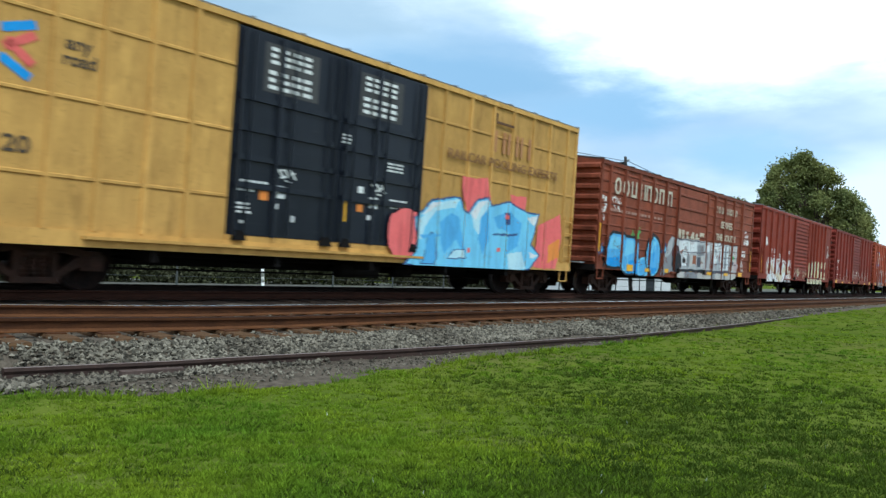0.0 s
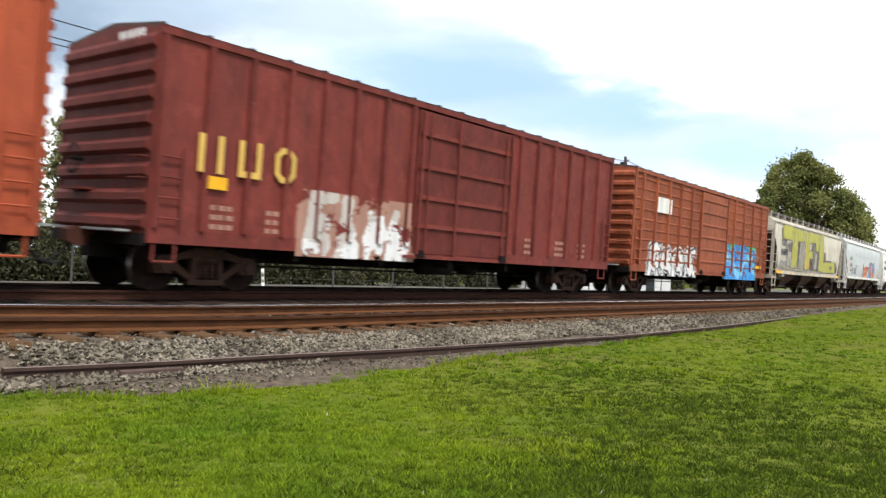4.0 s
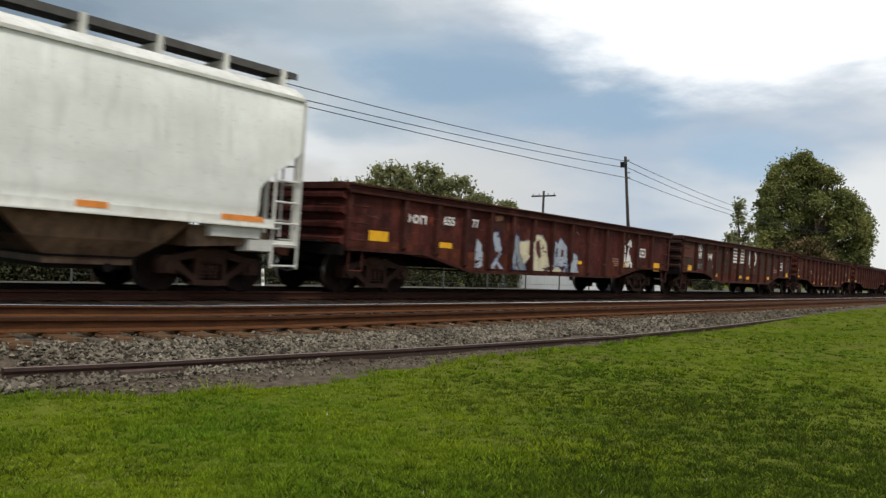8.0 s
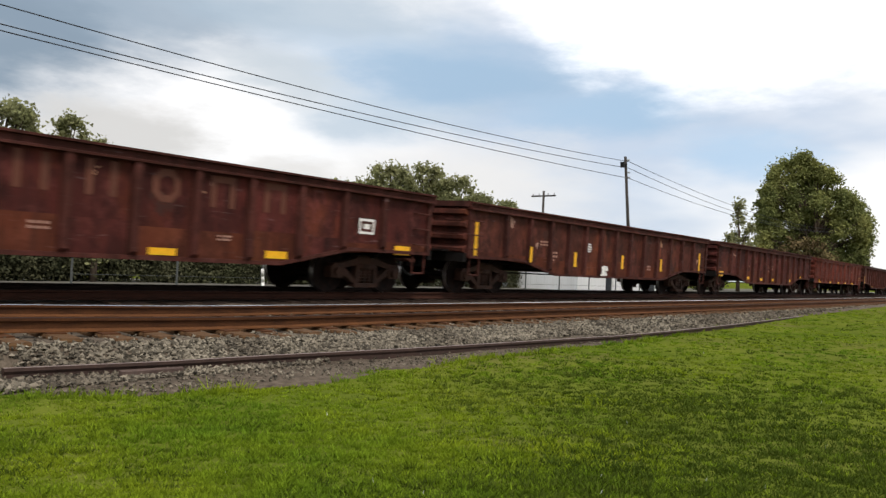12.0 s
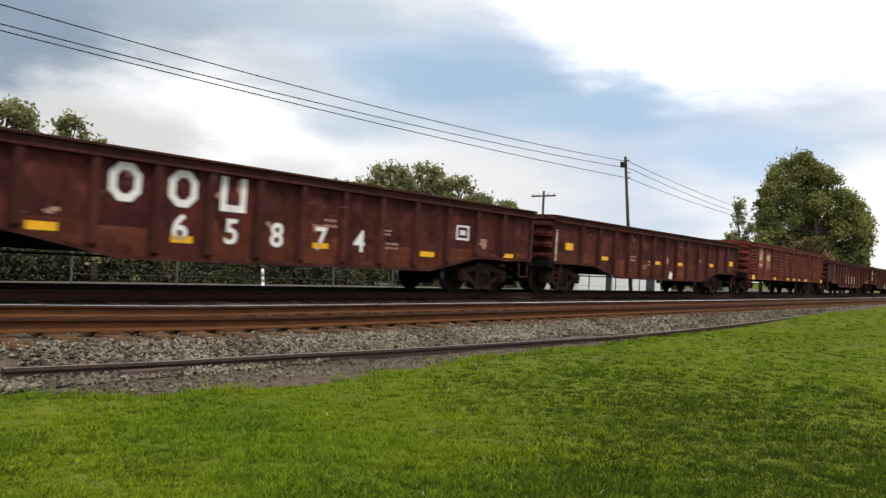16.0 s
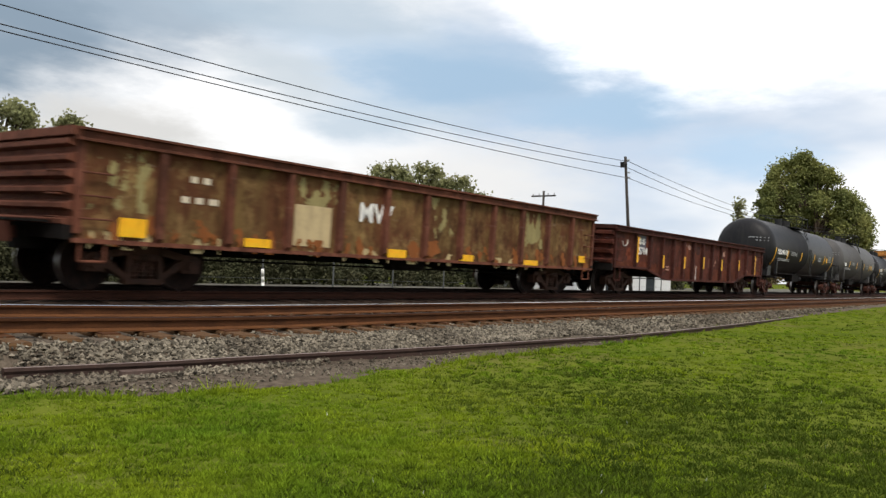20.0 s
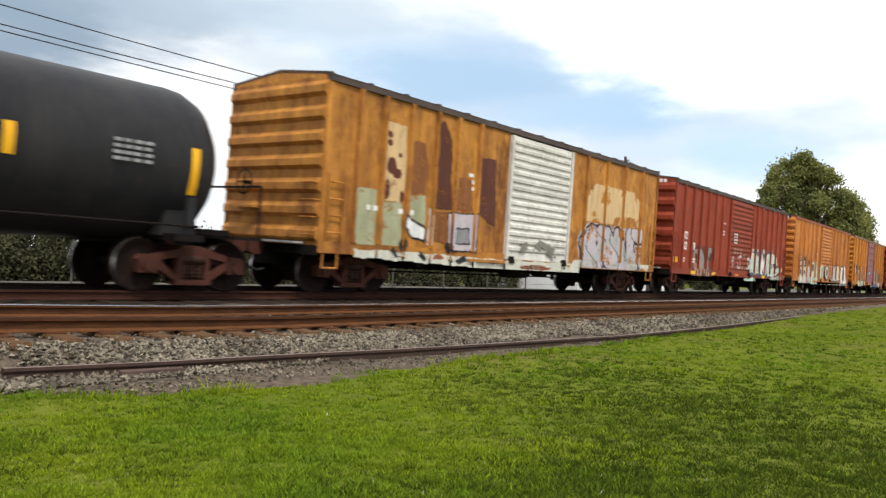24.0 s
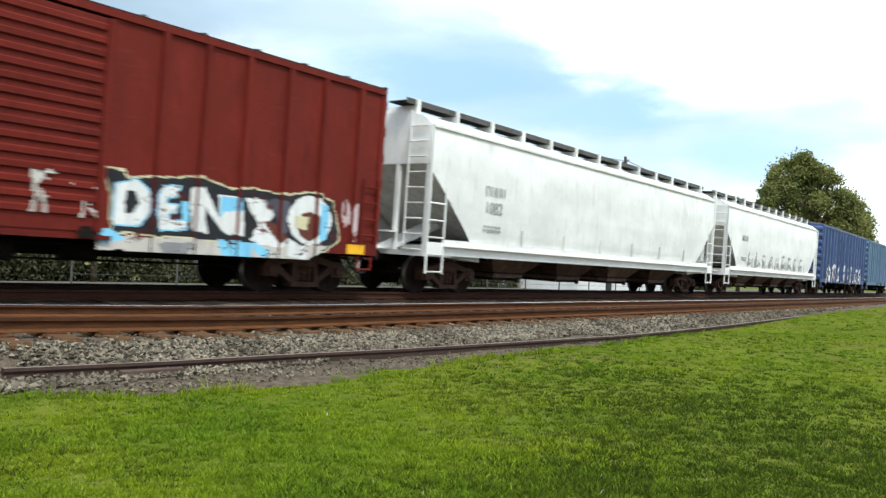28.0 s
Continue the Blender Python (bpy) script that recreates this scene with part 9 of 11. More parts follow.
mural(c, [(G_MIST, [(-2.23, 1.02), (-2.06, 1.59), (-1.88, 1.58), (-1.80, 1.35), (-1.63, 1.06), (-1.31, 0.53), (-2.20, 0.51)], G_NAVY, 0.012),
          (G_CREAM, [(-1.81, 1.44), (-1.29, 1.53), (-1.21, 1.15), (-1.38, 0.97), (-1.63, 0.81), (-1.81, 1.11)], G_GREY, 0.015),
          (G_CREAM, [(-1.25, 1.47), (-1.06, 1.55), (-0.94, 1.68), (-0.65, 1.67), (-0.36, 1.45), (-0.27, 0.85), (0.21, 0.85), (0.58, 0.71), (0.32, 0.49), (-1.13, 0.50), (-1.22, 1.09)], G_GREY, 0.015),
          (G_DARKR, [(-1.01, 1.44), (-0.77, 1.55), (-0.66, 1.12), (-0.83, 1.01), (-0.93, 1.22)], None, 0),
          (G_SLATE, [(-0.60, 0.77), (-0.19, 0.84), (0.56, 0.73), (0.16, 0.50), (-0.09, 0.54), (-0.33, 0.66)], None, 0),
          (G_CREAM, [(-0.32, 0.70), (0.05, 0.80), (0.49, 0.74), (0.24, 0.55), (-0.09, 0.58)], None, 0),
          (G_MIST, [(-0.10, 1.21), (0.07, 1.57), (0.22, 1.48), (0.35, 1.66), (0.52, 1.61), (0.77, 1.46), (0.80, 0.87), (-0.09, 0.83)], G_NAVY, 0.012),
          (G_SLATE, [(0.15, 1.34), (0.26, 1.37), (0.27, 1.10), (0.14, 1.10)], None, 0),
          (G_DARKR, [(0.43, 1.36), (0.61, 1.33), (0.56, 1.12), (0.45, 1.14)], None, 0),
          (G_MIST, [(0.44, 0.64), (0.89, 0.95), (1.17, 1.28), (1.47, 1.18), (1.36, 0.90), (1.68, 0.47), (0.45, 0.46)], G_NAVY, 0.012),
          (G_SLATE, [(0.68, 0.79), (0.89, 0.88), (0.85, 0.53), (0.73, 0.51)], None, 0),
          (G_SLATE, [(-2.16, 0.91), (-2.08, 1.03), (-1.95, 0.57), (-2.05, 0.55)], None, 0),
          (G_NAVY, [(-1.83, 0.75), (-1.63, 0.73), (-1.38, 0.55), (-1.75, 0.57)], None, 0)],
      GON_POSTS, "cream and pale blue spray-painted lettering", base=HALF + 0.003, depth=0.115, worn=0.16, cell=0.022)
mural(c, [(G_MIST, [(-3.16, 1.62), (-2.82, 1.63), (-2.61, 1.23), (-2.82, 0.90), (-2.43, 0.64), (-2.44, 0.51), (-3.13, 0.52), (-3.20, 0.64), (-2.89, 1.01), (-3.00, 1.39)], G_NAVY, 0.012),
          (G_MIST, [(-3.73, 1.42), (-3.53, 1.28), (-3.47, 0.75), (-3.83, 0.65), (-3.79, 1.10)], G_GREY, 0.012),
          (G_MIST, [(-2.14, 0.53), (-2.15, 1.29), (-1.97, 1.66), (-1.82, 1.29), (-1.39, 0.55)], G_NAVY, 0.012),
          (G_SLATE, [(-1.99, 0.83), (-1.94, 1.19), (-1.72, 0.63)], None, 0),
          (G_DARKR, [(-2.98, 0.72), (-2.82, 0.83), (-2.69, 0.64)], None, 0),
          (G_PEACH, [(-3.02, 2.05), (-2.62, 2.07), (-2.67, 1.93), (-2.96, 1.93)], None, 0)],
      GON_POSTS, base=HALF + 0.003, depth=0.115, worn=0.22, cell=0.022)
graffiti(c, 4.4, 5.2, 0.95, 1.95, [6, 0], [M_WHITE], None, (), None, 42, 0.18)
c = std_gon("dark brown open gondola with a large white emblem of bars", 197.6, 213.5, P_G3, refl=[(-7.08, 1.09, 0.41, 0.21), (-4.05, 0.87, 0.45, 0.13), (-0.67, 0.85, 0.5, 0.12), (0.42, 0.82, 0.5, 0.13), (3.75, 0.86, 0.5, 0.14), (7.27, 1.09, 0.45, 0.2)], sq=(6.1, 1.5, 0.5, 0.4))
letters(c, "191", -6.05, 1.61, 0.25, M_WHITE)
letters(c, "144", -4.85, 1.6, 0.25, M_WHITE)
blocks(c, [-6.25, -5.95], 1.93, 0.2, 0.25, M_WHITE, kinds="hs")
for i in range(5):
    for x0, x1 in ((-1.82, -1.28), (-1.1, -0.25)):
        part("emblem_bar", Geo().box(x0, x1, -HALF - 0.008, -HALF - 0.002, 1.48 + i * 0.14, 1.56 + i * 0.14), [M_WHITE], c)
blocks(c, [0.35, 1.35], 1.75, 0.55, 0.62, M_WHITE, kinds="hs")
marks(c, -6.0, 1.2, 0.6, 0.22, 3, 4, G_GREY)
part("repaint_patch", Geo().box(-7.9, -6.7, -HALF - 0.005, -HALF - 0.001, 1.5, 2.0), [G_PATCH], c)
c = std_gon("rusty maroon open gondola with faded stencils", 214.95, 231.2, P_G2, refl=[(-7.66, 1.1, 0.44, 0.11), (-3.8, 0.78, 0.5, 0.13), (-1.6, 0.72, 0.5, 0.12), (2.7, 0.85, 0.5, 0.13), (4.9, 0.85, 0.5, 0.13), (7.4, 1.1, 0.5, 0.2)], vert=[(-7.84, 1.36, 0.13, 0.45)], sq=(6.1, 1.4, 0.5, 0.27))
blocks(c, [-3.75, -2.7, -1.7, -0.65, 0.4, 1.5], 1.12, 0.34, 0.26, flat("lettering_worn", (0.24, 0.11, 0.07)), kinds="ouonuo")
c = std_gon("rusty maroon open gondola with worn round stencils", 232.7, 248.8, P_G2, refl=[(-7.4, 1.02, 0.5, 0.19), (-3.7, 0.95, 0.45, 0.11), (-1.72, 0.85, 0.44, 0.11), (-0.69, 0.83, 0.45, 0.12), (1.5, 0.83, 0.5, 0.11), (4.79, 0.98, 0.5, 0.13), (7.2, 1.07, 0.5, 0.22)], sq=(6.05, 1.05, 0.5, 0.27))
blocks(c, [-2.72, -1.7, -0.75], 1.08, 0.32, 0.22, M_CREAM, kinds="ouo")
c = std_gon("maroon open gondola with white numerals", 250.15, 266.65, P_G1, refl=[(-7.7, 0.98, 0.47, 0.22), (-3.8, 0.79, 0.49, 0.13), (-1.7, 0.72, 0.5, 0.12), (1.5, 0.71, 0.5, 0.12), (3.85, 0.75, 0.5, 0.14), (7.35, 0.99, 0.5, 0.2)], sq=(6.2, 1.45, 0.45, 0.32))
letters(c, "65643", -6.0, 1.59, 0.22, M_WHITE, wide=1.1)
blocks(c, [-6.3, -6.1, -5.9], 1.92, 0.14, 0.18, M_WHITE, kinds="sou")
blocks(c, [-3.75, -2.72, -1.7, -0.65, 0.4, 1.5, 2.6, 3.75], 1.8, 0.5, 0.55, flat("lettering_ghost", (0.115, 0.042, 0.026)), kinds="southspn")
part("repaint_patch", Geo().box(-6.45, -6.1, -HALF - 0.005, -HALF - 0.001, 0.82, 1.05).box(-5.3, -4.9, -HALF - 0.005, -HALF - 0.001, 0.82, 1.05), [M_CREAM], c)
c = std_gon("rusty brown open gondola with upright yellow strips", 268.1, 284.5, P_G2, vert=[(-7.84, 1.4, 0.13, 0.87), (-5.58, 1.13, 0.16, 0.43), (-2.72, 1.08, 0.15, 0.44), (0.5, 1.11, 0.16, 0.45), (3.7, 1.1, 0.15, 0.44), (7.5, 1.3, 0.13, 0.8)])
graffiti(c, -1.1, -0.6, 0.6, 0.95, [3], [M_WHITE], None, (), None, 3, 0.3)
marks(c, -1.8, 1.47, 0.35, 0.28, 4, 1, M_WHITE)
c = std_gon("maroon open gondola with yellow reflectors", 285.9, 302.3, P_G1, refl=[(-7.6, 0.95, 0.5, 0.22), (-3.8, 0.83, 0.5, 0.12), (-1.65, 0.79, 0.5, 0.12), (0.4, 0.8, 0.5, 0.12), (3.7, 0.8, 0.5, 0.12), (6.05, 1.0, 0.5, 0.14)])
c, _ = gondola("red open gondola with ribbed side panels", 16.0, 2.3, P_GR, P_GR, 12, True, fish=False)
couple(c, 303.6, 319.6)
reflectors(c, [(-6.6, 0.9, 0.5, 0.18), (-3.4, 0.86, 0.5, 0.1), (-0.73, 0.86, 0.49, 0.1), (1.74, 0.86, 0.5, 0.1), (4.3, 0.86, 0.5, 0.1), (6.9, 1.22, 0.5, 0.25)], -HALF - 0.05)
part("repaint_patch", Geo().box(3.8, 4.5, -HALF - 0.07, -HALF - 0.055, 1.4, 1.95), [P_GR], c)
marks(c, 4.1, 1.68, 0.42, 0.28, 4, 1, M_WHITE, y=-HALF - 0.07)
marks(c, 5.5, 1.18, 0.6, 0.24, 2, 4, G_PALEW, y=-HALF - 0.01)
c = std_gon("rusty maroon open gondola with large white company letters", 321.2, 337.7, P_G2, refl=[(-7.64, 1.02, 0.41, 0.12), (-3.75, 0.72, 0.44, 0.1), (-0.7, 0.99, 0.44, 0.12), (3.75, 0.68, 0.5, 0.12), (7.4, 1.0, 0.46, 0.13)], vert=[(-7.78, 1.27, 0.12, 0.5)], sq=(5.95, 1.31, 0.55, 0.3))
blocks(c, [-3.76, -2.73, -1.72, -0.68, 0.4, 1.5, 2.61, 3.77], 1.78, 0.46, 0.58, M_CREAM, kinds="southspn")
for ch, x in zip("55783", (-2.75, -1.72, -0.75, 0.4, 1.48)):
    letters(c, ch, x, 1.2, 0.28, M_CREAM)
c = std_gon("maroon open gondola with bold white letters and numerals", 339.15, 355.35, P_G1, refl=[(-7.5, 1.06, 0.35, 0.21), (-5.0, 1.0, 0.45, 0.13), (-2.7, 0.93, 0.4, 0.12), (0.4, 0.98, 0.4, 0.11), (3.7, 0.95, 0.5, 0.12), (7.0, 1.0, 0.5, 0.19)], sq=(5.0, 1.53, 0.5, 0.36))
blocks(c, [-3.76, -2.73, -1.72], 1.78, 0.54, 0.62, M_WHITE, kinds="sou")
for ch, x in zip("65874", (-2.75, -1.72, -0.70, 0.4, 1.48)):
    letters(c, ch, x, 1.1, 0.44, M_WHITE)
c = std_gon("dark maroon open gondola with yellow reflectors", 356.5, 372.8, P_G1, refl=[(-7.2, 1.45, 0.45, 0.21), (-4.85, 1.19, 0.45, 0.12), (-0.63, 1.18, 0.42, 0.12), (1.5, 1.2, 0.48, 0.12), (4.9, 1.26, 0.5, 0.13), (7.4, 1.4, 0.5, 0.22)], vert=[])
part("painted_strip", Geo().box(-8.08, -8.0, -HALF - 0.056, -HALF - 0.05, 1.0, 1.9), [M_CREAM], c)
graffiti(c, 0.35, 0.75, 0.6, 0.85, [3], [M_WHITE], None, (), None, 3, 0.3)
c, _ = gondola("red open gondola with ribbed side panels and white numerals", 15.45, 2.55, P_GR, P_GR, 12, True, (1, 2), False, 5)
couple(c, 374.5, 389.95)
part("repaint_patch", Geo().box(-6.3, -5.3, -HALF - 0.006, -HALF - 0.002, 1.35, 2.3), [flat("patch_brown", (0.24, 0.085, 0.045))], c)
part("repaint_patch", Geo().box(-4.85, -4.0, -HALF - 0.006, -HALF - 0.002, 1.35, 2.1), [flat("patch_tan", (0.24, 0.11, 0.05))], c)
letters(c, "583", -5.78, 1.86, 0.3, M_CREAM, y=-HALF - 0.005)
letters(c, "980", -4.42, 1.85, 0.28, M_CREAM, y=-HALF - 0.005)
blocks(c, [-5.95, -5.65], 2.18, 0.2, 0.24, M_CREAM, y=-HALF - 0.005, kinds="up")
marks(c, -5.8, 1.5, 0.7, 0.12, 1, 4, M_CREAM, y=-HALF - 0.005)
reflectors(c, [(-6.9, 0.88, 0.46, 0.22), (-3.15, 0.88, 0.49, 0.13), (-0.53, 0.88, 0.48, 0.12), (0.72, 0.88, 0.5, 0.12), (3.47, 0.88, 0.55, 0.12), (7.4, 0.88, 0.45, 0.17)], -HALF - 0.05)
marks(c, 2.06, 0.88, 0.5, 0.14, 1, 1, M_WHITE, y=-HALF - 0.05)
c = std_gon("dark maroon open gondola with large white numerals", 391.5, 407.85, P_G1, refl=[(-2.8, 0.79, 0.46, 0.11), (-0.75, 0.76, 0.44, 0.12), (1.45, 0.68, 0.46, 0.12), (3.65, 0.74, 0.5, 0.13), (7.5, 1.04, 0.45, 0.2)])
for ch, x, z in zip("65694", (-2.79, -1.57, -0.49, 0.64, 1.74), (1.06, 1.09, 1.06, 1.03, 1.04)):
    letters(c, ch, x, z, 0.55, M_CREAM, wide=1.1)
mural(c, [(G_SHADE, [(-8.30, 2.06), (-7.05, 2.10), (-6.94, 1.06), (-8.21, 1.09)], None, 0),
          (G_SHADE, [(-5.50, 2.12), (-4.58, 2.12), (-4.42, 1.13), (-5.40, 1.16)], None, 0),
          (G_SHADE, [(-4.44, 2.10), (-3.53, 2.09), (-3.41, 1.12), (-4.33, 1.13)], None, 0),
          (G_PATCH, [(-6.70, 2.01), (-5.70, 2.02), (-5.57, 0.82), (-6.61, 0.83)], None, 0)],
      GON_POSTS, "dull black overpainted panels", base=HALF + 0.002, depth=0.0, worn=0.14)
blotch(c, -6.7, -4.8, 0.8, 1.3, G_OVER, (), 7, 0.2, name="rust_patch", cell=0.028)
c = std_gon("maroon open gondola with a black number panel", 409.0, 425.3, P_G1, refl=[(-7.08, 1.35, 0.44, 0.24), (-4.85, 1.39, 0.48, 0.13), (-2.74, 1.28, 0.5, 0.14), (1.5, 1.32, 0.5, 0.14), (5.0, 1.37, 0.5, 0.14), (7.5, 1.4, 0.45, 0.22)], sq=(6.1, 1.42, 0.5, 0.32))
part("number_panel", Geo().box(-6.45, -5.5, -HALF - 0.005, -HALF - 0.001, 1.1, 1.98), [G_BLACK], c)
part("number_panel", Geo().box(-5.3, -4.4, -HALF - 0.005, -HALF - 0.001, 1.1, 1.98), [G_BLACK], c)
blocks(c, [-7.25, -6.97], 1.81, 0.22, 0.3, M_WHITE, kinds="so")
blocks(c, [-6.3], 1.76, 0.2, 0.3, M_WHITE, y=-HALF - 0.005, kinds="u")
letters(c, "65", -5.85, 1.76, 0.3, M_WHITE, y=-HALF - 0.005)
letters(c, "42", -4.85, 1.77, 0.3, M_WHITE, y=-HALF - 0.005)
letters(c, "8", -3.95, 1.8, 0.3, M_WHITE)
graffiti(c, 0.5, 0.85, 0.58, 0.9, [3], [M_WHITE], None, (), None, 3, 0.3)
c, _ = gondola("olive and rust stained open gondola with a pale placard", 16.2, 2.52, P_OLIVE, P_RIM2, 12, False, fish=False, ends=6)
couple(c, 427.0, 443.2)
reflectors(c, [(-7.16, 1.06, 0.47, 0.3), (-4.71, 0.95, 0.6, 0.16), (-0.92, 0.92, 0.6, 0.18), (1.6, 0.92, 0.6, 0.16), (4.55, 0.9, 0.7, 0.14), (7.4, 1.1, 0.4, 0.2)], -HALF - 0.05)
part("placard", Geo().box(-3.85, -2.9, -HALF - 0.012, -HALF - 0.002, 0.95, 1.75), [G_STRAWP], c, "pale weathered placard")
letters(c, "MW", -1.62, 1.72, 0.40, M_WHITE, y=-HALF - 0.01, label="white chalked letters")
G_OLIVE, G_RUSTO, G_STRAW = flat("olive_remnant", (0.25, 0.21, 0.09), 0.8), flat("orange_rust", (0.22, 0.075, 0.022), 0.85), flat("faded_straw", (0.44, 0.35, 0.18), 0.8)
for i in range(12):
    x = -8.0 + i * 1.335
    blotch(c, x + 0.1, x + 1.25, 0.75, 1.3, G_RUSTO, (), i + 40, 0.45, name="rust_patch", streak=0.7, cell=0.028)
    if i in (0, 1, 3, 4, 5, 6, 8, 9):
        blotch(c, x + 0.15, x + 1.2, 0.7, 1.0 if i != 3 else 1.5, G_STRAW, (), i + 80, 0.28, name="peeling_paint", streak=0.8, base=HALF + 0.004, cell=0.028)
    if i % 3 == 0:
        blotch(c, x + 0.1, x + 1.25, 1.3, 2.3, G_OLIVE, (), i + 20, 0.42, name="peeling_paint", streak=0.8, cell=0.028)
marks(c, -5.9, 1.95, 0.5, 0.2, 1, 2, M_CREAM)
marks(c, -5.9, 1.6, 0.8, 0.2, 1, 3, M_CREAM)
for ob in c.children:
    if ob.name.startswith("end_wall"):
        ob.data.materials[0] = P_RIM2
c = std_gon("rusty maroon open gondola with upright yellow strips and white numerals", 444.7, 461.0, P_G2, vert=[(-6.69, 1.58, 0.13, 0.87), (-4.47, 1.24, 0.13, 0.46), (-2.21, 1.27, 0.13, 0.46), (0.07, 1.33, 0.13, 0.46), (2.39, 1.31, 0.13, 0.46), (4.70, 1.36, 0.13, 0.46), (7.08, 1.39, 0.13, 0.98)])
part("number_panel", Geo().box(-6.61, -5.69, -HALF - 0.005, -HALF - 0.001, 1.53, 2.09), [G_SLATE], c)
blocks(c, [-6.39, -6.13, -5.87], 1.88, 0.2, 0.22, M_WHITE, y=-HALF - 0.005, kinds="poo")
letters(c, "65714", -5.99, 1.54, 0.24, M_WHITE, y=-HALF - 0.005, wide=1.05)
part("painted_arrow", Geo().box(-0.72, -0.66, -HALF - 0.006, -HALF - 0.001, 0.70, 1.17).slab([(-0.78, 0.74), (-0.69, 0.58), (-0.60, 0.74)], -HALF - 0.006, -HALF - 0.001), [G_PALEW], c, "white painted arrow")
part("chalk_mark", Geo().path([(-7.37 + 0.19 * math.cos(q), -HALF - 0.006, 1.80 + 0.14 * math.sin(q)) for q in (-3.3, -2.7, -2.1, -1.5, -0.9, -0.3, 0.2, 0.6)], 0.018), [G_PALEW], c)

# 27 to 29: tank cars
ST3 = [(-7.05, 1.5, 2.3, 0.16), (-4.75, 1.96, 2.4, 0.16), (-1.82, 1.96, 2.41, 0.16), (1.03, 1.97, 2.43, 0.16), (3.92, 1.99, 2.46, 0.16), (6.94, 1.7, 2.5, 0.16)]
ST = [(-7.05, 1.6, 2.5, 0.16), (-4.55, 1.95, 2.45, 0.16), (-1.49, 1.95, 2.45, 0.16), (1.73, 1.95, 2.45, 0.16), (4.52, 1.95, 2.45, 0.16), (6.94, 1.5, 2.5, 0.16)]
for i, (mid, mt) in enumerate(((470.7, P_TANK), (488.6, P_TANK2), (506.5, P_TANK))):
    c = tank_car("long black tank car with a railed top platform and yellow stripes", 15.6, mt, i, (ST, ST[1:5], ST3)[i], R=1.42 if i == 2 else 1.5, ZC=2.25 if i == 2 else 2.5)
    couple(c, mid - 7.8, mid + 7.8)
    y = -1.45 if i == 2 else -1.53
    if i == 0:
        blocks(c, [-6.75, -6.5, -6.25, -6.0], 2.30, 0.2, 0.26, M_WHITE, y=y, kinds="puuh")
        letters(c, "401111", -5.35, 2.28, 0.26, M_WHITE, y=y)
    else:
        blocks(c, [-6.85, -6.65, -6.45, -6.25], 2.2, 0.16, 0.22, M_WHITE, y=y, kinds="punh")
        letters(c, "3557" if i == 2 else "  ", -5.85, 2.2, 0.24, M_WHITE, y=y)
    marks(c, -5.6, 1.9, 2.3, 0.16, 2, 14, M_GREY, y=y + 0.01)
    marks(c, -3.4, 2.3, 1.3, 0.24, 3, 6, M_GREY, y=y)
    marks(c, 3.0, 2.2, 0.8, 0.3, 2, 4, M_GREY, y=y)
    part("placard", Geo().box(2.7, 3.5, y - 0.008, y, 1.72, 1.9) if i == 2 else Geo().box(4.8, 5.1, y - 0.008, y, 2.05, 2.35), [M_YELLOW], c)
    marks(c, 5.8, 2.3, 0.7, 0.4, 4, 4, M_GREY, y=y)

# 30
PX = [-7.07, -6.31, -5.45, -4.53, -3.74, -2.84, 2.72, 4.05, 5.35, 6.67]
c = plain_box("rust-stained yellow boxcar with a whitewashed ribbed door", 516.2, 532.15, P_RUSTY, P_ROOFD, ends=7, dm=P_WDOOR, tone="rusty", chord=P_ROOFD, posts=PX)
G_SAGE, G_BUFF, G_UMBER, G_LILAC = flat("sage_paint", (0.34, 0.35, 0.22)), flat("faded_buff", (0.60, 0.42, 0.22)), flat("umber_rust", (0.22, 0.085, 0.03)), flat("spray_lilac", (0.48, 0.43, 0.46))
G_CHALK = flat("chalky_white_paint", (0.55, 0.55, 0.47))
mural(c, [(G_SAGE, [(-7.05, 1.09), (-7.10, 2.24), (-6.42, 2.26), (-6.38, 1.06)], None, 0),
          (G_SAGE, [(-6.16, 1.08), (-6.19, 2.01), (-5.60, 2.04), (-5.55, 1.10)], None, 0),
          (G_SAGE, [(-5.42, 1.80), (-5.42, 2.24), (-4.79, 2.28), (-4.76, 1.59)], None, 0),
          (G_BUFF, [(-6.18, 2.05), (-6.21, 3.77), (-5.59, 3.77), (-5.52, 2.52), (-5.60, 2.05)], None, 0),
          (G_PATCH, (-6.11, 3.50, 0.07, 0.08), None, 0),
          (G_PATCH, (-6.12, 3.33, 0.08, 0.07), None, 0),
          (G_PATCH, (-6.00, 2.84, 0.15, 0.19), None, 0),
          (G_PATCH, (-5.81, 2.67, 0.15, 0.12), None, 0)],
      PX, base=HALF + 0.002, door=(-1.5, 1.75))
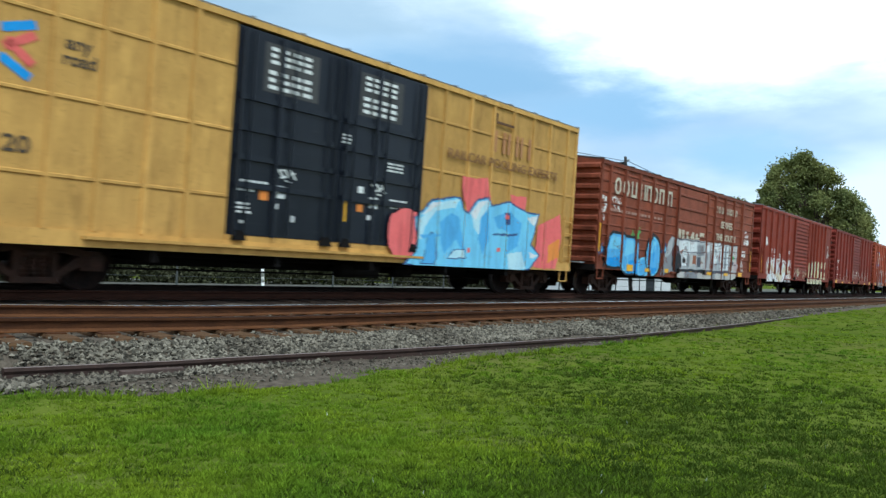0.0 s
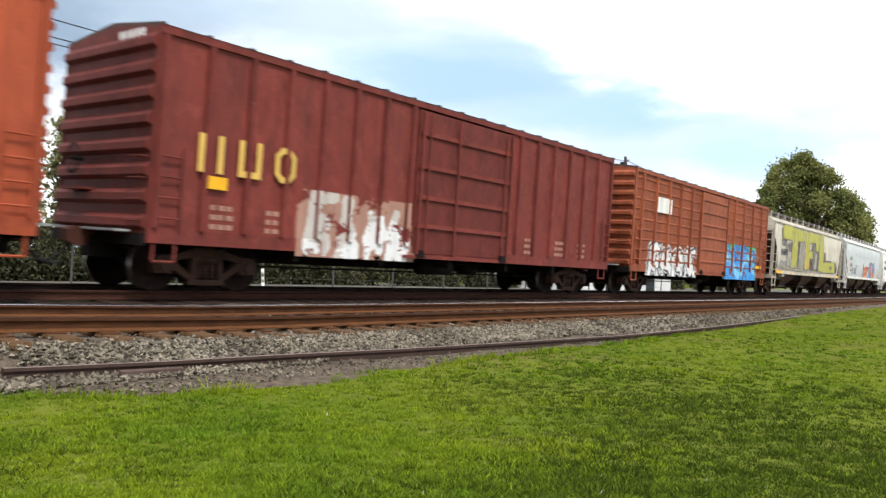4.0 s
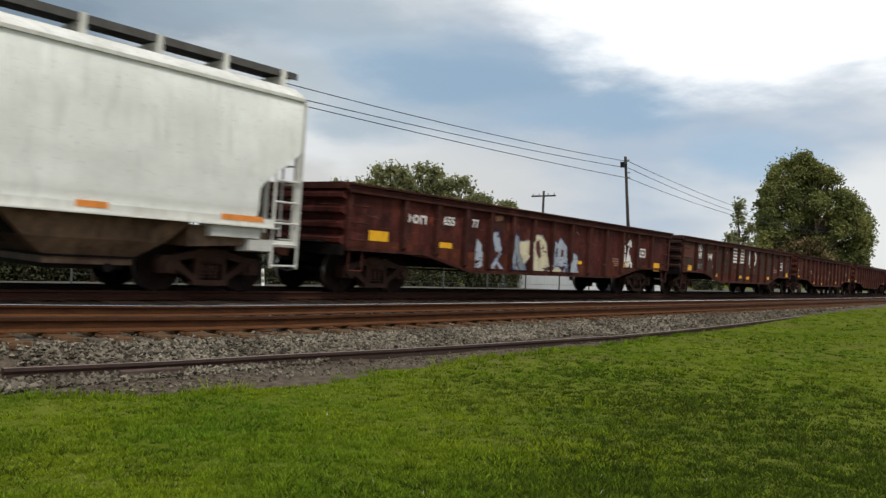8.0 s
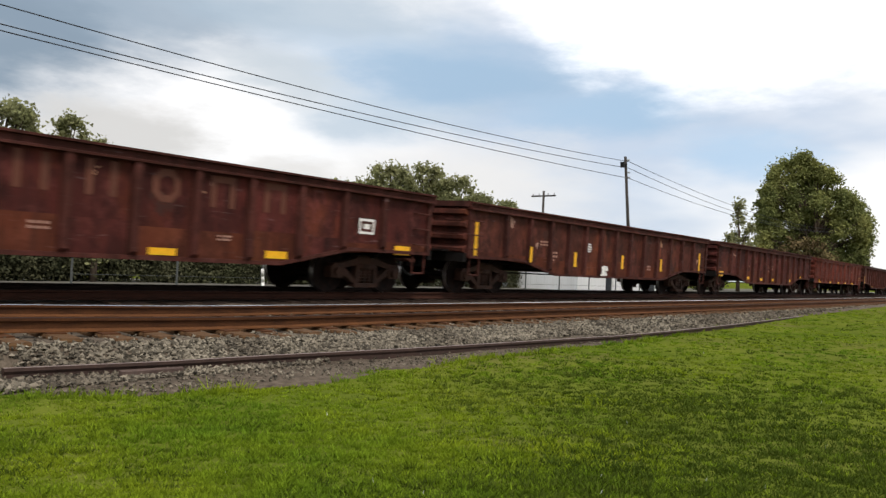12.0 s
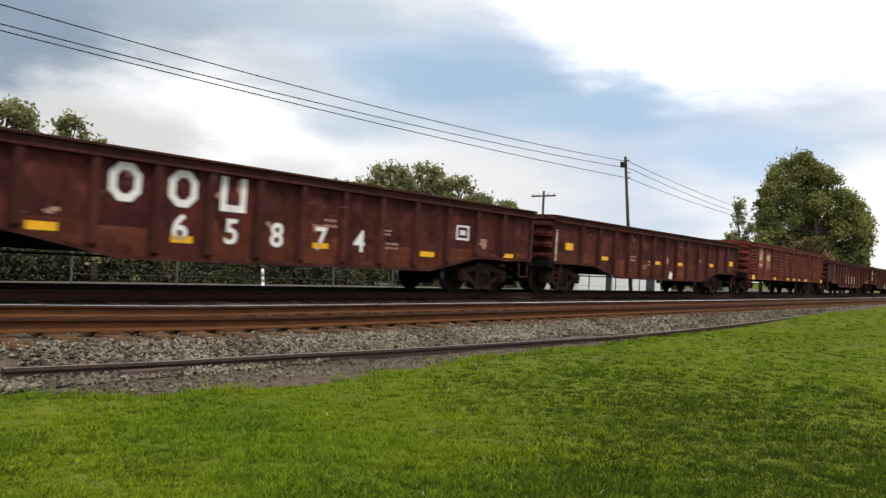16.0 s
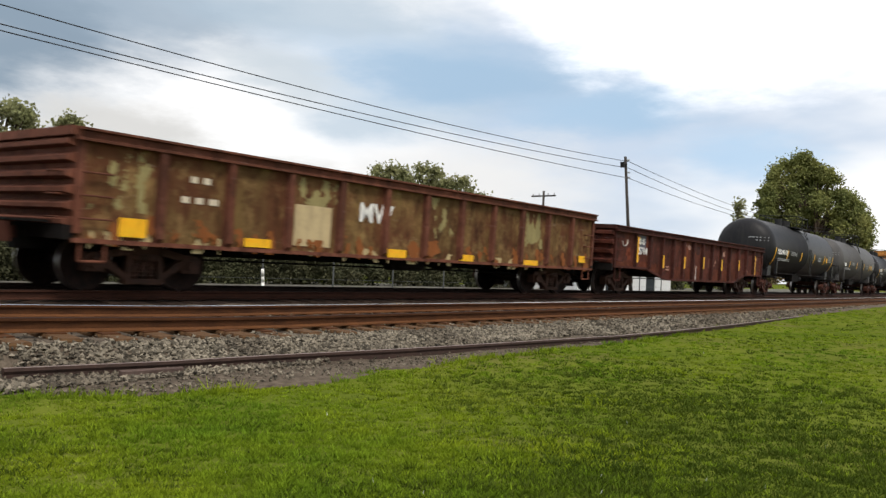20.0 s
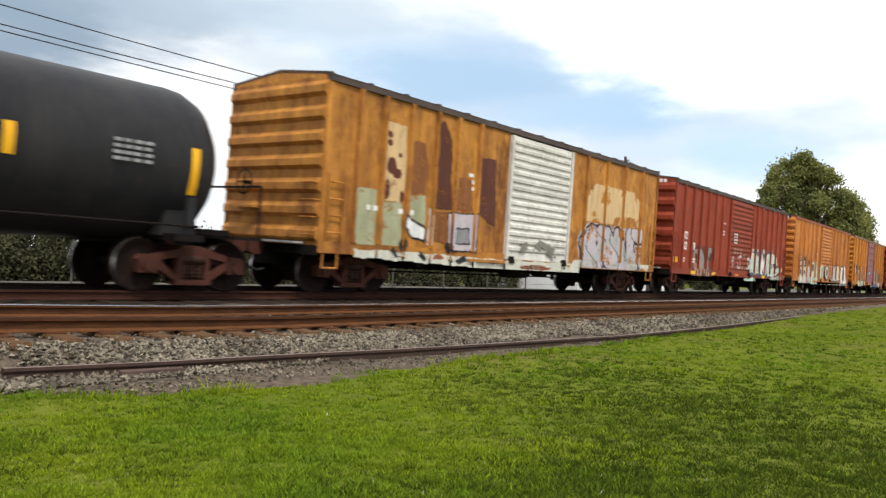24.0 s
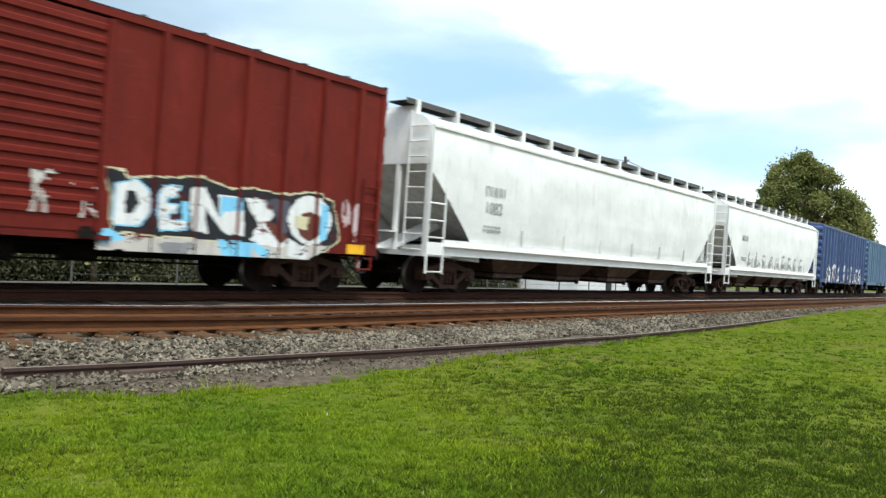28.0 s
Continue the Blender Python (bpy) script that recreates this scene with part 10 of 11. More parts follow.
mural(c, [(G_PATCH, (-6.12, 2.30, 0.09, 0.24), None, 0),
          (G_PATCH, (-5.77, 3.08, 0.07, 0.06), None, 0),
          (G_PATCH, (-5.64, 2.18, 0.07, 0.12), None, 0),
          (G_PATCH, [(-4.50, 2.04), (-4.54, 3.99), (-4.28, 4.12), (-3.94, 3.69), (-3.89, 2.68), (-3.79, 2.04)], None, 0),
          (G_UMBER, [(-3.62, 2.06), (-3.64, 2.86), (-3.09, 2.87), (-2.96, 2.09)], None, 0),
          (G_PATCH, [(-2.78, 2.07), (-2.81, 3.46), (-2.11, 3.48), (-1.96, 1.76)], None, 0),
          (G_UMBER, [(-5.38, 2.28), (-5.36, 3.48), (-4.94, 3.50), (-4.76, 2.91), (-4.84, 2.34)], None, 0),
          (G_LILAC, [(-3.87, 1.09), (-3.92, 1.96), (-2.85, 2.03), (-2.81, 1.06)], G_BLACK, 0.02)],
      PX, base=HALF + 0.004, door=(-1.5, 1.75))
mural(c, [(G_GREY, [(-3.59, 1.26), (-3.60, 1.62), (-3.07, 1.65), (-3.02, 1.25)], G_BLACK, 0.02),
          (G_WHITE, [(-5.52, 1.53), (-5.46, 1.80), (-5.21, 1.69), (-4.72, 1.53), (-4.74, 1.25), (-5.17, 1.29)], G_BLACK, 0.025),
          (G_PALEW, [(-4.65, 1.19), (-4.65, 2.02), (-4.58, 1.99), (-4.54, 1.16)], None, 0),
          (G_UMBER, [(-4.48, 1.27), (-4.50, 1.97), (-3.99, 1.98), (-3.93, 1.23)], None, 0),
          (G_CHALK, [(-7.08, 0.96), (-5.47, 0.97), (-1.80, 0.93), (2.52, 0.96), (2.59, 0.67), (-1.77, 0.67), (-7.07, 0.80)], None, 0),
          (G_BLACK, [(-5.90, 0.98), (-5.83, 1.08), (-5.62, 0.86), (-5.70, 0.82)], None, 0),
          (G_BLACK, [(-4.97, 0.89), (-4.90, 1.03), (-4.66, 0.84), (-4.79, 0.80)], None, 0),
          (G_OVER, (-4.27, 0.88, 0.23, 0.06), None, 0)],
      PX, base=HALF + 0.006, door=(-1.5, 1.75))
mural(c, [(G_BLACK, [(-3.60, 0.85), (-3.22, 0.98), (-3.10, 0.84), (-3.40, 0.75)], None, 0),
          (G_OVER, (0.00, 0.77, 0.81, 0.07), None, 0),
          (G_BLACK, (-5.53, 1.13, 0.10, 0.13), None, 0),
          (G_BLACK, (-3.87, 1.13, 0.11, 0.13), None, 0)],
      PX, base=HALF + 0.008, door=(-1.5, 1.75))
blotch(c, 2.8, 6.6, 2.3, 3.5, G_BUFF, PX, 17, 0.0, name="peeling_paint", cell=0.035)
blotch(c, 2.0, 7.6, 0.86, 1.10, G_CHALK, PX, 18, 0.0, name="peeling_paint", cell=0.035)
blotch(c, -1.35, 1.6, 1.0, 1.6, G_DIRT, (), 41, 0.55, name="rust_patch", base=HALF + 0.102, cell=0.03)
graffiti(c, 2.6, 6.8, 0.86, 2.1, [6, 4, 3, 7], [G_LILAC, G_SILVER, G_LILAC], G_BLACK, PX, None, 51, 0.55, label="grey and black spray-painted lettering", worn=0.2)
for x in (-6.4, -5.4):
    marks(c, x, 1.86, 0.6, 0.2, 1, 3, M_WHITE, y=-HALF - 0.004)
marks(c, -3.05, 2.8, 0.3, 0.5, 3, 1, M_WHITE)
# 31
PX = [-6.90, -5.95, -5.05, -4.20, -3.35, -2.50, 2.48, 3.32, 4.22, 5.09, 5.98, 6.88]
c = plain_box("brick-red boxcar with white lettering and pale green graffiti", 533.85, 549.45, P_AGR, P_ROOFD, ends=6, chord=P_ROOFD, posts=PX)
letters(c, "62", -6.55, 1.93, 0.3, M_WHITE)
letters(c, "59", -5.66, 1.94, 0.3, M_WHITE)
blocks(c, [-6.72, -6.42, -5.85], 2.35, 0.24, 0.3, M_WHITE, kinds="nop")
mural(c, [(G_SLATE, [(1.38, 1.07), (1.65, 2.05), (2.19, 2.18), (2.98, 2.19), (3.84, 2.24), (4.65, 2.17), (5.26, 2.27), (6.09, 1.93), (6.70, 1.46), (6.74, 1.13), (5.80, 0.89), (4.19, 0.93), (1.75, 0.95)], None, 0),
          (G_MINT, [(1.47, 1.55), (1.78, 2.06), (2.40, 1.99), (2.73, 1.84), (2.45, 1.45), (2.71, 1.29), (2.59, 1.03), (2.19, 1.12), (2.08, 1.39), (1.92, 1.03), (1.59, 1.15)], G_WHITE, 0.02),
          (G_CREAM, [(1.83, 1.99), (2.40, 1.95), (2.56, 1.82), (2.23, 1.74), (1.90, 1.76)], None, 0),
          (G_MINT, [(2.82, 1.81), (3.01, 1.94), (3.18, 1.77), (3.14, 1.06), (2.80, 1.15)], G_WHITE, 0.02),
          (G_WHITE, [(3.24, 1.10), (3.37, 2.01), (3.63, 2.11), (4.00, 1.68), (4.31, 2.06), (4.61, 2.01), (4.36, 1.04), (4.12, 1.07), (4.03, 1.45), (3.79, 1.05)], G_MINT, 0.03),
          (G_CREAM, [(3.40, 1.97), (3.63, 2.05), (3.83, 1.78), (3.51, 1.64)], None, 0),
          (G_MINT, [(4.67, 2.01), (5.28, 2.15), (5.88, 2.00), (6.05, 1.67), (5.52, 1.64), (5.88, 1.33), (6.71, 1.37), (6.66, 1.15), (5.40, 0.97), (4.71, 1.02)], G_WHITE, 0.025),
          (G_SLATE, [(5.13, 1.69), (5.38, 1.79), (5.67, 1.44), (5.43, 1.30), (5.10, 1.40)], None, 0)],
      PX, "pale green and cream spray-painted lettering", base=HALF + 0.002, door=(-1.5, 1.75))
mural(c, [(G_CREAM, [(5.68, 1.98), (6.10, 1.85), (6.26, 1.60), (5.92, 1.62)], None, 0),
          (G_PALEW, (2.19, 2.17, 0.15, 0.08), None, 0),
          (G_PALEW, (2.93, 2.18, 0.10, 0.07), None, 0),
          (G_PALEW, (3.96, 2.17, 0.18, 0.11), None, 0),
          (G_PALEW, (5.33, 2.23, 0.15, 0.10), None, 0),
          (G_PALEW, (6.40, 1.59, 0.14, 0.08), None, 0),
          (G_MINT, (6.58, 1.29, 0.31, 0.16), G_SLATE, 0.02),
          (G_MINT, [(0.73, 0.78), (2.51, 0.87), (2.52, 0.69), (0.74, 0.66)], None, 0)],
      PX, base=HALF + 0.004, door=(-1.5, 1.75))
mural(c, [(G_SAGEP, [(5.09, 0.94), (6.89, 1.02), (6.95, 0.81), (5.04, 0.79)], None, 0),
          (G_WHITE, (5.80, 0.89, 0.29, 0.06), None, 0),
          (G_LILACW, (0.91, 0.73, 0.21, 0.05), None, 0)],
      PX, base=HALF + 0.006, door=(-1.5, 1.75))
graffiti(c, -5.6, -3.6, 0.8, 1.85, [5, 6, 1], [G_FADE, G_GREY], None, PX, G_PATCH, 54, 0.34)
graffiti(c, -1.2, 1.6, 1.2, 1.85, [1, 2, 6, 0], [G_PALEW], None, (), None, 55, 0.09, base=HALF + 0.102, worn=0.0)
marks(c, -0.75, 2.55, 0.5, 0.5, 4, 2, M_WHITE, y=-HALF - 0.1)
marks(c, -0.3, 2.0, 1.3, 0.3, 2, 3, G_FADE, y=-HALF - 0.1)
marks(c, -2.1, 3.12, 0.35, 0.1, 1, 2, M_WHITE)
marks(c, -2.1, 2.71, 0.35, 0.26, 2, 1, M_WHITE)
for x in (-6.55, -5.5):
    marks(c, x, 1.4, 0.32, 0.2, 2, 1, M_WHITE)
reflectors(c, [(-7.45, 1.37, 0.46, 0.23), (7.3, 1.33, 0.46, 0.2)], -HALF - 0.003)
reflectors(c, [(-5.6, 0.92, 0.5, 0.14), (-3.2, 0.92, 0.5, 0.12), (-0.13, 0.92, 0.5, 0.12), (4.0, 0.92, 0.5, 0.12)], -HALF - 0.037)
end_number(c, 15.6, 4.42)
# 32
PX = [-6.73, -5.79, -4.75, -3.73, -2.57, 2.40, 3.58, 4.79, 6.04, 7.30]
c = plain_box("amber boxcar with a ribbed door and white graffiti", 551.25, 567.2, P_AMBER, P_ROOFD, ends=10, chord=P_TAN, posts=PX)
mural(c, [(G_BLACK, [(-6.72, 1.62), (-6.71, 2.23), (-5.94, 2.25), (-5.89, 1.67)], None, 0),
          (G_BLACK, [(-5.69, 1.66), (-5.72, 2.25), (-4.90, 2.28), (-4.86, 1.70)], None, 0),
          (G_BLACK, [(-4.63, 1.78), (-4.64, 2.07), (-3.96, 2.08), (-3.95, 1.82)], None, 0),
          (G_PALEW, [(-6.73, 0.72), (-6.74, 1.60), (-5.89, 1.65), (-5.69, 1.64), (-4.77, 1.70), (-4.66, 0.73)], None, 0),
          (G_BLACK, [(-6.69, 1.19), (-6.70, 1.50), (-6.04, 1.51), (-6.02, 1.23)], None, 0),
          (G_BLACK, [(-5.64, 1.22), (-5.65, 1.47), (-5.03, 1.47), (-5.02, 1.25)], None, 0),
          (G_LEMON, [(-6.62, 0.81), (-6.59, 1.14), (-6.25, 1.13), (-6.22, 0.79)], None, 0)],
      PX, "white, mint and black spray-painted lettering", base=HALF + 0.002, door=(-1.5, 1.75))
mural(c, [(G_WHITE, [(-6.16, 0.78), (-6.17, 1.19), (-5.89, 1.19), (-5.86, 0.76)], None, 0),
          (G_LEMON, [(-5.70, 0.74), (-5.67, 1.11), (-5.28, 1.09), (-5.34, 0.73)], None, 0),
          (G_BLACK, [(-6.21, 0.78), (-6.21, 1.14), (-6.17, 1.15), (-6.16, 0.77)], None, 0),
          (G_LILAC, [(-4.63, 0.76), (-4.63, 1.73), (-3.90, 1.68), (-3.83, 1.19), (-3.91, 0.75)], None, 0),
          (G_WHITE, [(-4.59, 1.27), (-4.59, 1.73), (-4.22, 1.71), (-4.23, 1.44), (-4.39, 1.25)], None, 0),
          (G_OVER, (-4.41, 0.82, 0.18, 0.07), None, 0),
          (G_BLACK, [(-4.69, 1.13), (-4.69, 1.53), (-4.59, 1.51), (-4.59, 1.07)], None, 0)],
      PX, base=HALF + 0.004, door=(-1.5, 1.75))
mural(c, [(G_MINT, [(-3.90, 0.69), (-3.70, 1.67), (-3.52, 1.95), (-2.93, 2.07), (-2.70, 1.77), (-2.70, 0.65)], G_SAGEP, 0.03),
          (G_BROWNR, [(-3.42, 1.48), (-3.43, 1.85), (-2.89, 1.86), (-2.86, 1.49)], G_BLACK, 0.02),
          (G_MINT, [(-2.63, 0.63), (-2.56, 1.96), (-2.00, 2.13), (-1.88, 1.33), (-1.95, 0.66)], G_SAGEP, 0.03),
          (G_WHITE, [(-2.43, 0.99), (-2.40, 1.83), (-2.18, 1.94), (-2.04, 1.32), (-2.23, 0.92)], None, 0),
          (G_MINT, [(-1.51, 1.20), (-1.53, 1.84), (-0.71, 1.88), (-0.69, 1.08), (-1.45, 1.08)], None, 0),
          (G_SAGEP, [(-1.29, 1.05), (-1.19, 1.75), (-0.81, 1.75), (-0.80, 1.08)], None, 0),
          (None, (0.42, 1.46, 0.59, 0.45), G_BLACK, 0.05)],
      PX, base=HALF + 0.006, door=(-1.5, 1.75))
mural(c, [(G_SILVER, (0.41, 1.46, 0.50, 0.39), G_SILVER, 0.02),
          (G_BROWNR, (0.43, 1.46, 0.25, 0.21), None, 0),
          (G_SILVER, [(1.71, 0.93), (1.97, 1.92), (2.55, 2.03), (3.03, 1.91), (3.64, 2.02), (3.93, 1.55), (3.83, 0.92)], G_BLACK, 0.04),
          (G_BLACK, [(2.44, 1.65), (2.64, 1.71), (2.75, 1.28), (2.51, 1.21)], None, 0),
          (G_LEMON, [(3.92, 2.04), (4.73, 1.94), (4.94, 1.07), (4.00, 0.91)], G_BLACK, 0.03),
          (G_WHITE, [(5.28, 0.76), (5.40, 1.95), (6.94, 2.09), (7.33, 0.76)], G_BLACK, 0.04),
          (G_GREY, [(5.89, 1.00), (5.91, 1.67), (6.31, 1.70), (6.36, 0.96)], None, 0)],
      PX, base=HALF + 0.008, door=(-1.5, 1.75))
mural(c, [(G_PALEW, [(-1.77, 0.70), (1.95, 0.71), (7.51, 0.73), (7.53, 0.59), (-1.76, 0.58)], None, 0)],
      PX, base=HALF + 0.010, door=(-1.5, 1.75))
letters(c, "308", -6.34, 1.83, 0.26, M_WHITE, y=-HALF - 0.012)
letters(c, "09", -5.36, 1.86, 0.26, M_WHITE, y=-HALF - 0.012)
blocks(c, [-6.43, -6.26], 2.14, 0.18, 0.22, M_WHITE, y=-HALF - 0.012, kinds="hs")
marks(c, -2.11, 2.53, 0.22, 0.2, 1, 1, M_WHITE)
graffiti(c, -4.4, -3.6, 2.3, 2.6, [6], [G_PALEW], None, PX, None, 9, 0.1)
end_number(c, 15.95, 4.42, M_WHITE, G_BLACK)
PX = BOX_POSTS
# 33
PX = [-7.16, -5.75, -4.62, -3.60, -2.55, 2.32, 3.48, 4.74, 6.03, 7.10]
c = plain_box("golden yellow boxcar with a mauve panelled door and graffiti", 569.0, 584.65, P_AMBER2, P_ROOFD, "plain", 10, P_PURPLE, chord=P_CHORD, posts=PX)
part("number_panel", Geo().box(-7.05, -5.85, -HALF - 0.005, -HALF - 0.001, 1.65, 2.3), [G_BLACK], c)
letters(c, "754", -6.5, 1.8, 0.22, M_WHITE, y=-HALF - 0.005)
letters(c, "79", -5.21, 1.80, 0.24, M_WHITE, y=-HALF - 0.012)
blocks(c, [-6.85, -6.6], 2.1, 0.18, 0.22, M_WHITE, y=-HALF - 0.005, kinds="hs")
mural(c, [(G_BLACK, [(-5.46, 2.24), (-4.78, 2.27), (-4.73, 1.71), (-5.42, 1.67)], None, 0),
          (G_DIRT, [(-5.42, 1.67), (-4.73, 1.71), (-4.66, 1.19), (-5.39, 1.18)], None, 0),
          (G_GREY, [(-5.41, 1.54), (-5.07, 1.64), (-4.91, 1.42), (-5.16, 1.22), (-5.39, 1.22)], None, 0),
          (G_UMBER, [(-4.98, 1.54), (-4.70, 1.58), (-4.61, 1.13), (-4.82, 1.04), (-4.99, 1.29)], None, 0),
          (G_SAGEP, [(-5.39, 1.18), (-4.67, 1.16), (-3.24, 1.24), (-2.99, 1.11), (-3.13, 0.75), (-4.39, 0.70), (-5.36, 0.74)], None, 0),
          (G_DIRT, [(-4.55, 2.10), (-4.24, 2.25), (-3.81, 2.26), (-3.82, 2.00), (-3.50, 1.94), (-3.47, 1.29), (-3.89, 1.19), (-4.49, 1.20)], None, 0),
          (G_CREAM, [(-4.52, 2.07), (-4.20, 2.22), (-3.86, 2.21), (-3.87, 1.93), (-3.99, 1.70), (-4.43, 1.76)], G_GREY, 0.02),
          (G_BLACK, [(-4.35, 2.12), (-4.12, 2.14), (-4.12, 1.90), (-4.33, 1.88)], G_WHITE, 0.02),
          (M_YELLOW, [(-4.49, 1.64), (-4.33, 1.65), (-4.32, 1.18), (-4.49, 1.18)], None, 0),
          (G_BLACK, [(-4.27, 1.64), (-4.07, 1.66), (-4.06, 1.52), (-4.26, 1.50)], None, 0),
          (G_MINT, [(-3.82, 1.16), (-3.49, 1.56), (-3.07, 1.46), (-3.00, 1.22), (-3.28, 0.74), (-3.86, 0.75)], None, 0),
          (G_DIRT, [(-3.79, 1.97), (-3.53, 2.04), (-3.46, 1.60), (-3.71, 1.06)], None, 0),
          (G_UMBER, [(-3.48, 1.91), (-2.79, 1.91), (-2.80, 1.50), (-3.45, 1.55)], None, 0),
          (G_GREY, [(-4.23, 1.19), (-3.89, 1.25), (-4.17, 0.90), (-4.34, 0.89)], None, 0),
          (G_LEMON, [(-5.38, 1.10), (-5.04, 1.10), (-5.10, 0.75), (-5.36, 0.77)], None, 0),
          (G_BROWNR, [(-3.15, 1.46), (-2.72, 1.42), (-2.68, 0.92), (-2.90, 0.69), (-3.21, 0.75), (-2.99, 1.11)], None, 0),
          (G_CREAM, [(-2.69, 1.64), (-2.42, 1.83), (-1.99, 1.75), (-2.05, 1.41), (-2.26, 1.35), (-2.26, 0.87), (-2.64, 0.96)], G_DIRT, 0.015),
          (G_BLACK, [(-2.56, 1.29), (-2.28, 1.28), (-2.30, 1.13), (-2.55, 1.15)], None, 0),
          (G_BROWNR, [(-2.25, 1.31), (-1.69, 1.32), (-1.73, 0.74), (-2.33, 0.72)], None, 0),
          (G_LEMON, [(-5.03, 0.97), (-4.60, 1.01), (-4.71, 0.74), (-5.01, 0.75)], None, 0),
          (G_PALEW, [(-3.50, 1.23), (-3.05, 1.22), (-3.08, 1.07), (-3.45, 1.08)], None, 0),
          (G_PALEW, [(-2.35, 2.99), (-2.00, 3.03), (-2.01, 2.95), (-2.32, 2.92)], None, 0),
          (G_PALEW, [(-2.44, 2.68), (-2.11, 2.78), (-2.05, 2.70), (-2.17, 2.50), (-2.41, 2.52)], None, 0),
          (G_PALEW, [(-2.38, 2.15), (-2.07, 2.17), (-2.07, 1.96), (-2.36, 1.96)], None, 0),
          (G_PALEW, [(-2.32, 2.11), (-2.14, 2.12), (-2.15, 2.00), (-2.31, 1.99)], None, 0)],
      PX, "sage, grey and cream spray-painted lettering", base=HALF + 0.002, worn=0.08)
mural(c, [(G_DIRT, [(1.54, 1.89), (1.83, 2.14), (2.36, 2.13), (2.55, 2.31), (2.99, 2.23), (3.35, 2.35), (3.75, 2.19), (4.74, 2.02), (4.94, 1.04), (1.58, 0.98)], None, 0),
          (G_UMBER, [(1.60, 1.85), (1.90, 2.10), (2.34, 2.07), (2.36, 1.49), (1.88, 1.64)], None, 0),
          (G_GREY, [(2.39, 1.87), (2.78, 2.19), (3.30, 2.05), (3.66, 1.58), (3.04, 1.05), (2.47, 1.12)], None, 0),
          (G_SAGEP, [(2.63, 1.51), (2.96, 1.82), (3.29, 1.46), (2.96, 1.09)], None, 0),
          (G_UMBER, [(3.28, 2.29), (3.75, 2.19), (3.87, 1.80), (3.47, 1.86)], None, 0),
          (G_CREAM, [(1.71, 1.72), (1.98, 1.69), (2.00, 1.09), (1.67, 1.12)], None, 0),
          (M_YELLOW, [(1.80, 1.65), (1.95, 1.65), (1.94, 1.23), (1.78, 1.25)], None, 0),
          (G_CREAM, [(3.88, 1.65), (4.12, 1.63), (4.10, 1.10), (3.88, 1.11)], None, 0),
          (G_CREAM, [(2.34, 2.10), (2.50, 2.12), (2.52, 1.31), (2.38, 1.30)], None, 0),
          (G_DIRT, [(4.01, 1.91), (4.66, 1.96), (4.80, 1.45), (4.24, 1.31)], None, 0),
          (G_NAVY, [(1.55, 0.98), (4.98, 0.98), (5.07, 0.64), (2.65, 0.65), (1.61, 0.71)], None, 0),
          (G_SLATE, [(3.05, 0.97), (3.96, 0.97), (3.91, 0.67), (3.01, 0.66)], None, 0),
          (G_BLACK, [(4.84, 1.85), (5.84, 1.86), (5.89, 1.12), (4.89, 1.12)], None, 0),
          (G_BLACK, [(6.07, 2.14), (6.85, 2.15), (6.93, 1.15), (6.11, 1.13)], None, 0),
          (G_CREAM, [(5.02, 1.04), (5.82, 1.04), (5.86, 0.69), (5.06, 0.70)], None, 0),
          (G_PALEW, [(0.90, 0.81), (1.54, 0.81), (1.56, 0.69), (0.91, 0.70)], None, 0)],
      PX, "grey-brown spray-painted shapes", base=HALF + 0.002, worn=0.08)
mural(c, [(G_PALE, [(-0.92, 1.78), (-0.58, 1.87), (-0.05, 1.87), (-0.06, 1.76), (-0.56, 1.65), (-0.84, 1.67)], None, 0)], (), "blue spray smear", base=HALF + 0.088, worn=0.32)
for x0, z0 in ((4.88, 1.82), (6.04, 2.10)):
    for q in range(7):
        part("stencil_mark", Geo().box(x0 + 0.12 + 0.3 * (q % 2), x0 + 0.18 + 0.3 * (q % 2), -HALF - 0.022, -HALF - 0.012, z0 - 0.14 - 0.07 * q, z0 - 0.10 - 0.07 * q), [M_WHITE], c)
blotch(c, -7.6, -1.7, 2.0, 2.35, G_OVER, PX, 90, 0.25, name="rust_patch", streak=0.4)
blotch(c, -7.6, -1.6, 0.72, 1.0, G_OVER, PX, 92, 0.25, name="rust_patch", streak=0.4)
blotch(c, 5.2, 7.7, 0.72, 1.2, G_OVER, PX, 91, 0.1, name="rust_patch", streak=0.4)
reflectors(c, LOW[1:6], -HALF - 0.037)
end_number(c, 15.65, 4.42, M_WHITE, G_BLACK)
PX = BOX_POSTS
# 34
PX = [-7.16, -5.99, -4.81, -3.67, -2.48, 2.64, 3.45, 4.30, 5.24, 6.12, 7.10]
c = plain_box("dark red boxcar with white block graffiti", 586.5, 602.15, P_AGR2, P_ROOFD, ends=6, posts=PX)
letters(c, "22", -6.6, 1.79, 0.24, M_WHITE)
letters(c, "57", -5.5, 1.79, 0.24, M_WHITE)
blocks(c, [-6.79, -6.56, -5.6], 2.17, 0.2, 0.24, M_WHITE, kinds="nop")
graffiti(c, -5.8, -0.9, 0.75, 1.75, [0, 1, 5, 1, 0, 1], [G_PATCH, G_GREY], G_WHITE, PX, None, 61, 0.3, label="white outlined block lettering")
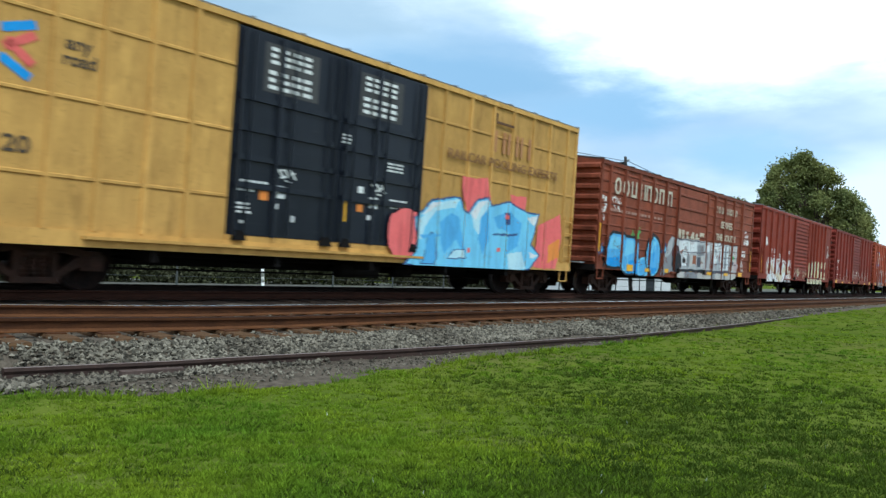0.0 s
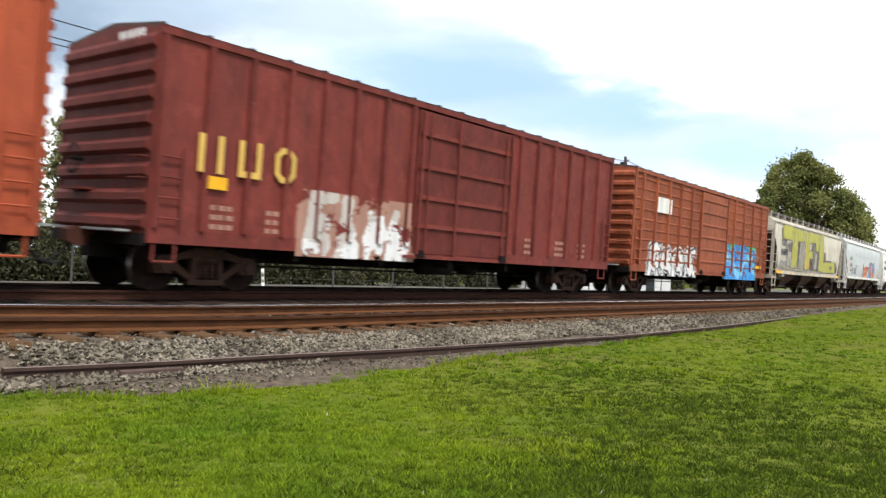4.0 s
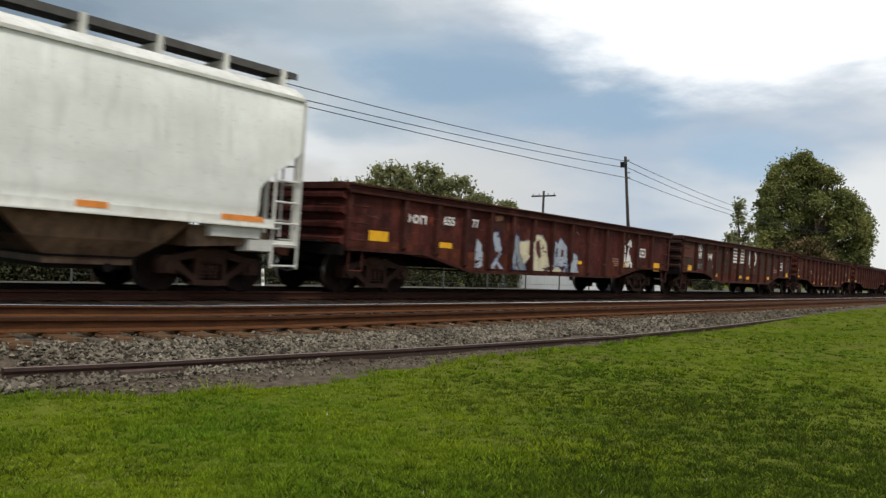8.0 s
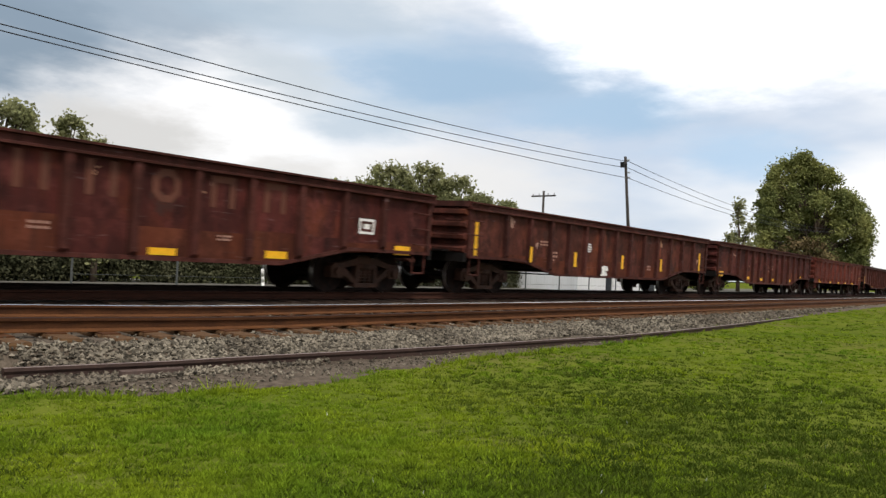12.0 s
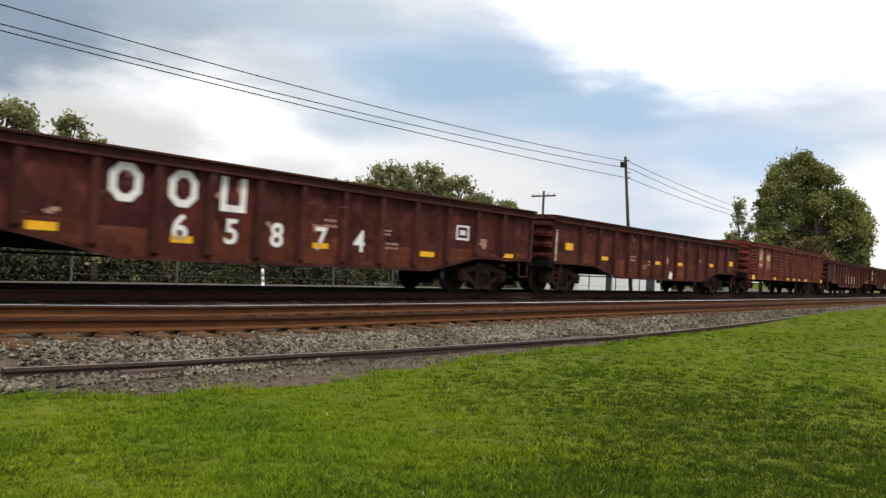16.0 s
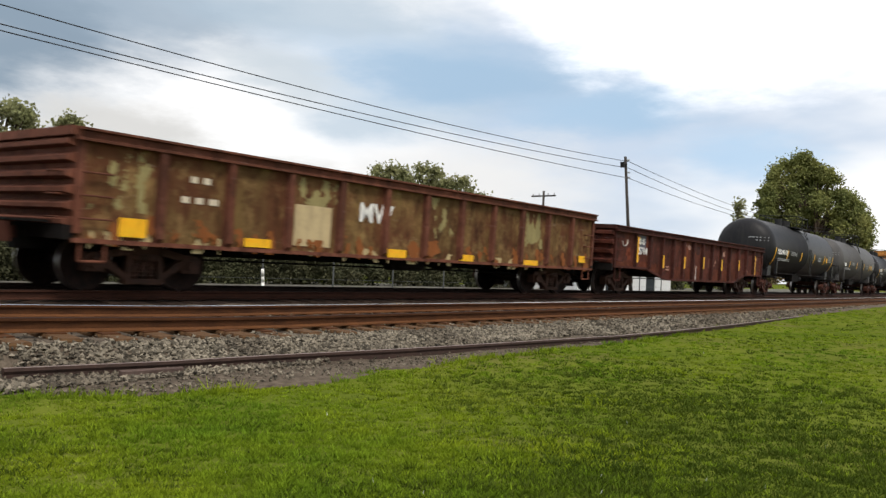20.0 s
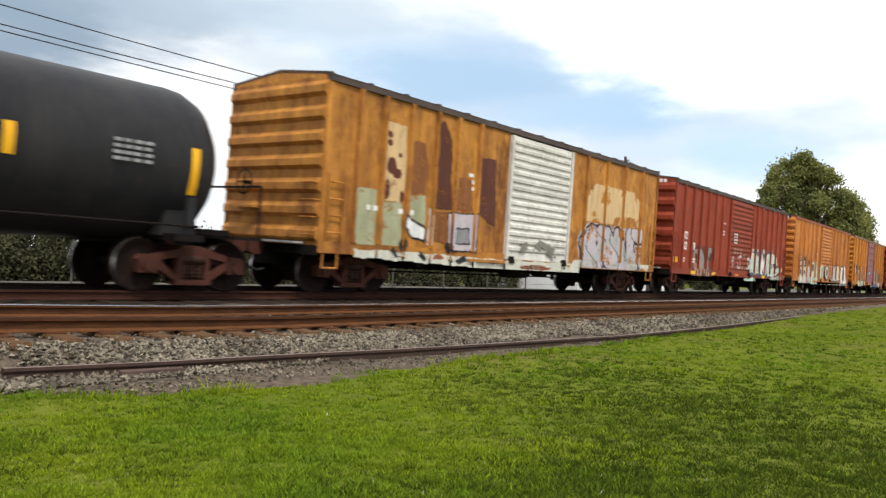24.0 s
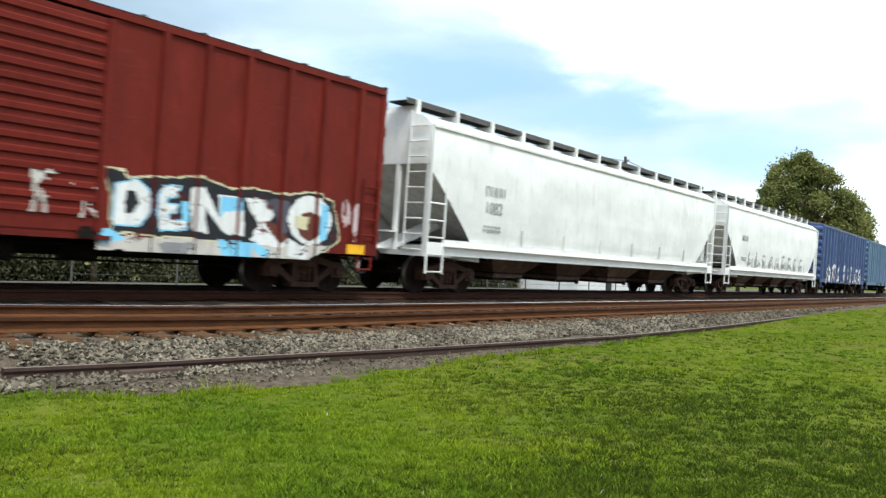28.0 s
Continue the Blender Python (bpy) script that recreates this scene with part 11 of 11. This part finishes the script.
mural(c, [(G_BLACK, [(1.71, 1.97), (2.08, 1.98), (2.17, 1.85), (2.80, 1.94), (3.34, 2.02), (4.11, 1.90), (4.65, 1.93), (5.43, 1.91), (6.05, 2.03), (6.53, 1.88), (6.76, 1.13), (6.38, 0.86), (5.53, 0.73), (4.55, 0.93), (1.93, 0.97), (1.89, 1.57)], G_LEMON, 0.016),
          (G_PALEW, [(1.67, 0.92), (6.48, 0.98), (5.90, 0.68), (3.53, 0.66), (1.70, 0.70)], None, 0),
          (G_PALE, [(1.71, 1.04), (1.94, 1.02), (2.16, 0.87), (1.76, 0.78)], None, 0),
          (G_PALE, [(3.84, 0.97), (4.64, 0.94), (4.57, 0.67), (3.95, 0.68)], None, 0),
          (G_GREY, [(2.73, 0.87), (3.43, 0.87), (3.29, 0.67), (2.82, 0.70)], None, 0),
          (G_WHITE, [(1.93, 1.74), (2.30, 1.84), (2.54, 1.70), (2.58, 1.37), (2.39, 1.08), (1.97, 1.09)], G_PALE, 0.012),
          (G_BLACK, [(2.12, 1.63), (2.27, 1.66), (2.36, 1.48), (2.27, 1.29), (2.13, 1.28)], None, 0),
          (G_WHITE, [(2.64, 1.63), (2.81, 1.81), (3.12, 1.84), (3.05, 1.65), (2.86, 1.60), (2.87, 1.52), (3.06, 1.52), (3.04, 1.37), (2.88, 1.34), (2.93, 1.25), (3.26, 1.25), (3.22, 1.07), (2.76, 1.06), (2.64, 1.31)], G_PALE, 0.012),
          (G_WHITE, [(3.28, 1.80), (3.53, 1.85), (3.89, 1.37), (3.82, 1.77), (4.26, 1.77), (4.37, 1.06), (4.05, 1.05), (3.58, 1.53), (3.66, 1.06), (3.35, 1.08)], None, 0),
          (G_PALE, [(3.86, 1.74), (4.26, 1.75), (4.30, 1.48), (4.01, 1.49), (3.89, 1.37)], None, 0),
          (G_WHITE, [(4.39, 1.75), (4.85, 1.76), (5.09, 1.51), (4.91, 1.34), (5.42, 1.06), (5.24, 0.87), (4.54, 0.99), (4.72, 1.31), (4.50, 1.53)], None, 0),
          (G_BROWNR, [(4.84, 1.37), (5.13, 1.35), (5.40, 1.06), (5.19, 0.95)], None, 0),
          (G_SLATE, [(4.86, 1.72), (5.06, 1.82), (5.42, 1.77), (5.41, 1.18), (5.21, 1.16), (5.12, 1.51)], None, 0),
          (G_WHITE, (5.96, 1.46, 0.55, 0.48), None, 0),
          (G_BROWNR, (5.93, 1.35, 0.27, 0.28), None, 0),
          (G_LEMON, [(5.59, 1.51), (5.92, 1.53), (5.90, 1.28), (5.59, 1.29)], None, 0),
          (G_PALE, [(6.12, 1.82), (6.43, 1.77), (6.42, 1.10), (6.18, 1.05)], None, 0),
          (G_PALE, [(3.14, 1.56), (3.28, 1.57), (3.29, 1.22), (3.16, 1.24)], None, 0),
          (G_WHITE, [(5.40, 1.06), (5.88, 0.94), (5.85, 0.69), (5.43, 0.74)], None, 0),
          (G_PALE, [(4.63, 1.01), (5.03, 0.80), (4.94, 0.68), (4.67, 0.78)], None, 0)],
      PX, "white, pale blue and black spray-painted lettering", HALF + 0.002, worn=0.12)
graffiti(c, 0.65, 1.70, 1.16, 1.84, [2, 4, 1], [G_PALEW], None, (), None, 8, 0.10, base=HALF + 0.086, worn=0.5)
graffiti(c, 6.75, 7.25, 1.1, 2.0, [6, 3], [G_LILACW], None, PX, None, 12, 0.12)
reflectors(c, [(-6.94, 0.96, 0.48, 0.15), (7.2, 0.95, 0.5, 0.2), (-1.0, 0.92, 0.5, 0.1)], -HALF - 0.037)
marks(c, -2.2, 2.6, 0.3, 0.5, 3, 1, M_WHITE)
for x in (-6.6, -5.5):
    marks(c, x, 1.33, 0.3, 0.24, 2, 1, M_WHITE)
end_number(c, 15.65, 4.42)
PX = BOX_POSTS
# 35, 36
for u, v, k in ((603.75, 622.4, 0), (624.05, 641.0, 1)):
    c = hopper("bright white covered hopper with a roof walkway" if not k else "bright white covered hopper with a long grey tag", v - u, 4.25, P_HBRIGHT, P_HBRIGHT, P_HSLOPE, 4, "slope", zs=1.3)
    for ob in c.children:
        if ob.name.startswith("chute"):
            ob.data.materials[0] = P_CHUTE
    for y in (-1, 1):
        part("deep_sill", Geo().box(u / 2 - v / 2 + 0.02, v / 2 - u / 2 - 0.02, min(y * HALF, y * HALF + y * 0.05), max(y * HALF, y * HALF + y * 0.05), 0.94, 1.24), [P_HBRIGHT], c)
    couple(c, u, v)
    a = -(v - u) / 2
    blocks(c, [a + 2.3, a + 2.54, a + 2.76, a + 2.98], 2.65, 0.17, 0.25, M_GREY, y=-HALF - 0.045, kinds="pthh")
    letters(c, "1082" if not k else " ", a + 2.6, 2.22, 0.28, M_GREY, y=-HALF - 0.045)
    marks(c, a + 2.6, 1.7, 0.8, 0.2, 2, 5, M_GREY, y=-HALF - 0.04)
    for i in range(6):
        x = a + 4.0 + i * (v - u - 6) / 5.5
        part("side_stake", Geo().box(x - 0.03, x + 0.03, -HALF - 0.07, -HALF - 0.03, 1.3, 1.75), [P_HTRIM], c)
    if k:
        graffiti(c, -5.5, 5.2, 1.35, 2.1, [6, 1, 4, 5, 7, 2, 0, 6, 1], [M_GREY], None, (), None, 63, 0.14, base=HALF + 0.042)
# 37, 38
for u, mt, lab in ((642.5, P_BLUE, "dark blue boxcar with white graffiti"), (659.9, P_BLUE2, "grey-blue boxcar with plug doors")):
    c, _ = boxcar(lab, 15.8, 4.45, mt, mt, P_ROOF, "plug", (-2.4, 2.6), None, 8, bays=16)
    couple(c, u, u + 15.8)
    if mt is P_BLUE:
        graffiti(c, -6.6, 6.6, 0.75, 2.0, [6, 4, 5, 1, 0, 7, 3, 2], [G_PALEW, G_WHITE], None, (), None, 64, 0.2, base=HALF + 0.06)



# ---- everything that moves ----
def motions():
    ends = 28.0
    times = [0.5 * i for i in range(57)]
    for car, mid in TRAIN:
        walk(car, [(t, car_pose(mid - SPEED * t)) for t in times])
    mids = dict((car.name, mid) for car, mid in TRAIN)
    for ax, car, x in WHEELS:
        s0 = mids[car.name] + x
        t0, t1 = max(0.0, (s0 - 95) / SPEED), min(ends, (s0 + 5) / SPEED)
        place, rows, ang = Matrix.Translation(ax.matrix_basis.translation), [], 0.0
        f0, f1 = max(1, frame(t0)), min(frame(ends), frame(t1))
        if f0 > 1:
            rows.append((0.0, place))
        for f in range(f0, f1 + 1):
            ang = -(f - f0) / FPS * SPEED / WHEEL_R
            rows.append(((f - 1) / FPS, place @ Matrix.Rotation(ang, 4, "Y")))
        if f1 < frame(ends):
            rows.append((ends, place @ Matrix.Rotation(ang, 4, "Y")))
        walk(ax, rows)


motions()
